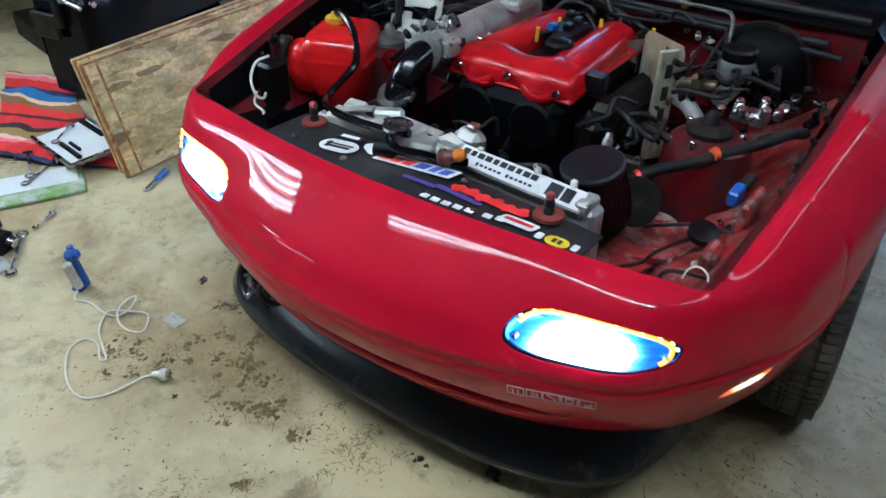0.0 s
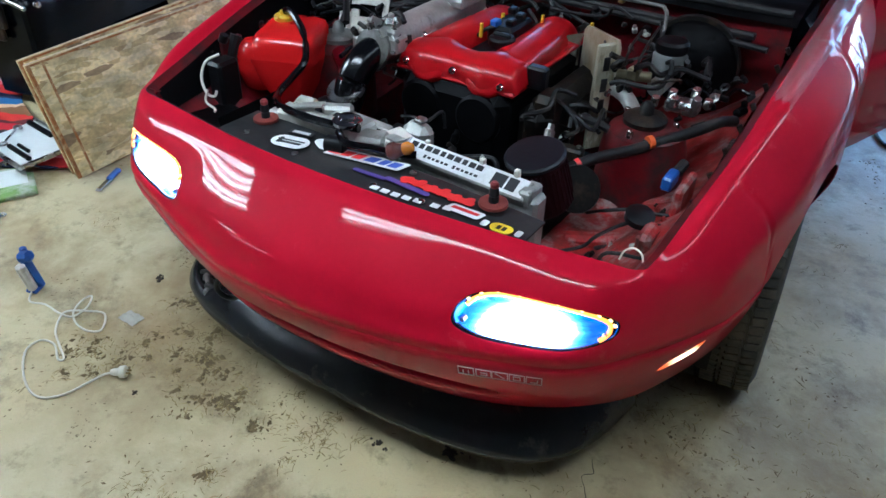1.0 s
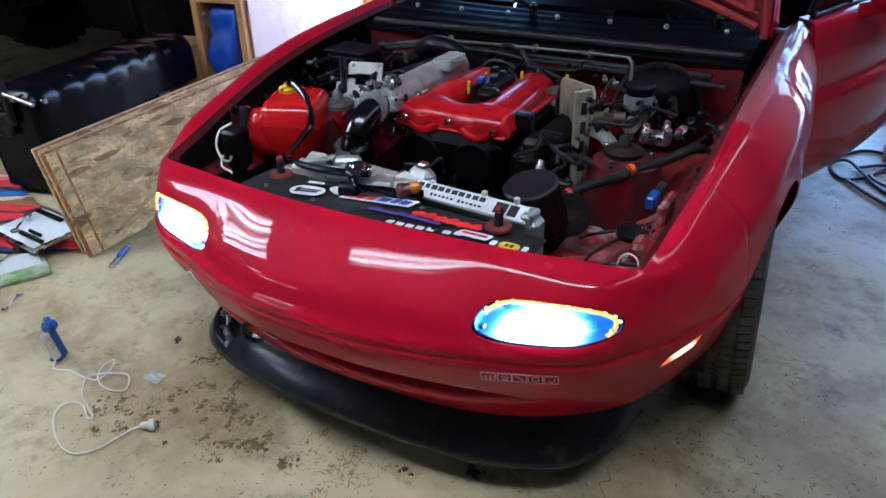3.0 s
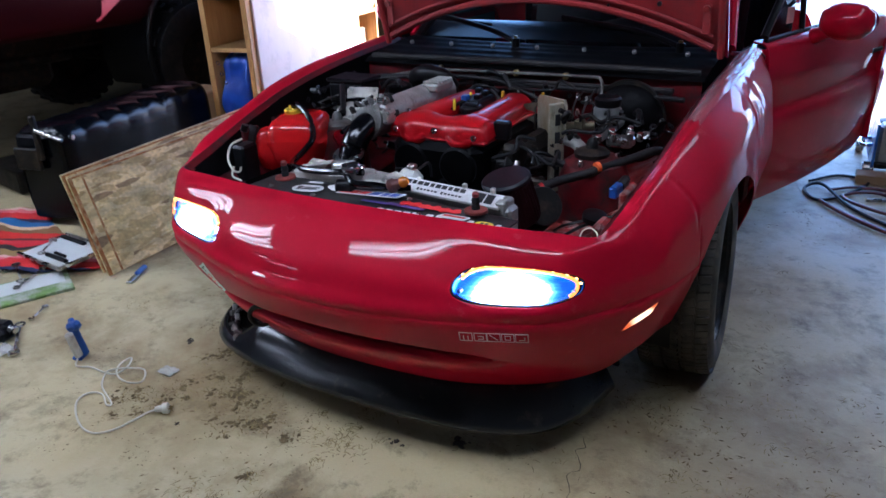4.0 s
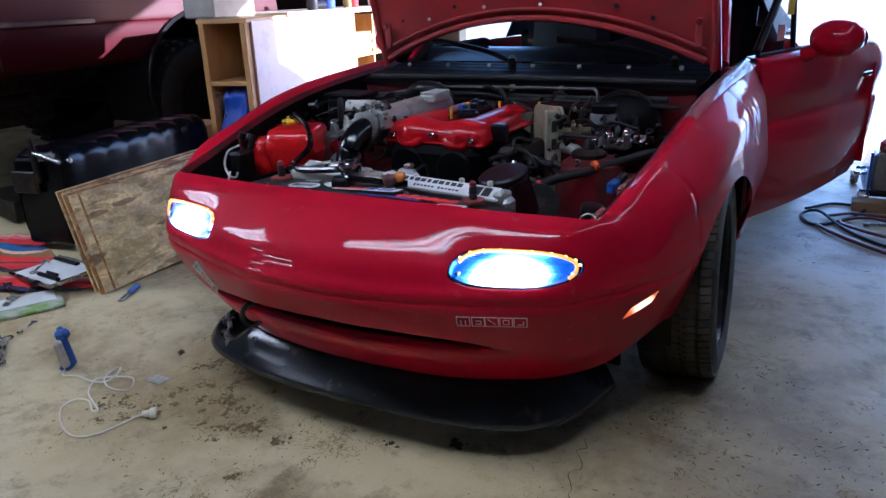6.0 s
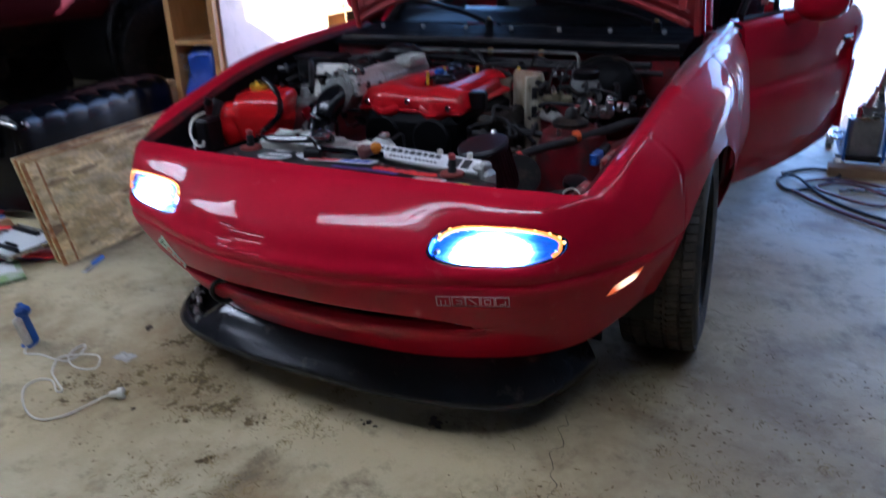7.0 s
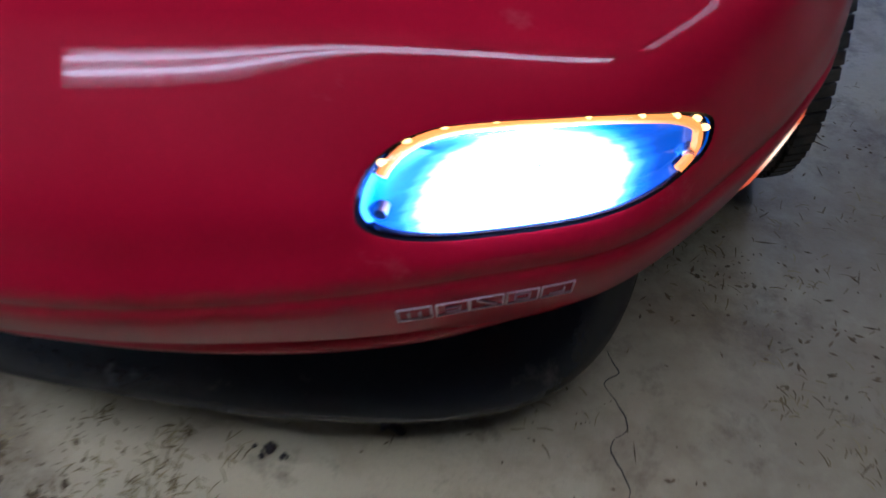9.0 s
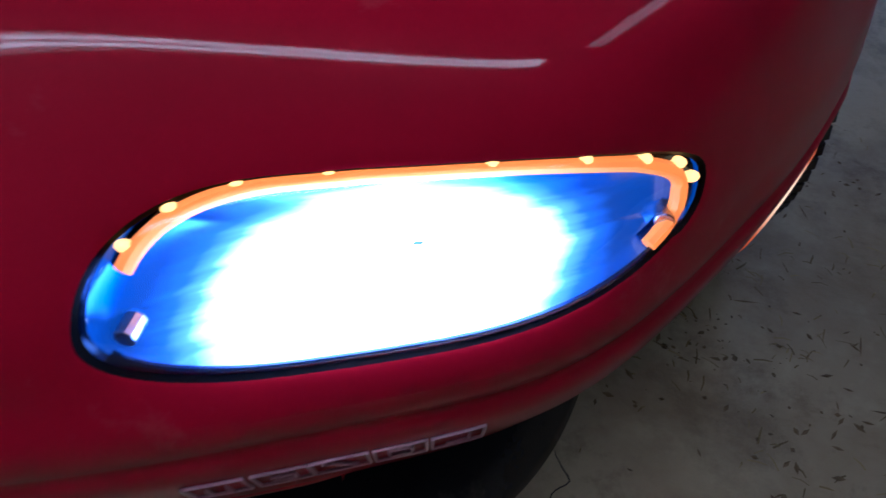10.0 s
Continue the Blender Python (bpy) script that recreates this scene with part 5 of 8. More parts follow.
rad = part("radiator", box((0.02, 0.452, 0.42), (0.72, 0.05, 0.32), 0.008), ALLOY, car, "aluminium radiator")
strip_m = pose(0.205, 0.440, 0.5965, 24, 2.5, 0)
strip = part("radiator_bar", box((0, 0, -0.012), (0.30, 0.052, 0.024), 0.003, strip_m), ALLOY, rad)
part("strip_sticker", box((0, 0, 0.0012), (0.285, 0.046, 0.001), 0.0003, strip_m), STICKER, rad, "white strip sticker with black block print")
for x0, w, y0, h in [(-0.128 + 0.0178 * k, 0.0150 - 0.004 * (k % 3 == 1), 0.010, 0.0135) for k in range(10)] + [(-0.090 + 0.0105 * k + (0.008 if k > 5 else 0), 0.006 + 0.002 * (k % 2), -0.011, 0.006 + 0.003 * (k in (0, 6))) for k in range(12)] + [(0.082, 0.030, 0.0, 0.032), (0.112, 0.022, 0.0, 0.032)]:
    part("print", box((x0, y0, 0.0022), (w, h, 0.0006), 0.0002, strip_m), STICKER_BLACK, rad)
part("radiator_end", box((0.352, 0.452, 0.578), (0.03, 0.055, 0.035), 0.005), ALLOY, rad, "bare aluminium end bracket")
part("radiator_end_lug", box((0.362, 0.437, 0.590), (0.012, 0.02, 0.02), 0.003), ALLOY, rad)
for x in (0.10, 0.235, 0.315):
    part("radiator_tab", box((x, 0.463, 0.603), (0.012, 0.012, 0.026), 0.002), WHITE_PAINT, rad)
part("radiator_label", box((0.195, 0.470, 0.595), (0.03, 0.022, 0.002), 0.0005), CARD, rad)
tank_pts = []
for k, (x, y, z, sx, sy, sz, rz, ry) in enumerate(((-0.20, 0.43, 0.592, 0.16, 0.05, 0.03, 4, 4), (-0.10, 0.44, 0.602, 0.12, 0.075, 0.028, -8, -3), (-0.235, 0.455, 0.612, 0.05, 0.05, 0.02, 20, 8), (-0.02, 0.425, 0.598, 0.07, 0.05, 0.03, 14, 0), (0.02, 0.455, 0.594, 0.06, 0.07, 0.03, -20, 6), (-0.155, 0.475, 0.610, 0.07, 0.03, 0.03, 30, 0))):
    part("radiator_tank", box((0, 0, 0), (sx, sy, sz), 0.007, pose(x, y, z, 4, ry, rz)), WHITE_PAINT if k in (0, 2, 4) else ALLOY, rad)
for a, b in (((-0.27, 0.42, 0.61), (-0.17, 0.45, 0.63)), ((-0.02, 0.46, 0.60), (0.05, 0.43, 0.615)), ((-0.10, 0.475, 0.61), (-0.03, 0.485, 0.60))):
    part("tank_rib", box((0, 0, 0), (0.10, 0.006, 0.026), 0.002, look(tuple((Vector(a) + Vector(b)) / 2), tuple(b)) @ pose(0, 0, 0, 0, 90, 0)), ALLOY, rad)
cap_m = Matrix.Translation((-0.065, 0.400, 0.612))
part("radiator_neck", lathe([(0.024, -0.01), (0.024, 0.016), (0.028, 0.020)], 24, cap_m), ALLOY, rad)
part("radiator_cap", lathe([(0.030, 0.020), (0.033, 0.024), (0.033, 0.030), (0.026, 0.034), (0.020, 0.034), (0.017, 0.040), (0.006, 0.041)], 30, cap_m) + box((-0.065, 0.400, 0.645), (0.070, 0.018, 0.006), 0.003), CHROME, rad, "shiny pressed radiator cap")
part("overflow_hose", tube([(-0.03, 0.395, 0.633), (-0.10, 0.385, 0.628), (-0.20, 0.40, 0.615), (-0.30, 0.43, 0.605), (-0.36, 0.50, 0.595), (-0.385, 0.57, 0.60), (-0.39, 0.63, 0.63), (-0.45, 0.69, 0.675), (-0.52, 0.725, 0.700), (-0.548, 0.735, 0.692)], 0.0095, 10), SHINY_RUBBER, car, "black rubber overflow hose")
part("short_hose", tube([(-0.07, 0.375, 0.622), (-0.03, 0.350, 0.618), (0.02, 0.372, 0.612), (0.06, 0.395, 0.603), (0.10, 0.42, 0.60)], 0.0085, 10), SHINY_RUBBER, car)
part("black_cylinder", rod((-0.085, 0.352, 0.600), (-0.040, 0.362, 0.602), 0.020, n=20), BLACK, car)
bulb = part("bulb_holder", lathe([(0.016, 0), (0.019, 0.004), (0.019, 0.016), (0.015, 0.020), (0.012, 0.034)], 20, pose(0.052, 0.388, 0.606, 0, 70, 20)), surface("brown_holder", (0.12, 0.03, 0.02), 0.35), car, "loose brown lamp holder with an amber bulb")
part("bulb", lathe([(0.010, 0.030), (0.014, 0.038), (0.014, 0.046), (0.008, 0.056), (0.001, 0.058)], 18, pose(0.052, 0.388, 0.606, 0, 70, 20)), surface("amber_bulb", (0.75, 0.22, 0.01), 0.12, bump=0), bulb)
for x, y in ((-0.285, 0.375), (0.320, 0.360)):
    lp = part("hood_stop", lathe([(0.029, 0.590), (0.028, 0.596), (0.020, 0.5975), (0.016, 0.597)], 26, Matrix.Translation((x, y, 0))), surface("rusty_red", (0.22, 0.04, 0.03), 0.55, bump=0.2), car, "rusty red hood stop with a black rubber post")
    part("rubber_post", lathe([(0.010, 0.594), (0.010, 0.606), (0.008, 0.609), (0.010, 0.612), (0.009, 0.624), (0.007, 0.627)], 18, Matrix.Translation((x, y, 0))), RUBBER, lp)
    part("post_tip", lathe([(0.006, 0.626), (0.0085, 0.629), (0.0085, 0.636), (0.005, 0.640)], 14, Matrix.Translation((x, y, 0))), surface("faded_red_rubber", (0.30, 0.03, 0.03), 0.5), lp)

# red overflow tank with a yellow cap
def tank_ring(u, k):
    """Rounded-box rings for the moulded tank; k counts the height."""
    z, grow, cx, cy = ((0.470, 0.26, -0.465, 0.655), (0.482, 0.42, -0.470, 0.655), (0.530, 0.74, -0.485, 0.668), (0.585, 0.98, -0.50, 0.69), (0.598, 1.0, -0.502, 0.695), (0.603, 0.96, -0.504, 0.698), (0.610, 0.95, -0.506, 0.702), (0.622, 0.99, -0.508, 0.706), (0.650, 0.97, -0.510, 0.712), (0.664, 0.88, -0.511, 0.715), (0.670, 0.70, -0.512, 0.718), (0.671, 0.05, -0.512, 0.718))[k]
    a = 2 * math.pi * u
    c, s_ = math.cos(a), math.sin(a)
    e = 0.42
    x, y = 0.088 * grow * math.copysign(abs(c) ** e, c), 0.105 * grow * math.copysign(abs(s_) ** e, s_)
    r = radians(24)
    return cx + x * math.cos(r) - y * math.sin(r), cy + x * math.sin(r) + y * math.cos(r), z - 0.03 * (y / 0.1) * (1 if k < 4 else 0)


otank = part("overflow_tank", grid(tank_ring, lin(0, 1, 57)[:-1], list(range(12)), wrap_u=True), RED_TANK, car, "bright red moulded plastic overflow tank", sharp=60)
part("tank_belly", lathe([(0.010, -0.085), (0.030, -0.075), (0.044, -0.040), (0.050, -0.012), (0.047, -0.006), (0.050, 0.0), (0.047, 0.030), (0.034, 0.050), (0.012, 0.058)], 28, pose(-0.557, 0.632, 0.590, -6, 8, 24) @ Matrix.Diagonal((1.25, 1.0, 1, 1))), RED_TANK, otank, "round ribbed belly of the tank", sharp=70)
cm = Matrix.Translation((-0.553, 0.735, 0.668))
part("tank_cap", lathe([(0.026, 0), (0.028, 0.004), (0.028, 0.012), (0.024, 0.016), (0.012, 0.017), (0.011, 0.026), (0.004, 0.027)], 20, cm) + box((-0.553, 0.735, 0.680), (0.012, 0.068, 0.010), 0.003), YELLOW, otank, "yellow screw cap")

# dark clutter on the bay's far side: pop-up lamp linkage
link = part("lamp_linkage", box((-0.575, 0.52, 0.555), (0.05, 0.07, 0.13), 0.008, None), BLACK, car, "black linkage of the removed pop-up lamp")
part("linkage_arm", tube([(-0.60, 0.57, 0.52), (-0.605, 0.575, 0.60), (-0.60, 0.60, 0.655)], 0.016, 10), RUBBER, link)
part("linkage_bolt", rod((-0.605, 0.555, 0.648), (-0.598, 0.56, 0.668), 0.012, n=12), BLACK, link)
part("linkage_plate", box((-0.612, 0.59, 0.625), (0.02, 0.07, 0.05), 0.005, None), RED_BAY, link)
part("grey_wire", tube([(-0.565, 0.505, 0.640), (-0.585, 0.475, 0.625), (-0.580, 0.450, 0.590), (-0.555, 0.440, 0.560), (-0.535, 0.445, 0.556), (-0.530, 0.450, 0.570)], 0.0035, 6), CORD, car, "bent pale wire hook")
part("grey_wire", tube([(-0.545, 0.435, 0.575), (-0.54, 0.42, 0.55), (-0.50, 0.41, 0.545), (-0.47, 0.385, 0.555)], 0.003, 6), CORD, car)
# bucket panels in near-zero black carry the dark of this corner in their colour
part("bucket_floor", box((-0.49, 0.42, 0.50), (0.24, 0.17, 0.02), 0.005), SHADE_BLACK, car)
part("bucket_wall", grid(lambda u, v: (-0.375 - 0.02 * u, 0.33 + 0.20 * v, 0.48 + 0.10 * u), lin(0, 1, 5), lin(0, 1, 5)), SHADE_BLACK, car, "black lamp bucket wall")

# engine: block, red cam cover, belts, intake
# block and timing cover coloured almost black to hold the bay's shade
block = part("engine_block", box((0.01, 0.93, 0.47), (0.30, 0.46, 0.34), 0.02), SHADE_BLACK, car, "near-black engine block with the bay's shade in its colour")
part("timing_cover", box((0.01, 0.712, 0.50), (0.30, 0.06, 0.29), 0.028), SHADE_BLACK, block, "black timing belt cover")
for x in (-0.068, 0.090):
    part("cam_wheel_cover", rod((x, 0.676, 0.575), (x, 0.70, 0.575), 0.060, n=30, bev=0.010), SHADE_BLACK, block)
for x, z, r in ((-0.06, 0.40, 0.055), (0.05, 0.35, 0.065), (0.13, 0.42, 0.045)):
    part("pulley", lathe([(r * 0.4, 0), (r * 0.9, 0.004), (r, 0), (r * 0.92, 0.012), (r, 0.024), (r * 0.4, 0.02)], 28, pose(x, 0.672, z, 90, 0, 0)), DARK_IRON, block)


def cam_leg(x0, x1, y0, y1):
    """A rounded ridge of the cam cover."""
    def fn(u, v):
        a = math.pi * v
        xm, w = (x0 + x1) / 2 - 0.10 * (x0 + x1) * u * u, (x1 - x0) / 2 - 0.004 * u
        e = min(1, 9 * min(u, 1 - u) + 0.35)
        return xm - w * math.cos(a) * (0.92 + 0.08 * e), y0 + (y1 - y0) * u, 0.655 + 0.052 * (math.sin(a) ** 0.6) * e
    return grid(fn, lin(0, 1, 24), lin(0, 1, 17))


def cam_front(u, v):
    """The swollen front bar over both cam wheels."""
    x = -0.158 + 0.334 * u
    a = math.pi * v
    bump = 0.020 * (math.exp(-((u - 0.27) / 0.13) ** 2) + math.exp(-((u - 0.75) / 0.13) ** 2))
    e = min(1, (12 * min(u, 1 - u)) ** 0.5 + 0.15)
    y = 0.757 - (0.052 + bump) * math.cos(a) * (0.75 + 0.25 * e)
    return x, y, 0.648 + (0.052 + 0.6 * bump) * (math.sin(a) ** 0.55) * e


cover = part("cam_cover", grid(cam_front, lin(0, 1, 60), lin(0, 1, 21)) + cam_leg(-0.150, -0.040, 0.75, 1.135) + cam_leg(0.045, 0.160, 0.75, 1.135), RED_CAST, block, "bright red twin-cam engine cover", sharp=60)
part("cover_flange", box((0.008, 0.755, 0.646), (0.33, 0.112, 0.012), 0.005) + box((0.008, 0.95, 0.652), (0.31, 0.37, 0.014), 0.005), RED_CAST, block)
part("cover_valley", box((0.003, 0.96, 0.660), (0.085, 0.33, 0.016), 0.005), BLACK, block)
for x in (-0.066, 0.090):
    part("cover_lobe", lathe([(0.050, -0.016), (0.049, 0.004), (0.045, 0.012), (0.036, 0.0175), (0.020, 0.0205), (0.002, 0.0215)], 30, pose(x, 0.715, 0.663, 52, 0, 0) @ Matrix.Diagonal((1.04, 0.86, 0.9, 1))), RED_CAST, block, "round swelling over a cam wheel", sharp=70)
for x, y, z in ((-0.125, 0.703, 0.665), (0.01, 0.698, 0.672), (0.138, 0.698, 0.662), (-0.14, 0.80, 0.695)):
    part("cover_bolt", lathe([(0.009, 0), (0.009, 0.004), (0.006, 0.006), (0.005, 0.012)], 12, pose(x, y, z, 65, 0, 0)), CHROME, block)
part("oil_cap", lathe([(0.030, 0.690), (0.034, 0.696), (0.034, 0.708), (0.028, 0.714), (0.010, 0.715)], 20, Matrix.Translation((0.045, 0.865, 0))) + box((0.045, 0.865, 0.716), (0.05, 0.012, 0.012), 0.004), BLACK, block, "black oil filler cap")
coil = part("coil_pack", box((0.005, 0.98, 0.690), (0.075, 0.12, 0.045), 0.008), BLACK, block, "black ignition coil with blue plugs")
for x, y, mt in ((-0.01, 0.93, BLUE), (0.018, 1.01, BLACK), (-0.02, 1.04, BLACK), (0.02, 0.955, BLACK)):
    part("coil_plug", box((x, y, 0.719), (0.022, 0.028, 0.018), 0.004), mt, coil)
for x0, x1, y in ((-0.05, 0.0, 0.90), (0.05, 0.01, 0.94), (-0.05, 0.0, 1.02), (0.05, 0.0, 1.06)):
    part("plug_lead", tube([(x0, y, 0.68), ((x0 + x1) / 2, y + 0.01, 0.705), (x1, y + 0.03, 0.712)], 0.005, 8), RUBBER, coil)
for x, y in ((-0.035, 0.90), (-0.03, 1.00), (0.06, 1.05), (0.19, 1.07)):
    part("yellow_dipstick", rod((x, y, 0.685), (x + 0.004, y - 0.004, 0.722), 0.005, n=8), YELLOW, block)
part("exhaust_side", box((0.20, 0.92, 0.53), (0.09, 0.36, 0.16), 0.03) + box((0.215, 0.80, 0.60), (0.06, 0.08, 0.07), 0.015), DARK_IRON, block, "brown-black exhaust side of the engine")
part("sensor_bracket", box((0.19, 0.78, 0.672), (0.05, 0.03, 0.055), 0.006) + box((0.17, 0.815, 0.66), (0.03, 0.06, 0.03), 0.006), BLACK, block)
for k in range(14):
    a = random.random()
    part("engine_fitting", box((0, 0, 0), (0.02 + 0.03 * random.random(), 0.02 + 0.02 * random.random(), 0.02 + 0.02 * random.random()), 0.005, pose(0.19 + 0.07 * random.random(), 0.62 + 0.36 * a, 0.50 + 0.09 * random.random(), 40 * random.random(), 40 * random.random(), 90 * random.random())), random.choice((DARK_IRON, ALLOY, DARK_IRON, BLACK)), block)

intake = part("intake_plenum", tube([(-0.20, 0.70, 0.690), (-0.195, 0.80, 0.695), (-0.185, 0.95, 0.70), (-0.18, 1.10, 0.70)], 0.043, 20), ALLOY, car, "cast aluminium intake tube")
part("intake_runner", total([tube([(-0.18, y, 0.69), (-0.14, y, 0.66), (-0.12, y, 0.62)], 0.022, 12) for y in (0.86, 0.94, 1.02, 1.10)]), ALLOY, intake)
part("intake_rib", box((-0.150, 1.00, 0.735), (0.06, 0.11, 0.025), 0.006) + total([box((-0.150, 0.955 + 0.018 * k, 0.75), (0.058, 0.006, 0.012), 0.002) for k in range(6)]), ALLOY, intake)
throttle = part("throttle_body", lathe([(0.040, -0.04), (0.043, -0.035), (0.043, 0.02), (0.046, 0.024), (0.046, 0.036), (0.04, 0.04)], 28, pose(-0.197, 0.690, 0.685, 75, 0, 5)), DULL_ALLOY, car, "aluminium throttle body with linkage")
for x, y, z, sx, sy, sz in ((-0.235, 0.70, 0.715, 0.03, 0.05, 0.02), (-0.17, 0.70, 0.725, 0.05, 0.03, 0.018), (-0.25, 0.68, 0.69, 0.02, 0.04, 0.04), (-0.15, 0.70, 0.70, 0.03, 0.05, 0.04), (-0.20, 0.72, 0.735, 0.03, 0.025, 0.02)):
    part("throttle_link", box((x, y, z), (sx, sy, sz), 0.005), ALLOY, throttle)
for k in range(22):
    a = k * 0.73
    part("throttle_link", box((0, 0, 0), (0.012 + 0.010 * (k % 3), 0.010 + 0.006 * (k % 2), 0.008 + 0.004 * (k % 4)), 0.002, pose(-0.20 + 0.060 * math.cos(a), 0.70 + 0.05 * ((k * 7) % 5 - 2) / 3, 0.690 + 0.052 * abs(math.sin(a)), 31 * k, 47 * k, 20 * k)), (DULL_ALLOY, DARK_IRON, ALLOY, STEEL)[k % 4], throttle)
part("vacuum_hose", tube([(-0.165, 0.75, 0.735), (-0.19, 0.76, 0.75), (-0.235, 0.755, 0.725), (-0.245, 0.74, 0.69)], 0.007, 8), RUBBER, throttle)
duct = part("intake_hose", tube([(-0.20, 0.672, 0.682), (-0.205, 0.63, 0.665), (-0.21, 0.598, 0.63), (-0.215, 0.578, 0.58), (-0.23, 0.55, 0.52), (-0.26, 0.50, 0.46)], 0.039, 22), SHINY_RUBBER, car, "shiny black intake elbow hose")
for p, d in (((-0.20, 0.662, 0.680), 75), ((-0.214, 0.575, 0.610), 25)):
    part("hose_clamp", lathe([(0.0465, -0.006), (0.0475, -0.004), (0.0475, 0.004), (0.0465, 0.006)], 28, pose(*p, d, 0, 0)), STEEL, duct)
part("lower_hose", tube([(-0.34, 0.66, 0.48), (-0.30, 0.60, 0.52), (-0.28, 0.55, 0.50), (-0.30, 0.49, 0.46)], 0.040, 18), BLACK, car)
BK = pose(-0.385, 0.885, 0.640, 66, 0, 14)
bracket = part("white_bracket", total([box((0, 0.004, 0), (0.104, 0.046, 0.008), 0.002, BK), box((0, 0.078, 0), (0.104, 0.036, 0.008), 0.002, BK), box((-0.042, 0.0435, 0), (0.020, 0.036, 0.008), 0.002, BK), box((0.044, 0.0435, 0), (0.016, 0.036, 0.008), 0.002, BK)]), WHITE_PAINT, car, "off-white folded sheet bracket with a slot")
part("bracket_wing", box((-0.056, 0.036, -0.028), (0.005, 0.11, 0.060), 0.002, BK) + box((-0.085, 0.015, -0.050), (0.06, 0.05, 0.005), 0.002, BK), WHITE_PAINT, bracket)
for px, py in ((-0.040, 0.086), (0.040, 0.086), (-0.040, -0.006), (0.036, 0.020)):
    part("bracket_bolt", rod((px, py, 0.003), (px, py, 0.011), 0.006, n=8).moved(BK), ALLOY, bracket)
part("bracket_back", box((0, 0.044, -0.012), (0.09, 0.05, 0.004), 0.001, BK), SHADE_BLACK, bracket)
part("black_strut", tube([(-0.495, 0.935, 0.725), (-0.45, 0.875, 0.705), (-0.415, 0.825, 0.665)], 0.010, 8), BLACK, car)
ebox = part("fuse_box", box((-0.515, 1.03, 0.685), (0.15, 0.11, 0.08), 0.010), BLACK, car, "black lidded fuse box")
part("fuse_box_lid", box((-0.515, 1.03, 0.731), (0.16, 0.12, 0.014), 0.005), BLACK, ebox)
part("blower_hose", tube([(-0.36, 1.20, 0.71), (-0.30, 1.17, 0.735), (-0.235, 1.17, 0.725), (-0.21, 1.20, 0.68)], 0.032, 16), BLACK, car)
part("canister", lathe([(0.04, 0), (0.045, 0.01), (0.045, 0.09), (0.03, 0.1)], 22, pose(-0.40, 1.15, 0.60)), BLACK, car)
part("cable_bundle", total([tube([(-0.50 + 0.02 * k, 0.90, 0.63), (-0.42 + 0.015 * k, 0.98 + 0.02 * k, 0.67), (-0.30, 1.05 + 0.03 * k, 0.66 + 0.01 * k)], 0.006, 6) for k in range(4)]), RUBBER, car)
part("red_pipe", rod((-0.40, 0.775, 0.60), (-0.33, 0.73, 0.57), 0.024, n=18), surface("dark_red_anodised", (0.20, 0.004, 0.012), 0.2, 0.4, bump=0), car, "dark red anodised pipe")
alt = part("alternator", lathe([(0.03, 0), (0.055, 0.008), (0.058, 0.05), (0.05, 0.07), (0.02, 0.075)], 26, pose(-0.02, 0.60, 0.50, 80, 0, 0)), DARK_IRON, car)
part("thermostat_housing", box((0.025, 0.535, 0.575), (0.075, 0.05, 0.065), 0.018), ALLOY, car, "dull alloy thermostat housing")
part("thermostat_tab", box((0.035, 0.53, 0.618), (0.025, 0.025, 0.012), 0.004), STEEL, car)
part("plug_block", box((-0.02, 0.525, 0.565), (0.04, 0.035, 0.05), 0.006), BLACK, car)

# upright stained steel shield beside the engine
sh_m = pose(0.240, 1.030, 0.0, 0, 0, -35.5)
shield = part("heat_shield", plate([(-0.080, 0.600), (0.080, 0.585), (0.080, 0.705), (0.070, 0.722), (-0.066, 0.715), (-0.080, 0.700)], -0.004, 0.004, sh_m @ pose(0, 0, 0, 90, 0, 0)), SHIELD, car, "stained bright steel heat shield")
part("shield_leg", box((0.064, -0.025, 0.575), (0.012, 0.055, 0.28), 0.003, sh_m), SHIELD, shield, "slotted stained leg")
for z in (0.50, 0.555, 0.61, 0.665):
    part("shield_slot", box((0.0708, -0.025, z), (0.002, 0.018, 0.035), 0.0008, sh_m), STICKER_BLACK, shield)
part("shield_cheek", grid(lambda u, v: (-0.08 - 0.012 * math.sin(math.pi * v), -0.004 - 0.05 * u, 0.57 + 0.12 * v), lin(0, 1, 6), lin(0, 1, 8)).moved(sh_m), CHROME, shield)
part("shield_hole", rod((0.02, -0.0045, 0.70), (0.02, -0.0055, 0.70), 0.006, n=12).moved(sh_m), STICKER_BLACK, shield)
FM = pose(0.330, 0.565, 0.498, 12, -8, 0)
gauze = surface("dark_red_gauze", (0.020, 0.003, 0.005), 0.6, bump=0.4, spec=0.15)
fil = part("round_filter", lathe([(0.066, 0.0), (0.070, 0.008), (0.061, 0.108), (0.058, 0.114)], 40, FM), gauze, car, "dark red pleated cone air filter with a black lid")
part("pleats", total([rod((0.0705 * math.cos(a), 0.0705 * math.sin(a), 0.010), (0.0615 * math.cos(a), 0.0615 * math.sin(a), 0.106), 0.0022, n=5).moved(FM) for a in lin(0, 2 * math.pi, 41)[:-1]]), gauze, fil)
part("filter_lid", lathe([(0.058, 0.112), (0.064, 0.115), (0.065, 0.122), (0.060, 0.127), (0.045, 0.1285), (0.005, 0.129)], 40, FM), surface("grey_black_cap", (0.008, 0.010, 0.014), 0.35, spec=0.3), fil, "dark filter lid")
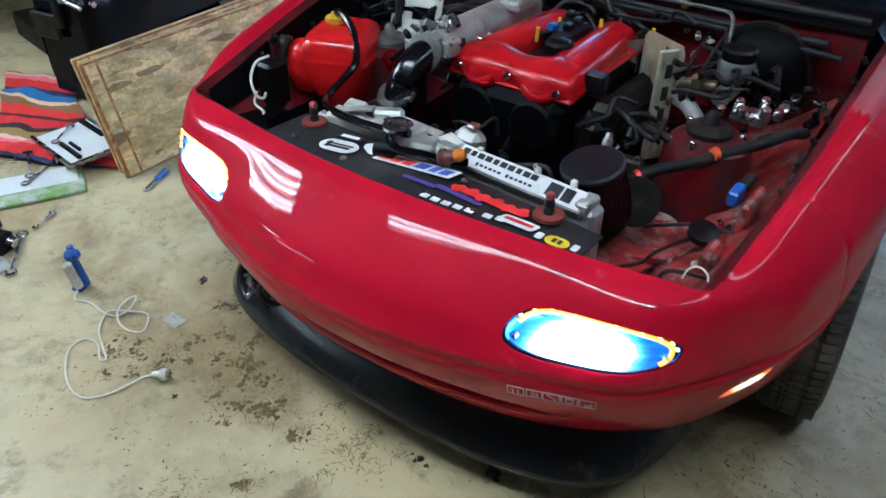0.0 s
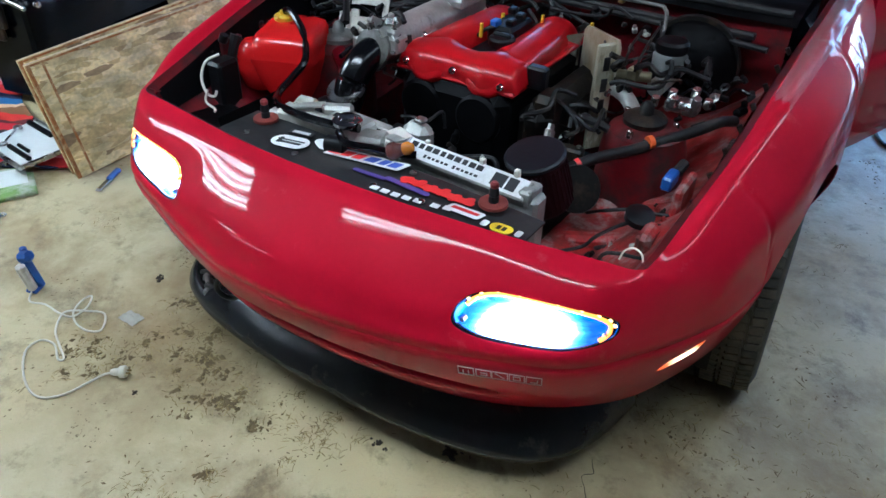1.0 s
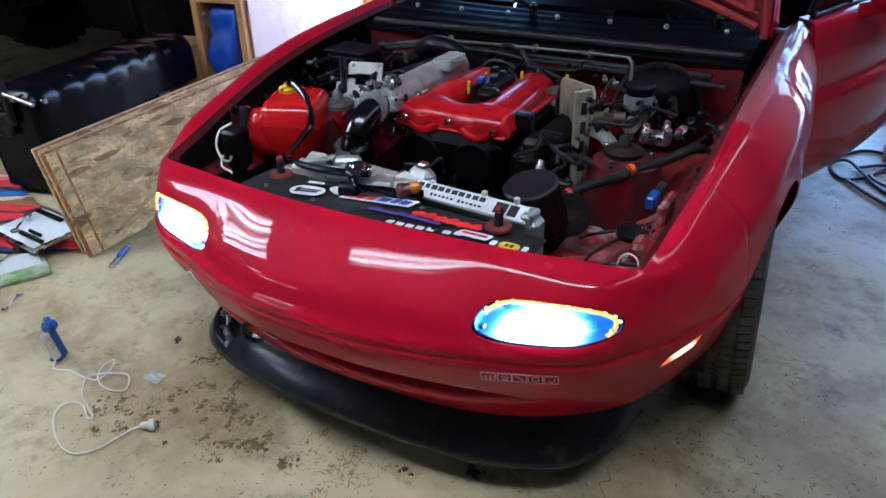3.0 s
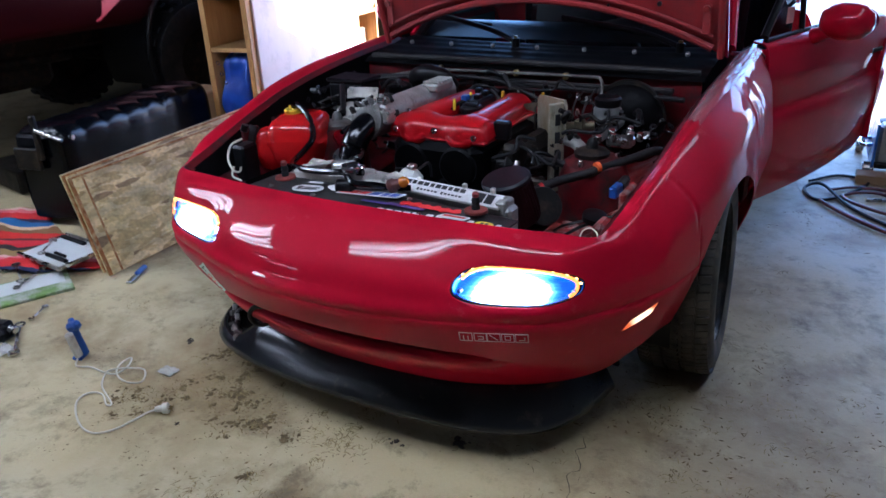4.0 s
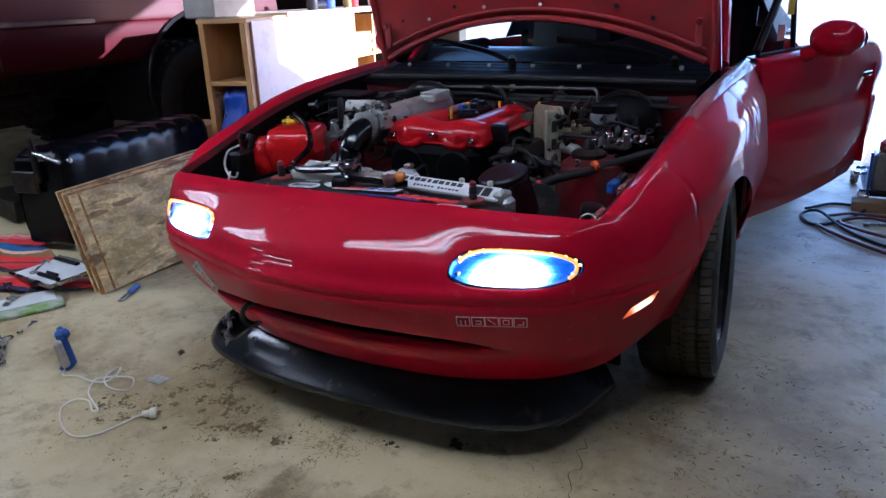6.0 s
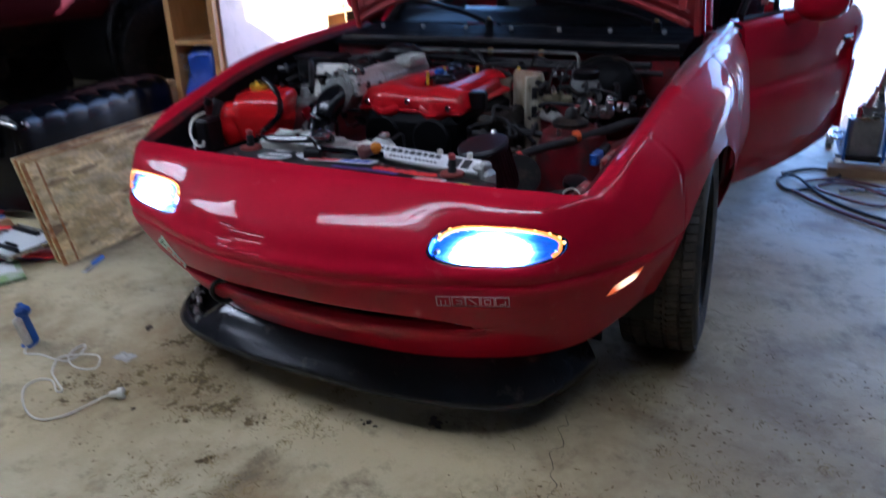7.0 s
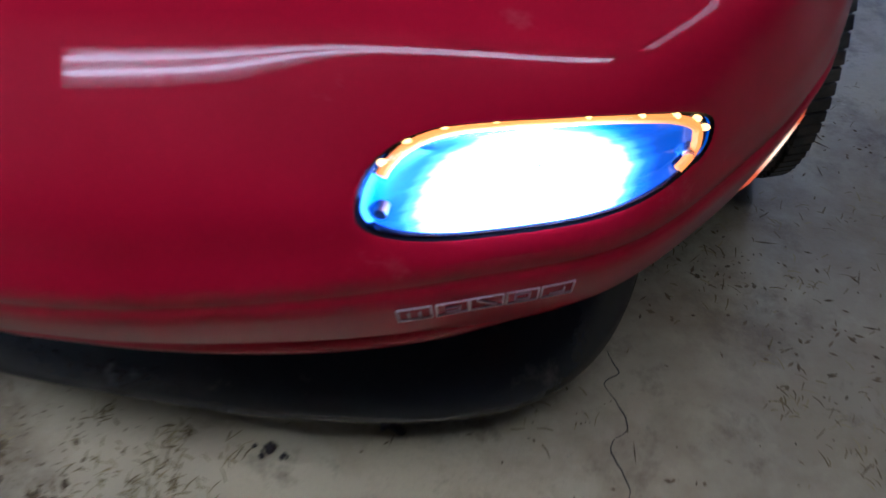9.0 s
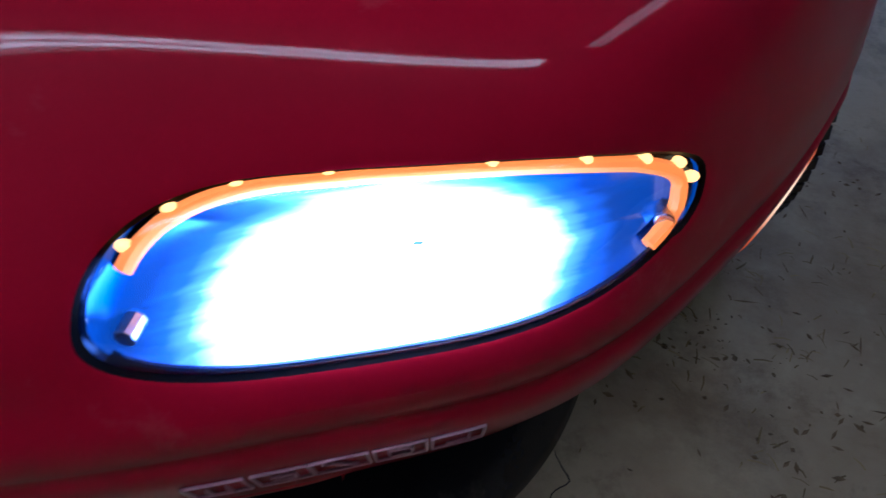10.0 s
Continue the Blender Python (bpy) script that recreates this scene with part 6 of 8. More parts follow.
part("filter_clamp", lathe([(0.05, 0), (0.052, 0.003), (0.052, 0.012), (0.05, 0.015)], 28, pose(0.39, 0.60, 0.53, 60, 0, 50)), DARK_IRON, car)

# brake servo and master cylinder
servo = part("brake_servo", lathe([(0.05, 0), (0.10, 0.012), (0.115, 0.03), (0.118, 0.05), (0.108, 0.07), (0.06, 0.10), (0.03, 0.105)], 40, pose(0.425, 1.265, 0.620, 90, 0, 0)), SHADE_BLACK, car, "round black brake servo")
part("servo_band", lathe([(0.1185, 0.040), (0.121, 0.044), (0.121, 0.052), (0.1185, 0.056)], 40, pose(0.425, 1.265, 0.628, 90, 0, 0)), DARK_IRON, servo)
mc = part("master_cylinder", rod((0.41, 1.165, 0.628), (0.405, 0.99, 0.625), 0.022, n=18), ALLOY, car, "aluminium brake master cylinder")
part("fluid_reservoir", lathe([(0.030, 0.645), (0.040, 0.655), (0.042, 0.690), (0.036, 0.700)], 28, Matrix.Translation((0.408, 1.055, 0))), surface("smoky_plastic", (0.16, 0.165, 0.16), 0.35), mc, "smoky brake fluid reservoir")
part("reservoir_cap", lathe([(0.038, 0.700), (0.040, 0.704), (0.040, 0.722), (0.034, 0.728), (0.01, 0.729)], 28, Matrix.Translation((0.408, 1.055, 0))), BLACK, mc)
part("brass_valve", rod((0.395, 0.98, 0.655), (0.315, 0.955, 0.652), 0.013, n=14) + box((0.355, 0.965, 0.66), (0.03, 0.03, 0.03), 0.005), surface("dull_brass", (0.30, 0.26, 0.16), 0.4, 0.6, var=0.3), mc, "brass valve with pipe fittings")
for k, row in enumerate((((0.33, 0.95, 0.67), (0.335, 0.97, 0.72), (0.33, 1.05, 0.735)), ((0.36, 0.95, 0.67), (0.365, 0.98, 0.715), (0.36, 1.08, 0.74)), ((0.40, 0.98, 0.64), (0.43, 0.93, 0.67), (0.47, 0.94, 0.68), (0.46, 1.0, 0.65)))):
    part("brake_pipe", tube(row, 0.0035, 6), DARK_IRON, mc)
prop = part("proportioning_valve", box((0.50, 0.90, 0.640), (0.075, 0.045, 0.03), 0.006, None), STEEL, car, "bright bolted valve block")
for x, y, z in ((0.47, 0.905, 0.65), (0.485, 0.87, 0.648), (0.53, 0.885, 0.652), (0.44, 0.88, 0.635), (0.515, 0.93, 0.655), (0.55, 0.91, 0.645)):
    part("valve_bolt", rod((x, y, z), (x + 0.004, y - 0.006, z + 0.022), 0.010, n=8), STEEL, prop)
part("valve_foot", lathe([(0.034, 0), (0.036, 0.01), (0.030, 0.035), (0.02, 0.045)], 22, pose(0.45, 0.87, 0.575)), DULL_ALLOY, prop)
part("alloy_pipe", tube([(0.31, 0.99, 0.60), (0.35, 0.95, 0.605), (0.39, 0.90, 0.60), (0.42, 0.86, 0.59)], 0.018, 12), ALLOY, car)
loom = part("front_loom", tube([(0.345, 0.60, 0.555), (0.40, 0.66, 0.580), (0.46, 0.73, 0.590), (0.51, 0.80, 0.600), (0.555, 0.87, 0.608), (0.585, 0.93, 0.612), (0.605, 0.98, 0.60)], 0.0125, 12), RUBBER, car, "thick black wrapped wiring loom")
part("loom_tape", tube([(0.480, 0.752, 0.603), (0.487, 0.761, 0.6045)], 0.0145, 12, 1), ORANGE, loom, "orange tape band")
part("loom_tape", tube([(0.372, 0.628, 0.568), (0.378, 0.635, 0.571)], 0.0145, 12, 1), STICKER_RED, loom, "red tape band")
part("thin_loom", tube([(0.49, 0.755, 0.60), (0.42, 0.78, 0.585), (0.35, 0.80, 0.59), (0.30, 0.82, 0.585)], 0.010, 8), RUBBER, car)
part("blue_connector", box((0.562, 0.675, 0.575), (0.022, 0.055, 0.030), 0.004, None), BLUE, car, "blue electrical connector")
part("connector_boot", rod((0.565, 0.70, 0.58), (0.57, 0.735, 0.59), 0.012, n=10), RUBBER, car)
bkt = part("fender_stay", box((0.598, 0.66, 0.555), (0.02, 0.10, 0.075), 0.006, None), RED_GREY, car, "scuffed grey-red stay")
part("stay_foot", box((0.585, 0.50, 0.535), (0.03, 0.07, 0.05), 0.01), RED_GREY, bkt)
part("stay_hole", rod((0.587, 0.66, 0.56), (0.585, 0.66, 0.56), 0.012, n=12), STICKER_BLACK, bkt)
part("round_can", lathe([(0.024, 0), (0.030, 0.004), (0.030, 0.018), (0.02, 0.022)], 22, pose(0.545, 0.56, 0.53, 10, 10, 0)), BLACK, car, "round black horn")
part("amber_hook", tube([(0.575, 0.372, 0.560), (0.580, 0.380, 0.577), (0.594, 0.386, 0.584), (0.610, 0.384, 0.578), (0.618, 0.375, 0.565)], 0.0018, 6), CORD, car, "pale wire hook by the fender")
for k in range(3):
    y = 0.34 + 0.03 * k
    part("bucket_cable", tube([(0.43 + 0.02 * k, y, 0.46), (0.46 + 0.015 * k, y + 0.03, 0.485), (0.50 + 0.012 * k, y + 0.02, 0.475), (0.54, y - 0.01, 0.49)], 0.005, 6), RUBBER, car)
part("nose_reinforcement", grid(lambda u, v: (-0.60 + 1.2 * u, panel_front(-0.6 + 1.2 * u) + 0.01 + 0.05 * v, 0.575 - 0.05 * v - 0.012 * abs(2 * u - 1)), lin(0, 1, 40), lin(0, 1, 4)), PANEL, car)

# small loose detail all over the bay: hoses, wires, clips and fittings
brng = random.Random(11)
SMALL = (DARK_IRON, BLACK, SHADE_BLACK, ALLOY, RUBBER, DARK_IRON, BLACK, STEEL, SHADE_BLACK)


def fitting(c, s, mat_):
    """A small clip, nut, can or plug, turned at random."""
    k = brng.random()
    m = pose(*c, brng.uniform(-40, 40), brng.uniform(-40, 40), brng.uniform(0, 180))
    if k < 0.4:
        g = box((0, 0, 0), (s * brng.uniform(0.6, 1.6), s * brng.uniform(0.5, 1), s * brng.uniform(0.4, 0.9)), s * 0.15, m)
        g += box((s * 0.4, 0, s * 0.4), (s * 0.4, s * 0.4, s * 0.5), s * 0.1, m)
    elif k < 0.75:
        g = lathe([(s * 0.32, -s * 0.6), (s * 0.4, -s * 0.5), (s * 0.4, s * 0.1), (s * 0.28, s * 0.2), (s * 0.25, s * 0.6)], 10, m)
    else:
        g = lathe([(s * 0.5, 0), (s * 0.55, s * 0.1), (s * 0.3, s * 0.2), (s * 0.25, s * 0.5)], 6, m)
    part("fitting", g, mat_, car)


def run_of(a, b, sag, r, mat_, name="thin_hose"):
    a, b = Vector(a), Vector(b)
    pts = [a]
    for t in (0.25, 0.5, 0.75):
        pts.append(a.lerp(b, t) + Vector((brng.uniform(-sag, sag), brng.uniform(-sag, sag), brng.uniform(-0.4, 1) * sag)))
    part(name, tube(pts + [b], r, 6, 5), mat_, car)


ZONES = (((-0.62, -0.27), (0.86, 1.24), (0.56, 0.70), 34), ((0.30, 0.60), (0.93, 1.24), (0.56, 0.68), 26), ((-0.28, 0.28), (0.50, 0.66), (0.44, 0.56), 24), ((0.20, 0.34), (0.64, 1.0), (0.50, 0.62), 18), ((-0.34, -0.16), (0.66, 0.90), (0.55, 0.66), 12), ((-0.2, 0.3), (1.14, 1.25), (0.62, 0.71), 16))
for (xa, xb), (ya, yb), (za, zb), count in ZONES:
    for k in range(count):
        fitting((brng.uniform(xa, xb), brng.uniform(ya, yb), brng.uniform(za, zb)), brng.uniform(0.014, 0.036), brng.choice(SMALL))
    for k in range(count // 2):
        p0 = (brng.uniform(xa, xb), brng.uniform(ya, yb), brng.uniform(za, zb))
        run_of(p0, (min(xb, max(xa, p0[0] + brng.uniform(-0.25, 0.25))), min(yb, max(ya, p0[1] + brng.uniform(-0.2, 0.2))), p0[2] + brng.uniform(-0.03, 0.04)), 0.035, brng.uniform(0.0025, 0.008), brng.choice((RUBBER, RUBBER, SHINY_RUBBER, DARK_IRON, RUBBER)))
# pressed holes, bolts and dust on the front right apron
for k in range(26):
    y, x = brng.uniform(0.40, 0.80), brng.uniform(0.43, 0.61)
    z = 0.415 + 0.06 * (y - 0.36) / 0.9 + 0.13 * max(0.0, ((x - 0.36) / 0.262 - 0.35) / 0.65) ** 1.4
    if k % 3 == 0:
        part("apron_hole", lathe([(0.010, 0), (0.011, 0.003), (0.008, 0.004)], 12, pose(x, y, z, 0, -25, 0)), STICKER_BLACK, car)
    else:
        fitting((x, y, z + 0.004), brng.uniform(0.010, 0.022), brng.choice((RED_GREY, DARK_IRON, ALLOY, RED_GREY, DARK_IRON)))
for k in range(3):
    y = brng.uniform(0.38, 0.70)
    run_of((0.40, y, 0.44), (0.60, y + brng.uniform(-0.06, 0.1), 0.53), 0.02, 0.004, RUBBER)
for y0, w in ((0.56, 0.05), (0.73, 0.04)):
    part("apron_swage", tube([(0.40, y0, 0.428), (0.50, y0 + 0.02, 0.452), (0.58, y0 + 0.01, 0.50)], w * 0.35, 8), RED_GREY, car)

# ---- hood, cowl, windscreen ----
HA = radians(73)
HINGE_Y, HINGE_Z, HOOD_W = 1.485, 0.785, 0.665


def hood_at(x, q, d=0.0):
    """x across, q up the raised hood from its hinges, d towards the car's front (its underside)."""
    q0 = 0.175 * (1 - (x / 0.66) ** 2) * 1.02
    h = q0 + q * (1.12 - q0)
    return x, HINGE_Y - h * math.cos(HA) - d * math.sin(HA), HINGE_Z + h * math.sin(HA) - d * math.cos(HA)


HX = lin(-HOOD_W, HOOD_W, 53)
hood = part("hood", thick(grid(lambda x, q: hood_at(x * (1 - 0.06 * q), q), HX, lin(0, 1, 28)), 0.006), RED, car, "raised red hood seen from its underside")
part("hood_inner", grid(lambda x, q: hood_at(x * (1 - 0.06 * q) * 0.985, 0.012 + 0.97 * q, 0.012 + 0.014 * (1 - abs(2 * q - 1) ** 6) * (1 - abs(x / HOOD_W) ** 10)), HX, lin(0, 1, 40)), RED_HOOD, hood, "dull red pressed inner panel")
part("hood_rib", total([tube([hood_at(x, q, 0.030) for x in lin(-0.62, 0.62, 41)], r, 8, 1) for q, r in ((0.020, 0.012), (0.055, 0.007))]), RED_HOOD, hood)
for sd in (1, -1):
    part("hood_side_flange", tube([hood_at(sd * 0.645, q, 0.022) for q in lin(0.0, 1, 20)], 0.012, 8, 1), RED_HOOD, hood)
    hg = part("hood_hinge", box(hood_at(sd * 0.60, 0.10, 0.030), (0.026, 0.008, 0.095), 0.004), RED_HOOD, hood)
    for q in (0.065, 0.135):
        c0 = Vector(hood_at(sd * 0.60, q, 0.032))
        part("hinge_bolt", rod(c0, c0 + Vector((0, -0.010, -0.003)), 0.012, n=10), RED_GREY, hood)
for x, q, r, mt in ((-0.40, 0.085, 0.006, WHITE_PAINT), (-0.16, 0.075, 0.006, WHITE_PAINT), (0.06, 0.07, 0.006, WHITE_PAINT), (-0.28, 0.10, 0.008, STICKER_BLACK), (0.33, 0.10, 0.009, STICKER_BLACK), (0.45, 0.09, 0.008, STICKER_BLACK), (0.52, 0.05, 0.007, STICKER_BLACK), (-0.52, 0.12, 0.006, STICKER_BLACK), (-0.05, 0.03, 0.005, STICKER_BLACK), (0.28, 0.035, 0.005, STICKER_BLACK)):
    c0 = Vector(hood_at(x, q, 0.022))
    part("hood_plug", rod(c0, c0 + Vector((0, -0.008, -0.002)), r, n=10), mt, hood)

cowl = part("cowl", grid(lambda u, v: (-0.64 + 1.28 * u, 1.275 + 0.37 * v - 0.10 * (1 - (2 * u - 1) ** 2) * (v ** 2), 0.742 + 0.052 * v ** 0.5 + 0.0015 * math.sin(30 * v)), lin(0, 1, 40), lin(0, 1, 24)), SHADE_BLACK, car, "black plastic cowl panel below the windscreen")
for k in range(7):
    part("cowl_clip", rod((-0.54 + 0.18 * k, 1.47, 0.787), (-0.54 + 0.18 * k, 1.465, 0.797), 0.008, n=10), ALLOY, cowl)
part("cowl_seal", tube([(-0.62, 1.31, 0.762), (-0.3, 1.285, 0.768), (0, 1.28, 0.770), (0.3, 1.285, 0.768), (0.62, 1.31, 0.762)], 0.012, 10), RUBBER, cowl)
part("cowl_gap", box((0.28, 1.33, 0.768), (0.34, 0.006, 0.004), 0.001) + box((0.545, 1.32, 0.766), (0.12, 0.006, 0.006), 0.001), RED_BAY, cowl)


def glass_at(u, v):
    x = (2 * u - 1) * (0.64 - 0.10 * v)
    y = 1.56 + 0.085 * (2 * u - 1) ** 2 + 0.50 * v
    return x, y, 0.785 + 0.40 * v


screen = part("windscreen", facing(grid(glass_at, lin(0, 1, 24), lin(0, 1, 10)), (0, -1, 1)), GLASS, car, "raked glass windscreen", fix=False)
screen.visible_shadow = False
part("screen_frame", tube([glass_at(0.0, v) for v in lin(0, 1, 8)] + [glass_at(u, 1.0) for u in lin(0.06, 0.94, 14)] + [glass_at(1.0, v) for v in lin(1, 0, 8)], 0.022, 10, 1), RED, car, "red windscreen frame")
part("screen_gasket", tube([glass_at(0.02, v) for v in lin(0, 0.97, 8)] + [glass_at(u, 0.97) for u in lin(0.06, 0.94, 14)] + [glass_at(0.98, v) for v in lin(0.97, 0, 8)], 0.020, 8, 1), RUBBER, car)
for x0, x1, y0 in ((-0.10, -0.56, 1.50), (0.50, 0.02, 1.53)):
    wp = part("wiper", tube([(x0, y0, 0.805), ((x0 * 2 + x1) / 3, y0 + 0.06, 0.842), (x1 * 0.9, y0 + 0.14, 0.875)], 0.010, 8), BLACK, car, "black wiper resting on the windscreen")
    part("wiper_blade", tube([((x0 + x1) / 2 + 0.08, y0 + 0.10, 0.850), (x1, y0 + 0.13, 0.868)], 0.006, 6, 1), RUBBER, wp)
    part("wiper_pivot", rod((x0, y0, 0.785), (x0, y0, 0.818), 0.015, n=14), BLACK, wp)
    part("wiper_nut", rod((x0, y0, 0.818), (x0, y0, 0.826), 0.008, n=8), GOLD, wp)

# cabin
part("dashboard", grid(lambda u, v: (-0.62 + 1.24 * u, 1.66 + 0.33 * v, 0.79 + 0.045 * math.sin(math.pi * v) + 0.05 * math.exp(-((u - 0.77) / 0.13) ** 2) * math.sin(math.pi * min(1, v * 1.1)) - 0.16 * max(0, v - 0.8)), lin(0, 1, 40), lin(0, 1, 16)), BLACK, car, "black dashboard with a gauge hood")
sw = part("steering_wheel", tube([(0.37 + 0.18 * math.cos(a), 2.06 + 0.07 * math.sin(a), 0.80 + 0.165 * math.sin(a)) for a in lin(0, 2 * math.pi, 41)[:-1]], 0.014, 10, 1, closed=True), BLACK, car, "black steering wheel")
part("wheel_hub", lathe([(0.07, 0), (0.065, 0.03), (0.03, 0.045)], 24, pose(0.37, 2.06, 0.80, 67, 0, 0)), BLACK, sw)
part("wheel_spoke", total([rod((0.37, 2.055, 0.80), (0.37 + 0.175 * math.cos(a), 2.06 + 0.07 * math.sin(a), 0.80 + 0.16 * math.sin(a)), 0.012) for a in (0.2, math.pi - 0.2, -math.pi / 2)]), BLACK, sw)
for x in (-0.34, 0.36):
    seat = part("cabin_seat", box((x, 2.45, 0.40), (0.46, 0.46, 0.16), 0.05), VINYL, car, "black bucket seat")
    part("seat_back", box((0, 0, 0), (0.46, 0.13, 0.62), 0.055, pose(x, 2.72, 0.70, -14, 0, 0)), VINYL, seat)
    part("headrest", box((x, 2.80, 1.02), (0.26, 0.09, 0.14), 0.04), VINYL, seat)
part("cabin_floor", box((0, 2.2, 0.19), (1.45, 1.9, 0.04)), BLACK, car)
part("rear_bulkhead", box((0, 2.95, 0.53), (1.40, 0.05, 0.64), 0.01), BLACK, car)
part("soft_top", thick(grid(lambda u, v: ((2 * u - 1) * (0.57 - 0.02 * v), 2.04 + 1.0 * v, 1.185 + 0.045 * math.sin(math.pi * min(1, v * 0.9 + 0.2)) - 0.05 * abs(2 * u - 1) ** 3 - 0.36 * max(0, v - 0.62) ** 1.3), lin(0, 1, 20), lin(0, 1, 18)), 0.008), SOFT_TOP, car, "black canvas soft top")
part("soft_top_rear", thick(grid(lambda u, v: ((2 * u - 1) * (0.55 + 0.14 * v), 3.03 + 0.50 * v, 0.825 + 0.255 * (1 - v) ** 1.8 - 0.03 * abs(2 * u - 1) ** 3 * (1 - v)), lin(0, 1, 16), lin(0, 1, 14)), 0.008), SOFT_TOP, car, "black canvas rear of the soft top")
for sd in (1, -1):
    part("soft_top_side", thick(grid(lambda u, v: (sd * (0.69 - 0.14 * v), 2.72 + 0.80 * u * (1 - v) + 0.30 * u * v, 0.82 + (0.30 - 0.04 * u) * v), lin(0, 1, 10), lin(0, 1, 8)), 0.006), SOFT_TOP, car, "black canvas side of the soft top")


def rear_half(u, v):
    """Rear wing and tail, lofted from the door's rear edge to the tail."""
    a = math.pi / 2 * u
    y = 2.62 + 1.34 * math.sin(a * 0.999) ** 0.95
    w = 0.83 * (math.cos(a) ** 0.22 if a < 1.55 else 0.0)
    prof = catmull(np.array([(0.86, 0.82), (0.95, 0.79), (1.0, 0.66), (1.0, 0.46), (0.96, 0.22)]), 4 * v)
    z = prof[1] - 0.05 * u * (1 - v)
    return w * prof[0], y - 0.10 * (1 - prof[0]) * 2, z


for sd in (1, -1):
    us = lin(0, 1, 70)
    sheet = grid(lambda u, v: (sd * rear_half(u, v)[0], *rear_half(u, v)[1:]), us, lin(0, 1, 26))
    keep = []
    for q in sheet.f:
        cen = sum((Vector(sheet.v[i]) for i in q), Vector()) / 4
        if not (abs(cen.x) > 0.6 and math.hypot(cen.y - WHEEL_Y - 2.3, cen.z - 0.29) < 0.335):
            keep.append(q)
    part("rear_wing", Geo(sheet.v, keep), RED, car, "glossy red rear wing")
    part("sill", box((sd * 0.69, 2.12, 0.21), (0.13, 1.06, 0.13), 0.03), RED, car, "red door sill")
    part("door_jamb", box((sd * 0.70, 1.63, 0.50), (0.12, 0.04, 0.56), 0.01), RED_BAY, car)
    part("rear_well", grid(lambda u, v: (sd * (0.50 + 0.31 * v), WHEEL_Y + 2.3 + 0.345 * math.cos(u), 0.29 + 0.345 * math.sin(u)), lin(-0.3, math.pi + 0.3, 21), (0, 1)), BLACK, car)
part("trunk_lid", grid(lambda u, v: ((2 * u - 1) * 0.715, 2.95 + 0.93 * v, 0.835 - 0.06 * v ** 2 - 0.015 * (2 * u - 1) ** 2 - 0.02 * v), lin(0, 1, 20), lin(0, 1, 14)), RED, car, "red boot lid")


# ---- doors ----
def door_skin(u, v, out=0.0):
    """u along the door from its hinge, v from the waist down; in the door's own frame: x outwards, y along."""
    y = 1.02 * u
    prof = catmull(np.array([(-0.055, 0.585), (-0.015, 0.575), (0.0, 0.545), (0.006, 0.46), (-0.010, 0.355), (0.008, 0.315), (0.006, 0.20), (-0.012, 0.08), (-0.045, 0.0)]), 8 * v)
    curve = -0.035 * (2 * u - 1) ** 2
    drop = 0.0
    if u > 0.86:
        k = (u - 0.86) / 0.14
        drop = 0.10 * k * k
        end = 1.085 - 0.085 * max(0.0, 1 - v / 0.4) ** 2
        y = 0.877 + (end - 0.877) * math.sin(k * math.pi / 2)
        y -= 0.20 * k * k * max(0, (v - 0.42) / 0.58) ** 1.3
    z = 0.225 + prof[1] - drop * max(0, 1 - v * 2.2)
    return prof[0] + curve + out, y, z + 0.02 * u


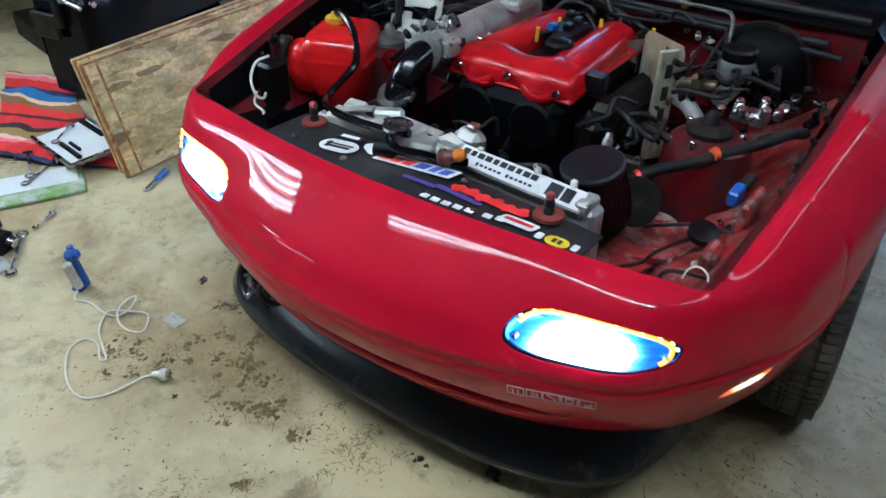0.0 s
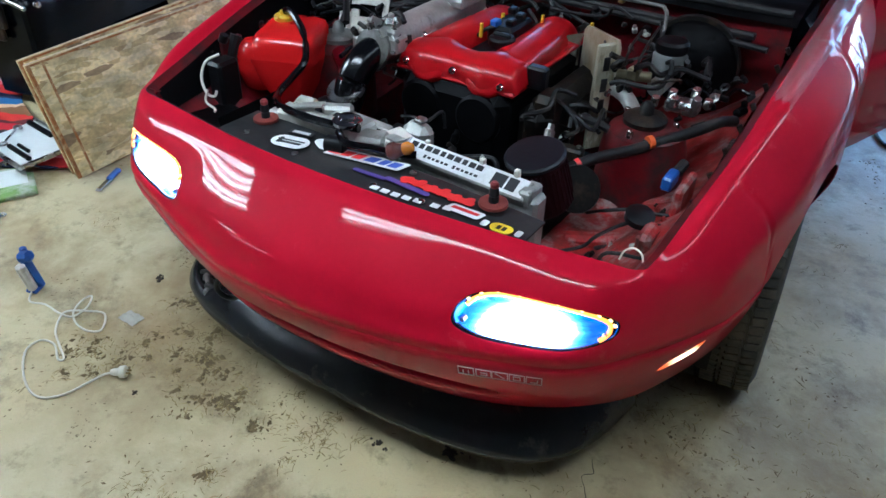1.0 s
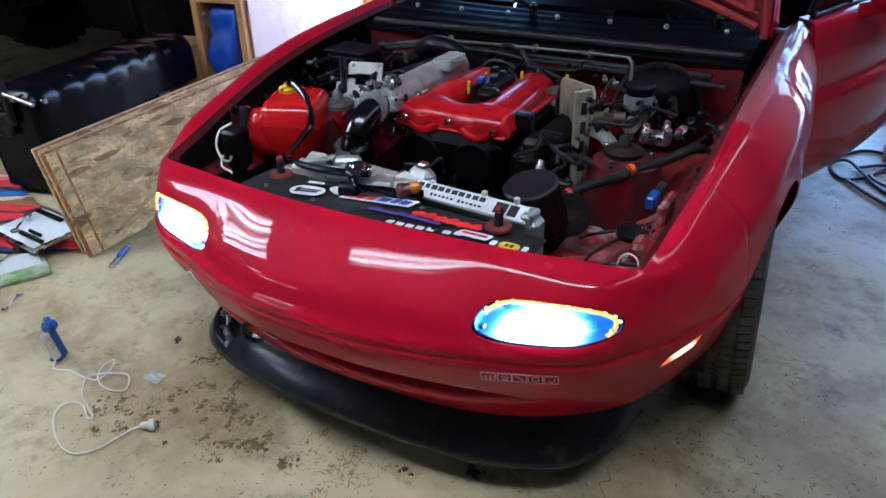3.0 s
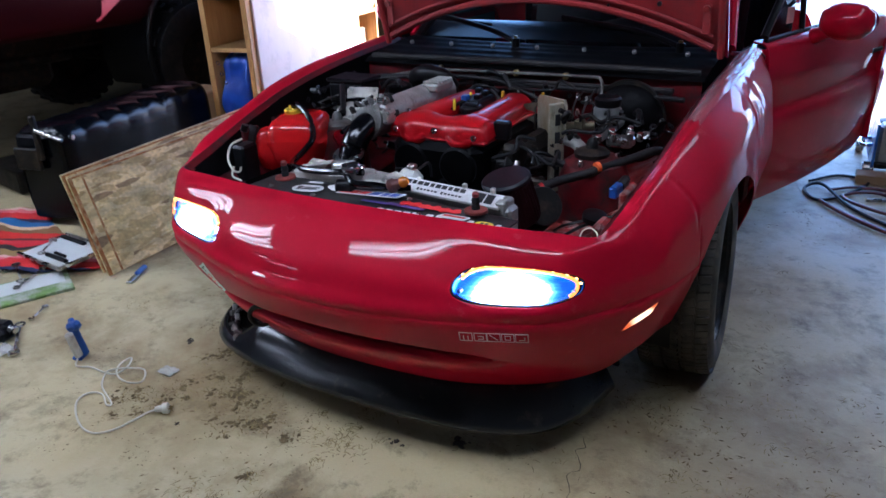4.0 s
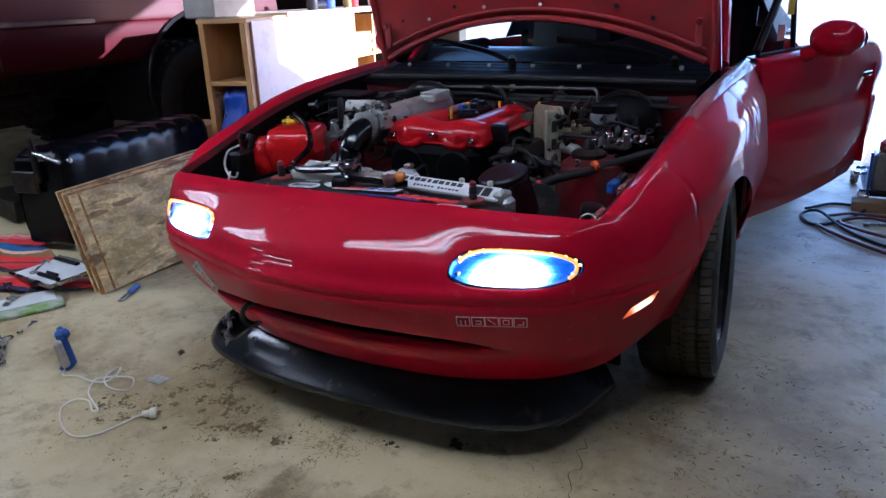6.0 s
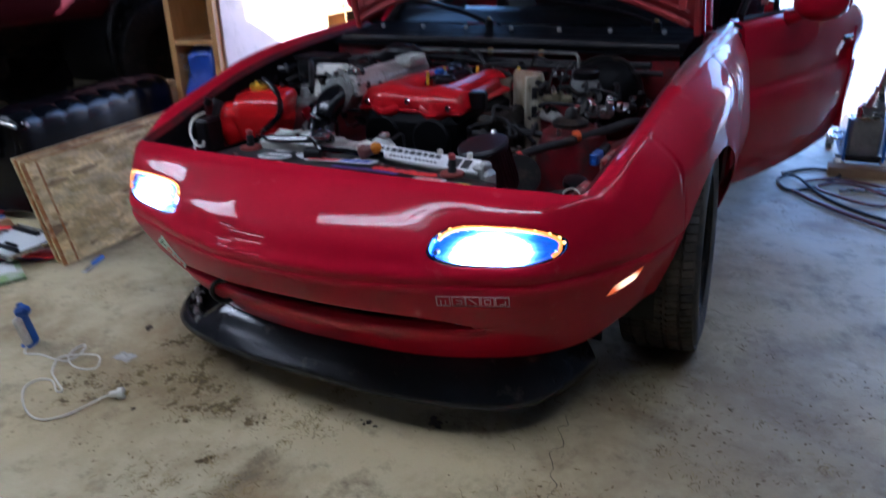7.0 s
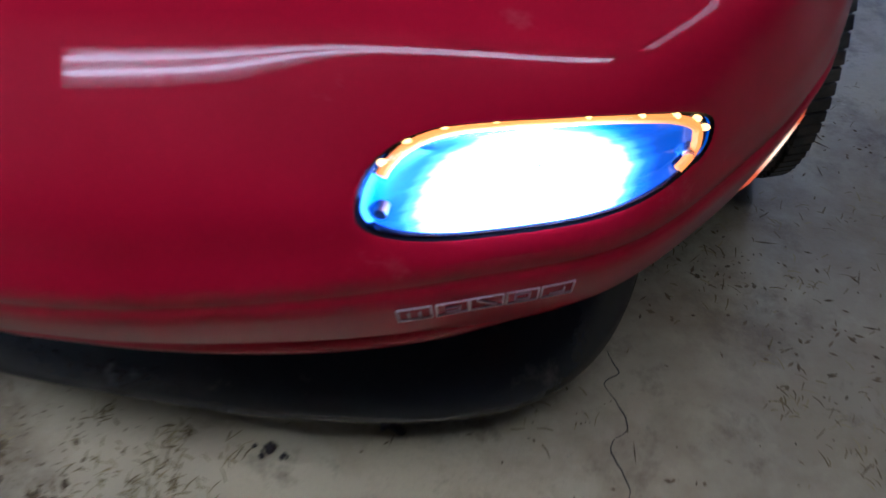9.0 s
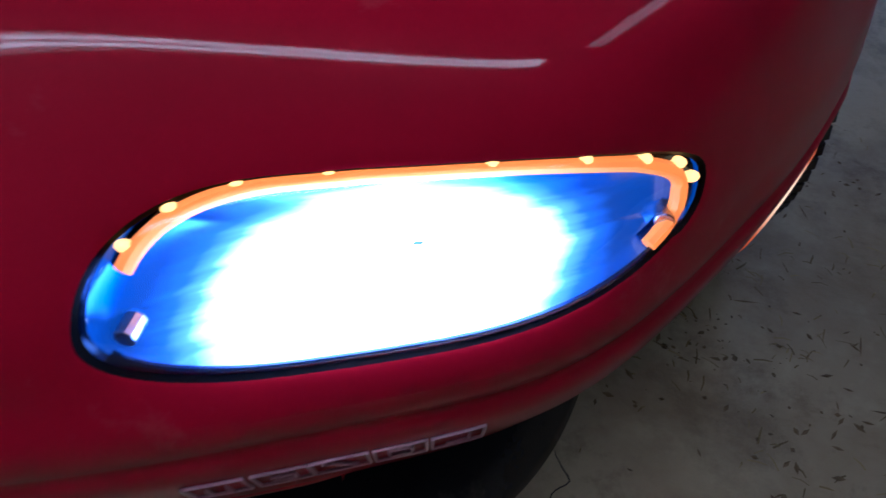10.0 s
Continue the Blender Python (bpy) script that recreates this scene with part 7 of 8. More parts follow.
def car_door(sd, opened):
    m = pose(sd * 0.80, 1.615, 0, 0, 0, -opened * sd) @ Matrix.Diagonal((sd, 1, 1, 1))
    door = part("door", thick(grid(lambda u, v: door_skin(u, v), lin(0, 1, 50), lin(0, 1, 40)), 0.006).moved(m), RED, car, "red door standing open" if opened > 5 else "closed red door", sharp=60)
    part("door_card", grid(lambda u, v: (-0.10 + 0.01 * math.sin(6 * v), 0.02 + 0.90 * u, 0.25 + 0.54 * v), lin(0, 1, 12), lin(0, 1, 12)).moved(m), BLACK, door, "black inner trim")
    part("door_shut_face", grid(lambda u, v: (-0.10 + 0.10 * u, 0.94, 0.30 + 0.42 * v), (0, 1), lin(0, 1, 6)).moved(m), RED, door)
    part("door_hinge_face", grid(lambda u, v: (-0.10 + 0.07 * u, 0.004, 0.25 + 0.54 * v), (0, 1), lin(0, 1, 6)).moved(m), RED, door)
    part("waist_seal", tube([(-0.06, 0.02, 0.815), (-0.05, 0.4, 0.822), (-0.055, 0.85, 0.815)], 0.009, 8).moved(m), RUBBER, door)
    mir = part("door_mirror", lathe([(0.004, -0.095), (0.038, -0.086), (0.060, -0.055), (0.068, -0.02), (0.067, 0.02), (0.058, 0.058), (0.034, 0.086), (0.004, 0.094)], 36, m @ pose(0.095, 0.27, 0.862, 0, 90, 0) @ Matrix.Diagonal((0.92, 0.95, 0.92, 1))), RED, door, "rounded red door mirror", sharp=80)
    part("mirror_foot", tube([(-0.01, 0.27, 0.805), (0.03, 0.265, 0.822), (0.05, 0.262, 0.835)], 0.028, 14, taper=lambda t: 1.0 - 0.25 * t).moved(m), RED, mir)
    part("mirror_glass", lathe([(0.050, 0), (0.002, 0.003)], 30, m @ pose(0.095, 0.325, 0.862, -90, 0, 0) @ Matrix.Diagonal((1.6, 1, 1, 1))), CHROME, mir)
    part("quarter_frame", tube([(-0.055, 0.00, 0.83), (-0.065, 0.14, 1.00), (-0.085, 0.28, 1.17)], 0.014, 8).moved(m) + rod((-0.055, 0.27, 0.82), (-0.09, 0.29, 1.17), 0.010, n=10).moved(m), BLACK, door, "black quarter-light frame")
    pane = part("quarter_glass", facing(grid(lambda u, v: (-0.058 - 0.03 * v, 0.27 * (1 - u * (1 - v)), 0.82 + 0.34 * v * 1.0), lin(0, 1, 5), lin(0, 1, 5)).moved(m), (sd, -0.3, 0)), GLASS, door, fix=False)
    pane.visible_shadow = False
    part("yellow_notice", box((-0.060, 0.235, 0.985), (0.003, 0.05, 0.085), 0.0008, m), STICKER_YELLOW, door, "yellow notice on the quarter glass")
    part("red_notice", box((-0.054, 0.165, 0.885), (0.003, 0.05, 0.055), 0.0008, m), surface("pale_red_notice", (0.7, 0.3, 0.28), 0.5), door, "pale red notice on the quarter glass")
    part("door_handle", box((0.005, 0.84, 0.685), (0.012, 0.10, 0.022), 0.005, m), CHROME, door, "slim chrome handle")
    return door


car_door(1, 19)
car_door(-1, 0)

# ---- along the left side: boards, seat, bench, truck ----
# strand boards leaning on the fender side
def board(at, turn, lean, rise, size, thickness, label):
    m = pose(*at, rise, 0, turn) @ pose(0, 0, 0, 0, lean, 0)
    L_, H_ = size
    b = thing("strand_board", at, label, "wooden board", "leaning boards")
    part("sheet", box((-thickness / 2, L_ / 2, H_ / 2), (thickness, L_, H_), 0.0015, m), OSB, b)
    part("stain_line", box((0.0006, 0.056, H_ / 2), (0.0016, 0.009, H_ - 0.004), 0.0004, m), RUST_LINE, b, "rust-coloured painted line")
    part("stain_line", box((0.0006, 0.006, H_ / 2), (0.0016, 0.011, H_ - 0.004), 0.0004, m), RUST_LINE, b, "rust-coloured painted line")
    part("stain_line", box((0.0006, L_ / 2, H_ - 0.006), (0.0016, L_ - 0.002, 0.007), 0.0004, m), RUST_LINE, b, "rust-coloured painted line")
    part("top_edge", box((-thickness / 2, L_ / 2, H_ + 0.0008), (thickness - 0.001, L_ - 0.002, 0.0018), 0.0005, m), PALE_EDGE, b, "pale sawn upper edge")
    part("edge_paint", box((0.0, -0.0012, H_ / 2), (0.010, 0.0022, H_ - 0.004), 0.0006, m), RUST_LINE, b)
    return b


board((-1.388, 0.497, 0.002), 0, -14.2, 1.6, (1.30, 0.408), 0.018, "flaky strand board with rust-painted edges, leaning upright")
board((-1.432, 0.505, 0.002), 0, -13.4, 2.4, (1.30, 0.412), 0.018, "second flaky strand board stacked behind the first")

# black bench seat lying along the boards
seat_m = pose(-1.93, 0.74, 0, 0, 0, 11)
bench = thing("truck_bench_seat", (-1.93, 0.74, 0), "worn black vinyl truck bench seat set down on the floor", "seat")


def cushion(u, v):
    """Rounded cross-section swept along the seat."""
    y = 0.05 + 1.06 * u
    e = min(1.0, (14 * min(u, 1 - u)) ** 0.5 + 0.25)
    a = 2 * math.pi * v
    c, s_ = math.cos(a), math.sin(a)
    x = -0.15 + 0.15 * math.copysign(abs(c) ** 0.45, c) * (0.9 + 0.1 * e)
    z = 0.245 + 0.222 * math.copysign(abs(s_) ** 0.4, s_) * (0.86 + 0.14 * e)
    w = 0.010 * abs(math.sin(24 * u)) ** 0.6 * max(0.0, s_) ** 2 + 0.003 * noise.noise(Vector((u * 8, v * 6, 3)))
    return x + w, y, z + w


part("cushion", grid(cushion, lin(0, 1, 70), lin(0, 1, 41)[:-1]).moved(seat_m) + Geo(), VINYL, bench, sharp=80)
part("end_panel", box((-0.15, 0.055, 0.235), (0.26, 0.03, 0.40), 0.05, seat_m), VINYL, bench)
part("hinge_arm", box((-0.12, 0.02, 0.43), (0.03, 0.02, 0.20), 0.005, seat_m), DARK_IRON, bench, "dark steel hinge arm")
part("hinge_rod", rod((-0.10, 0.0, 0.47), (0.03, 0.01, 0.43), 0.008).moved(seat_m), STEEL, bench)
part("hinge_plate", box((-0.20, 0.02, 0.33), (0.14, 0.02, 0.10), 0.005, seat_m), DARK_IRON, bench)
part("seat_knob", rod((-0.005, 0.09, 0.42), (0.012, 0.09, 0.422), 0.012).moved(seat_m), STEEL, bench)

# workbench row: pine cubby, painted panel, open shelf
BM = pose(-1.86, 1.92, 0, 0, 0, 10.5)


def cubby():
    w, d, h, t = 0.30, 0.42, 0.95, 0.035
    c = thing("cubby_shelf", (-1.86, 1.92, 0), "open-fronted pine cubby with a folded blue tarpaulin in it", "shelf")
    part("side_panel", box((-t / 2, d / 2, h / 2), (t, d, h), 0.003, BM), WOOD, c)
    part("side_panel", box((-w + t / 2, d / 2, h / 2), (t, d, h), 0.003, BM), WOOD, c)
    part("top", box((-w / 2, d / 2, h + 0.012), (w + 0.02, d, 0.025), 0.003, BM), WOOD_H, c)
    part("back_panel", box((-w / 2, d - 0.008, h / 2), (w - 2 * t, 0.012, h), 0.002, BM), surface("shaded_plywood", (0.30, 0.19, 0.09), 0.6, var=0.25, scale=5, stretch=(6, 6, 1)), c)
    for z in (0.06, 0.63):
        part("shelf_board", box((-w / 2, d / 2 - 0.01, z), (w - 2 * t, d - 0.03, 0.025), 0.002, BM), WOOD_H, c)
    return c


cubby()


def crumple(u, v):
    """A stuffed fold of tarpaulin."""
    a, b = 2 * math.pi * u, math.pi * v
    n = 1 + 0.28 * noise.noise(Vector((math.cos(a) * 2.2, math.sin(a) * 2.2, v * 5)))
    ca, sa = math.copysign(abs(math.cos(a)) ** 0.5, math.cos(a)), math.copysign(abs(math.sin(a)) ** 0.6, math.sin(a))
    return -0.15 + min(0.108, max(-0.108, 0.104 * ca * math.sin(b) ** 0.3 * n)), 0.19 + 0.175 * sa * math.sin(b) ** 0.35 * n, 0.340 - 0.265 * math.cos(b)


tarp = thing("tarpaulin", (-1.95, 2.05, 0.07), "crumpled blue tarpaulin stuffed into the cubby", "tarpaulin")
part("folds", grid(crumple, lin(0, 1, 41)[:-1], lin(0.02, 0.98, 26), wrap_u=True).moved(BM), TARP, tarp, sharp=180)
for x, z in ((-0.235, 0.56), (-0.22, 0.50), (-0.20, 0.455)):
    part("eyelet", tube([(x + 0.010 * math.cos(a), 0.005, z + 0.010 * math.sin(a)) for a in lin(0, 2 * math.pi, 13)[:-1]], 0.003, 6, 1, closed=True).moved(BM), CHROME, tarp)

wb = thing("workbench", (-1.9, 2.4, 0), "long workbench with a cream painted side and pine edges", "workbench")
part("painted_side", box((0.008, 0.673, 0.485), (0.014, 1.256, 0.95), 0.003, BM), CREAM, wb, "cream painted side panel")
part("worktop", box((-0.30, 1.60, 0.975), (0.64, 2.34, 0.03), 0.004, BM), surface("pale_worktop", (0.62, 0.54, 0.45), 0.5, var=0.2, bump=0.1), wb)
part("post", box((-0.02, 1.325, 0.48), (0.045, 0.05, 0.95), 0.004, BM), WOOD, wb, "pine post")
part("post", box((-0.02, 2.10, 0.48), (0.045, 0.05, 0.95), 0.004, BM), WOOD, wb)
part("post", box((-0.02, 2.72, 0.48), (0.045, 0.05, 0.95), 0.004, BM), WOOD, wb)
for z in (0.30, 0.66):
    part("shelf_board", box((-0.28, 2.03, z), (0.52, 1.36, 0.022), 0.002, BM), WOOD_H, wb)
part("back_board", box((-0.58, 1.6, 0.48), (0.02, 2.3, 0.95), 0.002, BM), surface("bench_back_board", (0.45, 0.27, 0.13), 0.6, var=0.25), wb)
part("divider", box((-0.28, 1.72, 0.48), (0.50, 0.02, 0.92), 0.002, BM), WOOD, wb)

stack_group = "boards on the bench shelf"
for k in range(7):
    single("board_offcut", box((-0.20 + 0.01 * (k % 3), 1.52, 0.675 + 0.011 + 0.0205 * k), (0.34, 0.30, 0.019), 0.002, BM), WOOD_H, "flat pine offcut stacked on the bench shelf", "board", stack_group)
for x, y, z, s_, mt, nm, lb in ((-0.25, 1.90, 0.672, (0.22, 0.18, 0.17), CARD, "cardboard_box", "brown cardboard box on the bench shelf"), (-0.22, 2.30, 0.672, (0.20, 0.25, 0.20), STICKER, "white_carton", "white carton on the bench shelf"), (-0.25, 1.60, 0.312, (0.26, 0.30, 0.22), CARD, "cardboard_box", "brown cardboard box on the lower shelf")):
    single(nm, box((x, y, z + s_[2] / 2), s_, 0.004, BM), mt, lb, "box")


def canister(at, r, h, mat_, name, label, category, cap=BLACK):
    c = thing(name, tuple(BM @ Vector(at)), label, category)
    part("body", lathe([(r * 0.92, 0), (r, 0.006), (r, h * 0.78), (r * 0.55, h * 0.88)], 22, BM @ Matrix.Translation(at)), mat_, c)
    part("cap", lathe([(r * 0.45, h * 0.86), (r * 0.48, h * 0.88), (r * 0.48, h * 0.98), (r * 0.4, h)], 18, BM @ Matrix.Translation(at)), cap, c)


canister((-0.10, 0.95, 0.991), 0.035, 0.16, STICKER_BLACK, "spray_can", "dark spray can on the worktop", "can")
canister((-0.16, 1.28, 0.991), 0.05, 0.20, STICKER_BLUE, "paint_can", "dark paint can on the worktop", "can")
canister((-0.11, 1.48, 0.991), 0.03, 0.15, GOLD, "oil_bottle", "amber oil bottle on the worktop", "bottle")
canister((-0.2, 1.75, 0.991), 0.045, 0.18, STICKER_RED, "red_can", "red can on the worktop", "can")
canister((-0.12, 1.95, 0.991), 0.04, 0.16, STICKER, "white_bottle", "white bottle on the worktop", "bottle")
single("cordless_drill", box((-0.15, 1.10, 1.02), (0.07, 0.20, 0.055), 0.02, BM) + box((-0.15, 1.17, 1.005), (0.05, 0.05, 0.03), 0.01, BM), BLACK, "dark cordless drill lying on the worktop", "power tool")
single("concrete_block", box((-0.28, 0.20, 1.075), (0.20, 0.40, 0.19), 0.008, BM), surface("grey_block", (0.42, 0.40, 0.36), 0.9, var=0.25, bump=0.5, fine=60), "grey hollow concrete block on the cubby", "block")
for a, s_, tl in (((-2.28, 1.92, 0.20), (0.22, 0.20, 0.40), 6), ((-2.42, 2.15, 0.16), (0.20, 0.30, 0.32), -4)):
    single("cardboard_box", box((0, 0, 0), s_, 0.006, pose(*a, 0, 0, tl)), CARD, "opened brown cardboard box on the floor by the cubby", "box")


# red pickup beyond the bench
def pickup():
    t = thing("pickup_truck", (-3.75, 1.2, 0), "dark red pickup truck standing high on big tyres", "truck")
    SX = -2.95

    def side(u, v):
        y = -2.2 + 5.6 * u
        prof = catmull(np.array([(-0.06, 1.32), (-0.015, 1.24), (0.0, 1.10), (0.012, 0.985), (0.0, 0.965), (-0.005, 0.88), (-0.03, 0.76), (-0.07, 0.72)]), 7 * v)
        return SX + prof[0], y, prof[1]
    wheels_y = (2.62, -0.9)
    sheet = grid(side, lin(0, 1, 150), lin(0, 1, 40))
    keep = [q for q in sheet.f if all(math.hypot((sum(sheet.v[i][1] for i in q) / 4 - wy), (sum(sheet.v[i][2] for i in q) / 4 - 0.52)) > 0.50 for wy in wheels_y)]
    body = part("body_side", Geo(sheet.v, keep), TRUCK_RED, t, "glossy dark red body side")
    part("body_side", box((-4.72, 0.6, 1.02), (0.04, 5.6, 0.6), 0.01), TRUCK_RED, t)
    part("hood", box((-3.83, 2.72, 1.30), (1.66, 1.36, 0.10), 0.04), TRUCK_RED, t)
    part("front_panel", box((-3.83, 3.40, 1.05), (1.7, 0.06, 0.55), 0.02), TRUCK_RED, t)
    part("cab", box((-3.83, 0.95, 1.52), (1.52, 1.9, 0.62), 0.12), TRUCK_RED, t)
    part("cab_glass", box((-3.83, 0.95, 1.58), (1.54, 1.5, 0.36), 0.08), GLASS, t)
    part("bed_floor", box((-3.83, -1.1, 0.95), (1.6, 2.2, 0.06), 0.01), TRUCK_RED, t)
    part("chassis", box((-3.83, 0.6, 0.66), (0.9, 5.2, 0.16), 0.02), DARK_IRON, t, "black chassis")
    part("trim_strip", box((SX + 0.016, 0.1, 0.985), (0.010, 3.4, 0.030), 0.004), surface("dark_trim", (0.05, 0.01, 0.012), 0.35), t)
    part("badge", box((SX + 0.008, 1.585, 1.145), (0.008, 0.17, 0.032), 0.003), CHROME, t, "chrome side badge")
    part("door_gap", box((SX + 0.004, 1.20, 1.0), (0.006, 0.008, 0.50), 0.001), STICKER_BLACK, t)
    for wy in wheels_y:
        part("wheel_well", grid(lambda u, v: (SX - 0.02 - 0.42 * v, wy + 0.505 * math.cos(u), 0.52 + 0.505 * math.sin(u)), lin(-0.4, math.pi + 0.4, 25), (0, 1)), BLACK, t)
        part("arch_trim", tube([(SX + 0.012, wy + 0.50 * math.cos(u), 0.52 + 0.50 * math.sin(u)) for u in lin(-0.30, math.pi + 0.3, 25)], 0.016, 8, 1), BLACK, t)
        for sx in (SX - 0.16, -4.55):
            m = pose(sx, wy, 0.41, 0, 90, 0)
            w = part("wheel", lathe([(0.05, -0.05), (0.22, -0.02), (0.22, 0.07), (0.12, 0.10), (0.05, 0.11)], 30, m), DARK_IRON, t)
            rg = lathe([(0.22, -0.13), (0.30, -0.14), (0.385, -0.12), (0.41, -0.07), (0.41, 0.07), (0.385, 0.12), (0.30, 0.14), (0.22, 0.13)], 48, m)
            rg.f = rg.f[:-2]
            part("tyre", rg, RUBBER, w, "big black off-road tyre")
            tagged(part("tread", total([box((0.412, 0, z), (0.022, 0.045, 0.075), 0.004, m @ pose(0, 0, 0, 0, 0, 360 * k / 30 + (6 if z > 0 else 0))) for k in range(30) for z in (-0.06, 0.06)]), RUBBER, w), kind="stuff")
    part("axle", rod((-3.2, 2.62, 0.41), (-4.5, 2.62, 0.41), 0.05), DARK_IRON, t)
    part("axle", rod((-3.2, -0.9, 0.41), (-4.5, -0.9, 0.41), 0.05), DARK_IRON, t)
    part("running_gear", rod((-3.45, -0.6, 0.55), (-3.45, 1.9, 0.55), 0.04) + box((-3.7, 1.5, 0.50), (0.5, 0.6, 0.25), 0.05), DARK_IRON, t)


pickup()
for a, s_, rz in (((-2.62, 1.35, 0.09), (0.30, 0.22, 0.16), 15), ((-2.85, 1.05, 0.07), (0.40, 0.16, 0.12), -10)):
    single("timber_block", box((0, 0, 0), s_, 0.008, pose(*a, 0, 0, rz)), DARK_IRON, "short dark block under the truck", "block")

# ---- on the floor at the left ----
def blanket(u, v):
    w = 0.50 * (1 - 0.45 * v) + 0.03 * math.sin(8 * v)
    x, y = -1.90 + u * w * 0.88 - 0.86 * 0.86 * v + 0.02 * math.sin(9 * u), 0.27 + u * w * 0.47 + 0.51 * 0.86 * v + 0.02 * math.sin(7 * u + 1)
    z = 0.010 + 0.026 * max(0, noise.fractal(Vector((x * 4.5, y * 6.5, 2.0)), 0.8, 2.0, 3)) + 0.010 * math.sin(16 * (0.91 * y - 0.4 * x)) ** 2
    return x, y, z


single("striped_blanket", thick(grid(blanket, lin(0, 1, 60), lin(0, 1, 60)), 0.006), SERAPE, "rumpled striped red woven blanket on the floor", "blanket", sharp=180)
tray_m = pose(-1.68, 0.505, 0.050, 3, -3, -8)
tray = thing("white_board", (-1.71, 0.53, 0), "white card in a dark frame lying on the blanket", "board", m=Matrix.Translation((-1.71, 0.53, 0)))
part("card", box((0, 0, 0), (0.34, 0.205, 0.006), 0.002, tray_m), SHEET, tray)
for c0, s_ in (((0, 0.105, 0.003), (0.36, 0.014, 0.016)), ((0, -0.105, 0.003), (0.36, 0.014, 0.016)), ((0.175, 0, 0.003), (0.014, 0.21, 0.016))):
    part("frame_bar", box(c0, s_, 0.003, tray_m), STEEL, tray)
part("black_bracket", box((0.07, -0.060, 0.012), (0.17, 0.018, 0.016), 0.005, tray_m) + box((0.05, -0.035, 0.012), (0.09, 0.014, 0.014), 0.005, tray_m) + box((-0.06, 0.075, 0.010), (0.20, 0.022, 0.012), 0.004, tray_m), BLACK, tray, "black plastic bracket on the card")
mag_m = pose(-1.575, 0.265, 0.008, 0, 0, 63)
mag = thing("printed_box", (-1.60, 0.285, 0), "flat green and white printed box lying on the floor", "box")
part("box_body", box((0, 0, 0), (0.31, 0.21, 0.014), 0.003, mag_m), GREEN, mag)
part("box_label", box((0.01, 0.03, 0.0077), (0.25, 0.12, 0.001), 0.0003, mag_m), SHEET, mag)


def wrench(a, b, w, label="dull steel combination wrench lying on the floor", z=0.008):
    """An open-ended wrench from a to b on the floor."""
    d = Vector((b[0] - a[0], b[1] - a[1], 0))
    L_ = d.length
    m = pose(a[0], a[1], z, 0, 0, math.degrees(math.atan2(d.y, d.x)))
    t = thing("wrench", (a[0], a[1], z), label, "wrench", "hand tools")
    part("shank", box((L_ / 2, 0, 0), (L_ * 0.8, w * 0.5, 0.007), 0.002, m), STEEL, t)
    jaw = []
    for k in lin(-140, 140, 15):
        jaw.append((w * math.cos(radians(k)), w * math.sin(radians(k))))
    pts = [(-x, y) for x, y in jaw] + [(-x * 0.5 + w * 0.2, y * 0.45) for x, y in reversed(jaw[3:-3])]
    part("jaw", plate(pts, -0.004, 0.004, m), STEEL, t)
    part("ring", tube([(L_ + w * 0.85 * math.cos(k), w * 0.85 * math.sin(k), 0) for k in lin(0, 2 * math.pi, 17)[:-1]], 0.0034, 6, 1, closed=True).moved(m), STEEL, t)


wrench((-1.335, 0.130), (-1.380, 0.212), 0.010, "small dark wrench lying on the floor")
wrench((-1.165, -0.04), (-1.33, 0.085), 0.018, "chrome and brown adjustable wrench lying on the floor", 0.010)
wrench((-1.805, 0.545), (-1.725, 0.44), 0.016, "dull wrench lying on the white card", 0.062)
wrench((-1.767, 0.30), (-1.83, 0.22), 0.015, "dull wrench lying by the blanket", 0.030)
wrench((-1.775, 0.355), (-1.614, 0.275), 0.017, "dull wrench lying on the printed box", 0.034)
wrench((-1.665, 0.395), (-1.600, 0.245), 0.014, "second dull wrench lying on the printed box", 0.022)
tool = thing("glue_gun", (-1.36, 0.0, 0), "black plastic hand tool with an upright handle and white print", "hand tool")
tm = pose(-1.37, -0.01, 0, 0, 0, 18)
part("tool_body", box((0, 0, 0.022), (0.20, 0.075, 0.044), 0.012, tm) + box((0.07, 0.01, 0.04), (0.05, 0.05, 0.04), 0.010, tm), BLACK, tool)
part("handle", box((0, 0, 0.06), (0.048, 0.030, 0.13), 0.010, pose(-1.428, 0.052, 0.012, -6, -8, 25)), BLACK, tool, "upright black handle")
for px, w in ((-0.05, 0.03), (-0.01, 0.012), (0.025, 0.02)):
    part("print", box((px, -0.0385, 0.024), (w, 0.001, 0.010), 0.0003, tm), STICKER, tool)
part("tool_tip", rod((-1.285, 0.025, 0.035), (-1.262, 0.034, 0.030), 0.014, n=12), STEEL, tool)
single("plastic_scrap", thick(grid(lambda u, v: (-1.265 + 0.075 * u, -0.085 + 0.075 * v, 0.004 + 0.022 * abs(noise.noise(Vector((u * 4, v * 4, 2))))), lin(0, 1, 12), lin(0, 1, 10)), 0.001), THIN_PLASTIC, "crumpled clear wrapper on the floor", "litter")
knife = thing("utility_knife", (-1.30, 0.55, 0), "utility knife with a blue handle beside the board", "knife")
part("handle", box((0, 0.03, 0.010), (0.022, 0.075, 0.018), 0.006, pose(-1.295, 0.55, 0, 0, 0, 25)), BLUE, knife)
part("blade", box((0, -0.04, 0.008), (0.018, 0.08, 0.004), 0.001, pose(-1.295, 0.55, 0, 0, 0, 25)), STEEL, knife)

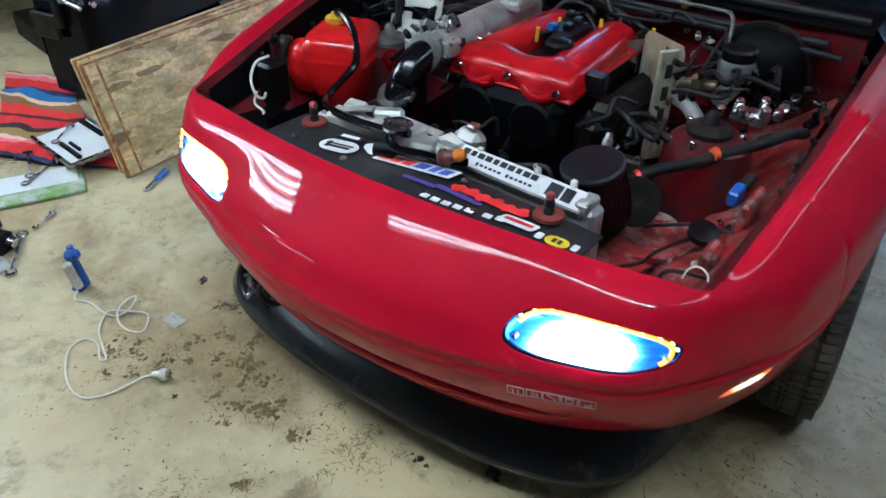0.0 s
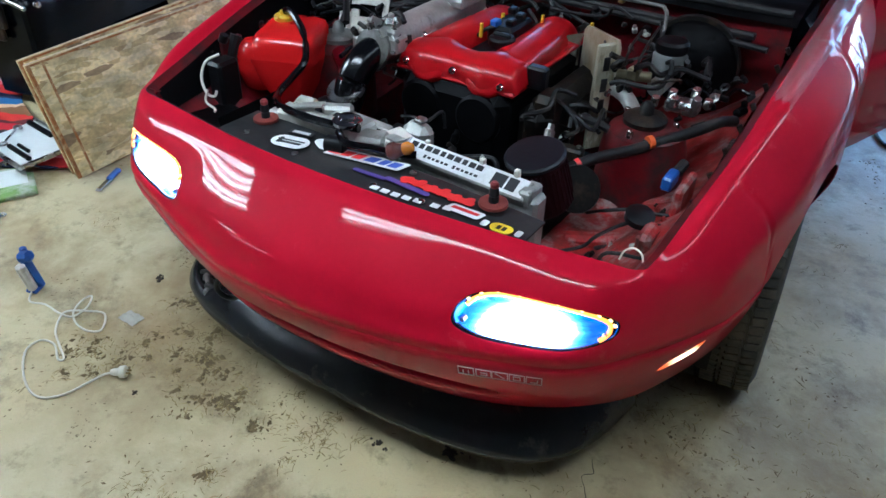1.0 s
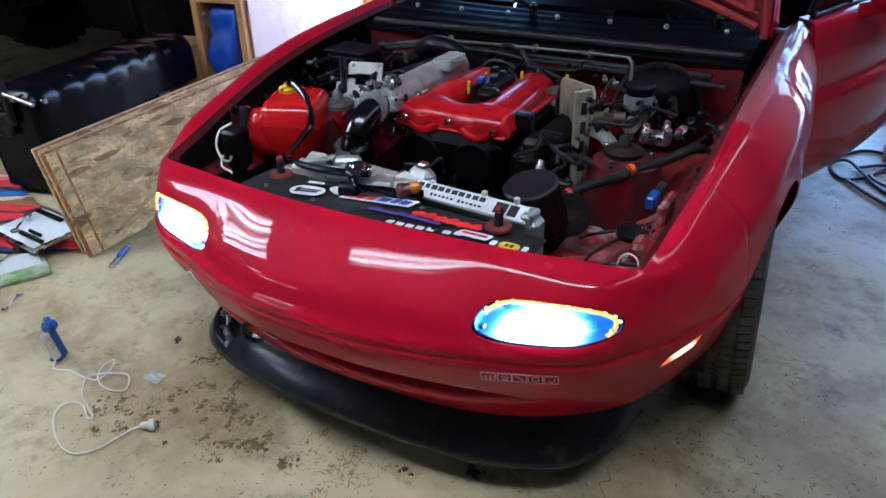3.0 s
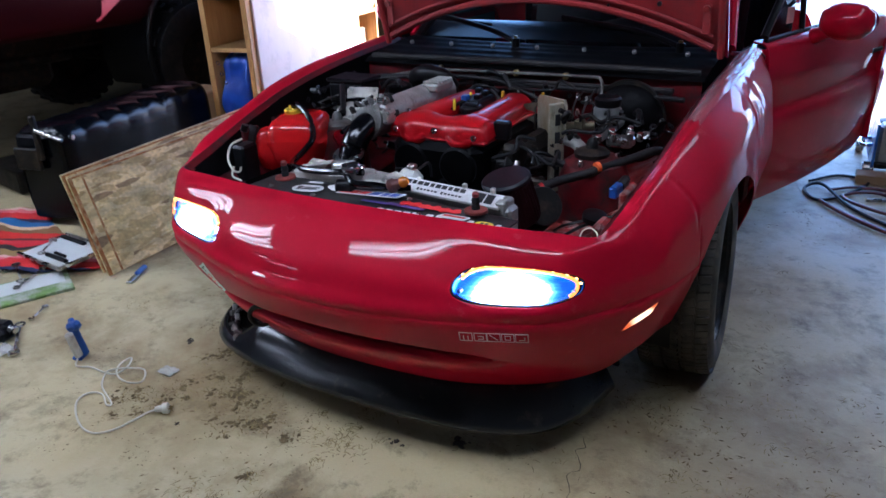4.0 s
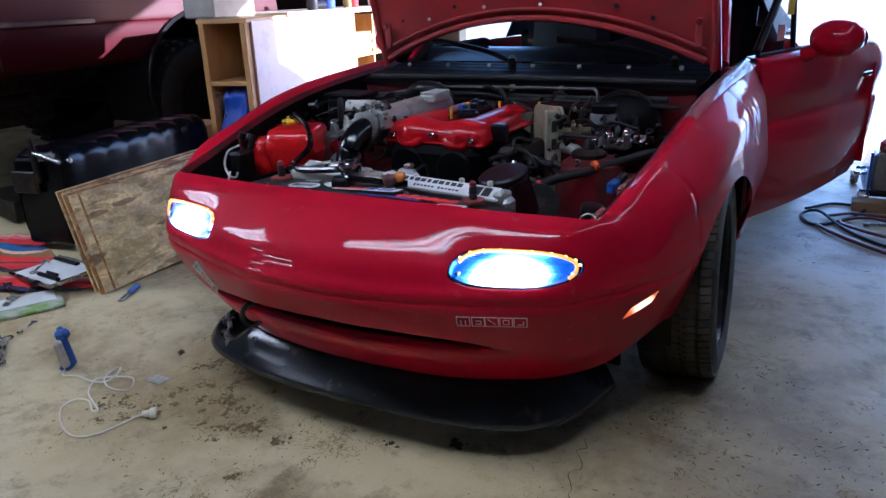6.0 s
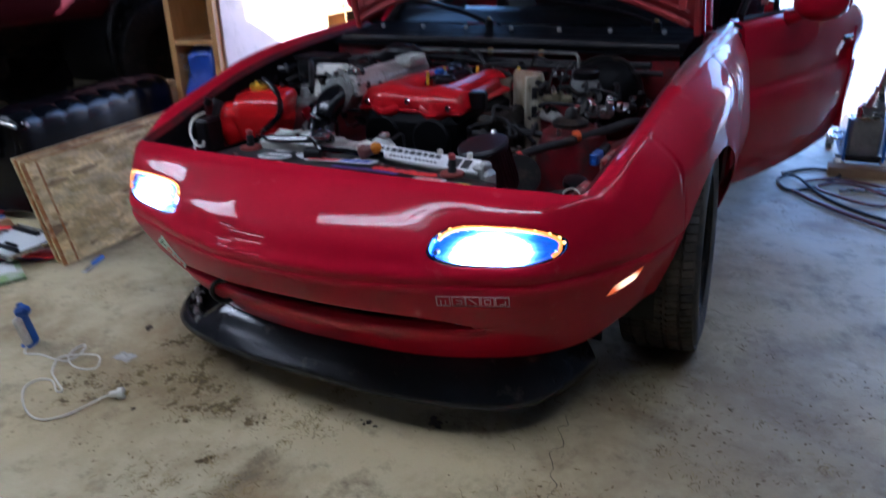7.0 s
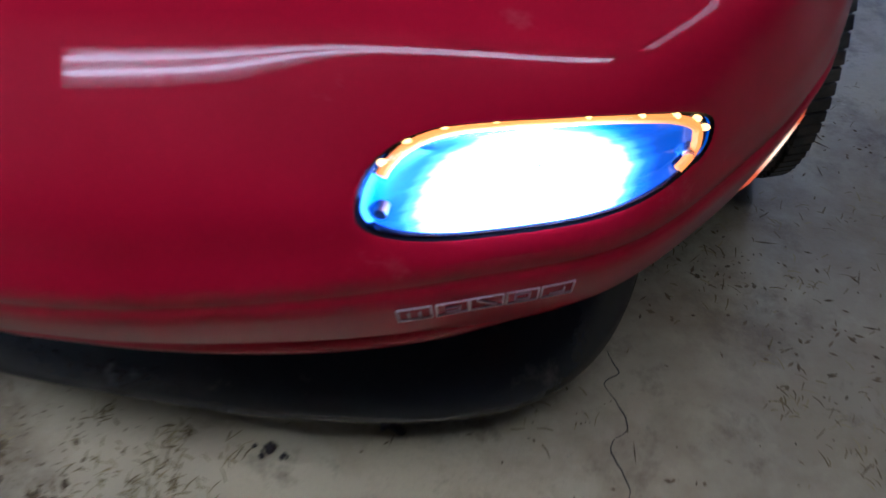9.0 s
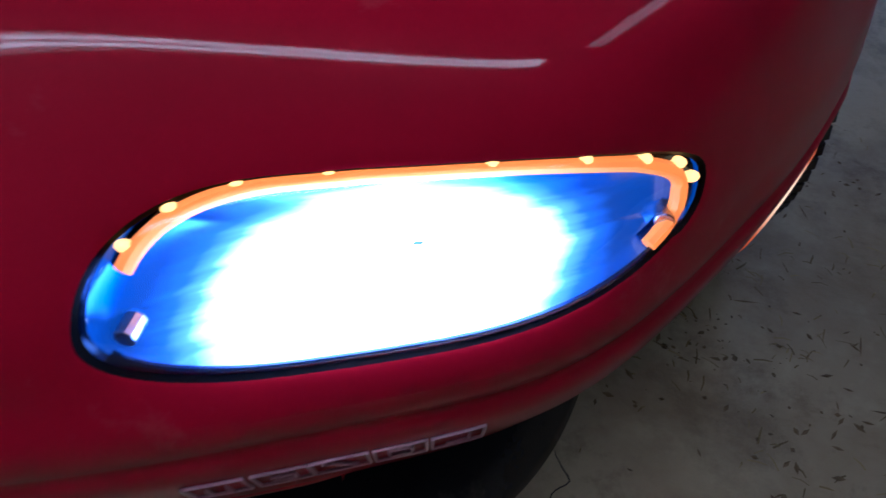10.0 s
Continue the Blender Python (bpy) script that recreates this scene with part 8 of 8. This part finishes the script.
# hand lamp with its cord
lm = pose(-0.955, 0.050, 0.0, 0, 0, 0)
hl = thing("soldering_gun", (-0.955, 0.05, 0), "blue and white corded hand tool standing on the floor", "hand tool")
part("grip", box((0, 0, 0), (0.026, 0.026, 0.095), 0.008, pose(-0.948, 0.036, 0.056, 6, -6, 20)), WHITE_PAINT, hl, "white grip panel")
part("grip_back", box((0, 0, 0), (0.030, 0.022, 0.104), 0.007, pose(-0.952, 0.058, 0.057, 6, -6, 20)), BLUE, hl)
part("head", box((0, 0, 0), (0.044, 0.034, 0.030), 0.009, pose(-0.956, 0.056, 0.113, 6, -14, 20)), BLUE, hl)
part("nose", rod((-0.972, 0.063, 0.118), (-0.984, 0.068, 0.122), 0.010, n=14), BLUE, hl)
part("foot", box((0, 0, 0), (0.036, 0.040, 0.014), 0.006, pose(-0.952, 0.048, 0.008, 0, 0, 20)), BLUE, hl)
part("cord", tube([(-0.945, 0.035, 0.010), (-0.915, 0.008, 0.005), (-0.87, 0.024, 0.005), (-0.805, 0.024, 0.005), (-0.762, 0.035, 0.006), (-0.762, 0.080, 0.008), (-0.795, 0.118, 0.006), (-0.800, 0.090, 0.006), (-0.77, 0.045, 0.012), (-0.735, 0.025, 0.005), (-0.685, 0.022, 0.005), (-0.655, 0.045, 0.005), (-0.700, 0.09, 0.005), (-0.735, 0.070, 0.014), (-0.785, 0.035, 0.013), (-0.783, 0.008, 0.005), (-0.745, -0.028, 0.005), (-0.690, -0.053, 0.005), (-0.640, -0.075, 0.005), (-0.650, -0.085, 0.006), (-0.700, -0.060, 0.010), (-0.748, -0.068, 0.005), (-0.746, -0.110, 0.005), (-0.685, -0.157, 0.005), (-0.612, -0.187, 0.005), (-0.562, -0.183, 0.005), (-0.530, -0.145, 0.005), (-0.518, -0.094, 0.005), (-0.505, -0.058, 0.010), (-0.490, -0.042, 0.013)], 0.0027, 8, 5), CORD, hl, "ivory power cord")
part("plug", lathe([(0.007, 0), (0.009, 0.006), (0.010, 0.018), (0.015, 0.022), (0.016, 0.034), (0.014, 0.037)], 16, look((-0.492, -0.044, 0.015), (-0.44, -0.006, 0.015)) @ pose(0, 0, 0, 180, 0, 0)), CORD, hl)
for dx in (-0.005, 0.005):
    part("prong", box((0, 0, 0), (0.0015, 0.005, 0.016), 0.0004, look((-0.460, -0.020, 0.015), (-0.43, 0.002, 0.015)) @ pose(dx, 0, 0)), GOLD, hl)
single("plastic_scrap", thick(grid(lambda u, v: (-0.66 + 0.06 * u, 0.10 + 0.04 * v, 0.004 + 0.010 * abs(noise.noise(Vector((u * 4, v * 4, 7))))), lin(0, 1, 10), lin(0, 1, 8)), 0.001), THIN_PLASTIC, "crumpled clear plastic scrap on the floor", "litter")

# ---- at the right: jack, hoses ----
JM = pose(1.235, 2.90, 0, 0, 0, 4)
jack = thing("trolley_jack", (1.235, 2.90, 0), "blue and bare metal trolley jack with a long handle", "car jack")
for sd in (1, -1):
    part("side_plate", plate([(0.0, 0.045), (0.46, 0.035), (0.50, 0.07), (0.44, 0.13), (0.20, 0.25), (0.02, 0.26)], -0.006, 0.006, JM @ pose(sd * 0.085, 0, 0, 90, 0, 90)), JACK_BLUE, jack, "blue enamelled side plate")
    part("caster", rod((sd * 0.075, 0.03, 0.035), (sd * 0.125, 0.03, 0.035), 0.035, n=22).moved(JM), STEEL, jack)
    part("front_wheel", rod((sd * 0.10, 0.48, 0.04), (sd * 0.14, 0.48, 0.04), 0.04, n=22).moved(JM), STEEL, jack)
    part("side_grip", tube([(sd * 0.095, 0.06, 0.15), (sd * 0.14, 0.06, 0.15), (sd * 0.145, 0.18, 0.15), (sd * 0.095, 0.20, 0.15)], 0.010, 8).moved(JM), CHROME, jack)
part("power_unit", box((0, 0.10, 0.155), (0.145, 0.10, 0.19), 0.012, JM), ALLOY, jack, "bright ram housing")
part("cross_bar", rod((-0.12, 0.03, 0.06), (0.12, 0.03, 0.06), 0.016).moved(JM), DARK_IRON, jack)
part("lift_arm", box((0, 0.34, 0.11), (0.09, 0.36, 0.05), 0.012, JM @ pose(0, 0, 0, 4, 0, 0)), JACK_BLUE, jack)
part("saddle", lathe([(0.05, 0), (0.055, 0.008), (0.055, 0.022), (0.045, 0.024)], 24, JM @ pose(0, 0.50, 0.15)), DARK_IRON, jack)
part("handle_socket", box((0, 0, 0), (0.12, 0.07, 0.09), 0.02, JM @ pose(0, 0.03, 0.285, -15, 0, 0)) + lathe([(0.050, 0), (0.024, 0.07), (0.022, 0.10)], 18, JM @ pose(0.01, 0.03, 0.31, -6, 7, 0)), STEEL, jack)
part("handle", rod((0.02, 0.03, 0.38), (0.14, 0.02, 1.10), 0.017, n=16).moved(JM), STEEL, jack, "long grey tubular handle")
single("timber_block", box((0, 0, 0), (0.34, 0.10, 0.045), 0.004, pose(1.26, 2.84, 0.0225, 0, 0, 3)), CARD, "scuffed timber block in front of the jack", "block")
hose_col = surface("dark_red_hose", (0.16, 0.035, 0.03), 0.45, var=0.3, bump=0.1)
for k, row in enumerate((
        ((0.90, 2.72, 0.008), (1.02, 2.86, 0.008), (1.15, 2.80, 0.008), (1.05, 2.55, 0.008), (0.95, 2.46, 0.008), (0.89, 2.60, 0.008), (0.96, 2.66, 0.018), (1.10, 2.40, 0.008), (1.30, 2.20, 0.008), (1.60, 2.05, 0.008)),
        ((1.00, 2.62, 0.010), (1.12, 2.70, 0.010), (1.30, 2.66, 0.010), (1.42, 2.50, 0.010), (1.30, 2.36, 0.010), (1.12, 2.42, 0.020), (1.06, 2.56, 0.010), (1.20, 2.60, 0.022), (1.45, 2.42, 0.010), (1.75, 2.30, 0.010)),
        ((0.97, 2.44, 0.012), (1.06, 2.32, 0.012), (1.20, 2.18, 0.012), (1.42, 2.02, 0.012), (1.75, 1.90, 0.012)))):
    single("air_hose", tube(row, 0.007 + 0.002 * (k == 2), 8, 8), (RUBBER, hose_col, hose_col)[k], ("thin black cable in loops on the floor", "dark red air hose coiled on the floor", "dark red air hose trailing on the floor")[k], "hose", "hoses")
single("steel_bar", rod((1.15, 2.52, 0.012), (1.36, 2.60, 0.012), 0.008), STEEL, "short bright steel bar on the floor", "bar")

# ---- floor wear: cracks, litter, spots ----
crng = random.Random(9)
clods = []
for x, y, r in ((0.174, 0.160, 0.014), (0.321, 0.231, 0.020), (0.335, 0.235, 0.012), (-0.71, 0.28, 0.014), (-0.40, -0.05, 0.008), (0.20, 0.155, 0.006)):
    for k in range(9):
        q = r * crng.uniform(0.25, 0.6)
        m = pose(x + crng.gauss(0, r * 0.55), y + crng.gauss(0, r * 0.45), 0, 0, 0, crng.uniform(0, 360)) @ Matrix.Diagonal((1, crng.uniform(0.5, 0.9), 1, 1))
        ring = [(q * crng.uniform(0.7, 1.15) * math.cos(a), q * crng.uniform(0.7, 1.15) * math.sin(a)) for a in lin(0, 2 * math.pi, 10)[:-1]]
        clods.append(Geo([(*p, 0.0004) for p in ring] + [(px * 0.6, py * 0.6, min(0.006, q * 0.45)) for px, py in ring] + [(0, 0, min(0.007, q * 0.5))], [(n, (n + 1) % 9, 9 + (n + 1) % 9, 9 + n) for n in range(9)] + [(9 + n, 9 + (n + 1) % 9, 18) for n in range(9)]).moved(m))
single("dirt_clods", total(clods), surface("dark_clod", (0.050, 0.036, 0.022), 0.9, bump=0.4), "dark crumbled clods of dirt on the concrete", "dirt", kind="stuff")
crack = [(0.601, 0.392), (0.615, 0.36), (0.60, 0.335), (0.625, 0.30), (0.63, 0.27), (0.612, 0.245), (0.635, 0.205), (0.64, 0.17), (0.665, 0.14), (0.66, 0.10), (0.69, 0.05), (0.70, -0.02), (0.735, -0.08)]
single("floor_crack", tube([(x + 0.005 * noise.noise(Vector((x * 60, y * 60, 0))), y, -0.0002) for x, y in along(crack, 70)], 0.0011, 5, 1, taper=lambda t: 0.5 + 0.5 * abs(math.sin(17 * t))), surface("crack_dark", (0.05, 0.042, 0.03), 0.95), "fine dark crack in the concrete floor", "crack", kind="stuff")
rng = random.Random(4)
bits = []
clumps = [(rng.uniform(-1.5, 1.8), rng.uniform(-1.0, 2.4), rng.uniform(0.03, 0.13)) for _ in range(70)] + [(rng.gauss(1.0, 0.25), rng.gauss(0.15, 0.4), rng.uniform(0.04, 0.12)) for _ in range(30)]
for k in range(1500):
    cx, cy, cr = clumps[rng.randrange(len(clumps))]
    x, y = rng.gauss(cx, cr), rng.gauss(cy, cr * 0.7)
    L_, w = rng.uniform(0.002, 0.009), rng.uniform(0.0010, 0.0032)
    if rng.random() < 0.06:
        L_, w = rng.uniform(0.012, 0.028), 0.0009
    m = pose(x, y, 0.0006, rng.uniform(-8, 8), rng.uniform(-8, 8), rng.uniform(0, 360))
    bits.append(Geo([tuple(m @ Vector(p)) for p in ((-L_, 0, 0.0004), (0, -w, 0.0), (L_, 0, 0.0008), (0, w, 0.001), (0, 0, 0.0020))], [(0, 1, 4), (1, 2, 4), (2, 3, 4), (3, 0, 4)]))
single("leaf_litter", total(bits), LITTER, "scattered dry leaf crumbs, straw and grit on the concrete", "litter", kind="stuff", fix=False)

straw = []
tufts = [(rng.gauss(hx, 0.07), rng.gauss(hy, 0.05), rng.uniform(0.008, 0.030)) for hx, hy in ((-0.48, 0.20), (-0.60, -0.04), (-0.20, 0.03), (-0.35, 0.10), (0.05, 0.12), (-0.05, -0.18)) for _ in range(12)] + [(rng.gauss(1.0, 0.22), rng.gauss(0.35, 0.45), rng.uniform(0.015, 0.05)) for _ in range(34)] + [(rng.uniform(-1.3, 1.7), rng.uniform(-0.9, 2.3), rng.uniform(0.015, 0.05)) for _ in range(34)]
for k in range(3000):
    cx, cy, cr = tufts[rng.randrange(len(tufts))]
    if rng.random() < 0.15:
        cr *= 3.0
    L_, w, bend = rng.uniform(0.003, 0.012), rng.uniform(0.0005, 0.0012), rng.uniform(-0.4, 0.4)
    m = pose(rng.gauss(cx, cr), rng.gauss(cy, cr * 0.8), 0.0005, 0, 0, rng.uniform(0, 360))
    h = rng.uniform(0.0008, 0.003)
    pts = [(-L_, -w, 0), (-L_, w, 0), (0, -w + bend * L_ * 0.4, h), (0, w + bend * L_ * 0.4, h), (L_, -w * 0.5, 0.0003), (L_, w * 0.5, 0.0003)]
    straw.append(Geo([tuple(m @ Vector(p)) for p in pts], [(0, 2, 3, 1), (2, 4, 5, 3)]))
single("grass_clippings", total(straw), STRAW, "dry grass clippings and straw strewn over the concrete", "litter", kind="stuff", fix=False)

mud = []
patches = [(rng.gauss(-0.45, 0.35), rng.gauss(0.0, 0.2), rng.uniform(0.03, 0.10)) for _ in range(26)] + [(rng.gauss(0.95, 0.25), rng.gauss(0.1, 0.35), rng.uniform(0.03, 0.09)) for _ in range(20)] + [(rng.uniform(-1.3, 1.6), rng.uniform(-0.8, 2.4), rng.uniform(0.03, 0.09)) for _ in range(24)]
for k in range(1300):
    cx, cy, cr = patches[rng.randrange(len(patches))]
    r = rng.uniform(0.0005, 0.0021) * (2.0 if rng.random() < 0.05 else 1)
    m = pose(rng.gauss(cx, cr), rng.gauss(cy, cr * 0.6), 0.0003, 0, 0, rng.uniform(0, 360)) @ Matrix.Diagonal((rng.uniform(0.9, 2.4), 1, 1, 1))
    ring = [(r * rng.uniform(0.6, 1.2) * math.cos(a), r * rng.uniform(0.6, 1.2) * math.sin(a), 0) for a in lin(0, 2 * math.pi, 8)[:-1]]
    mud.append(Geo([tuple(m @ Vector(p)) for p in ring + [(0, 0, min(0.004, r * 0.35))]], [(i, (i + 1) % 7, 7) for i in range(7)]))
for k in range(420):
    cx, cy, cr = tufts[rng.randrange(48)]
    r = rng.uniform(0.0015, 0.0065)
    m = pose(rng.gauss(cx, 0.6 * cr), rng.gauss(cy, 0.5 * cr), 0.0003, 0, 0, rng.uniform(0, 360)) @ Matrix.Diagonal((rng.uniform(1.0, 2.2), 1, 1, 1))
    ring = [(math.cos(a), math.sin(a), rng.uniform(0.6, 1.25)) for a in lin(0, 2 * math.pi, 14)[:-1]]
    pts = [(r * f * c, r * f * s_, 0) for c, s_, f in ring] + [(r * f * c * 0.55, r * f * s_ * 0.55, r * rng.uniform(0.15, 0.4)) for c, s_, f in ring] + [(0, 0, r * 0.35)]
    mud.append(Geo([tuple(m @ Vector(p)) for p in pts], [(i, (i + 1) % 13, 13 + (i + 1) % 13, 13 + i) for i in range(13)] + [(13 + i, 13 + (i + 1) % 13, 26) for i in range(13)]))
single("mud_crumbs", total(mud), MUD, "brown mud crumbs trodden into the concrete", "dirt", kind="stuff", fix=False)
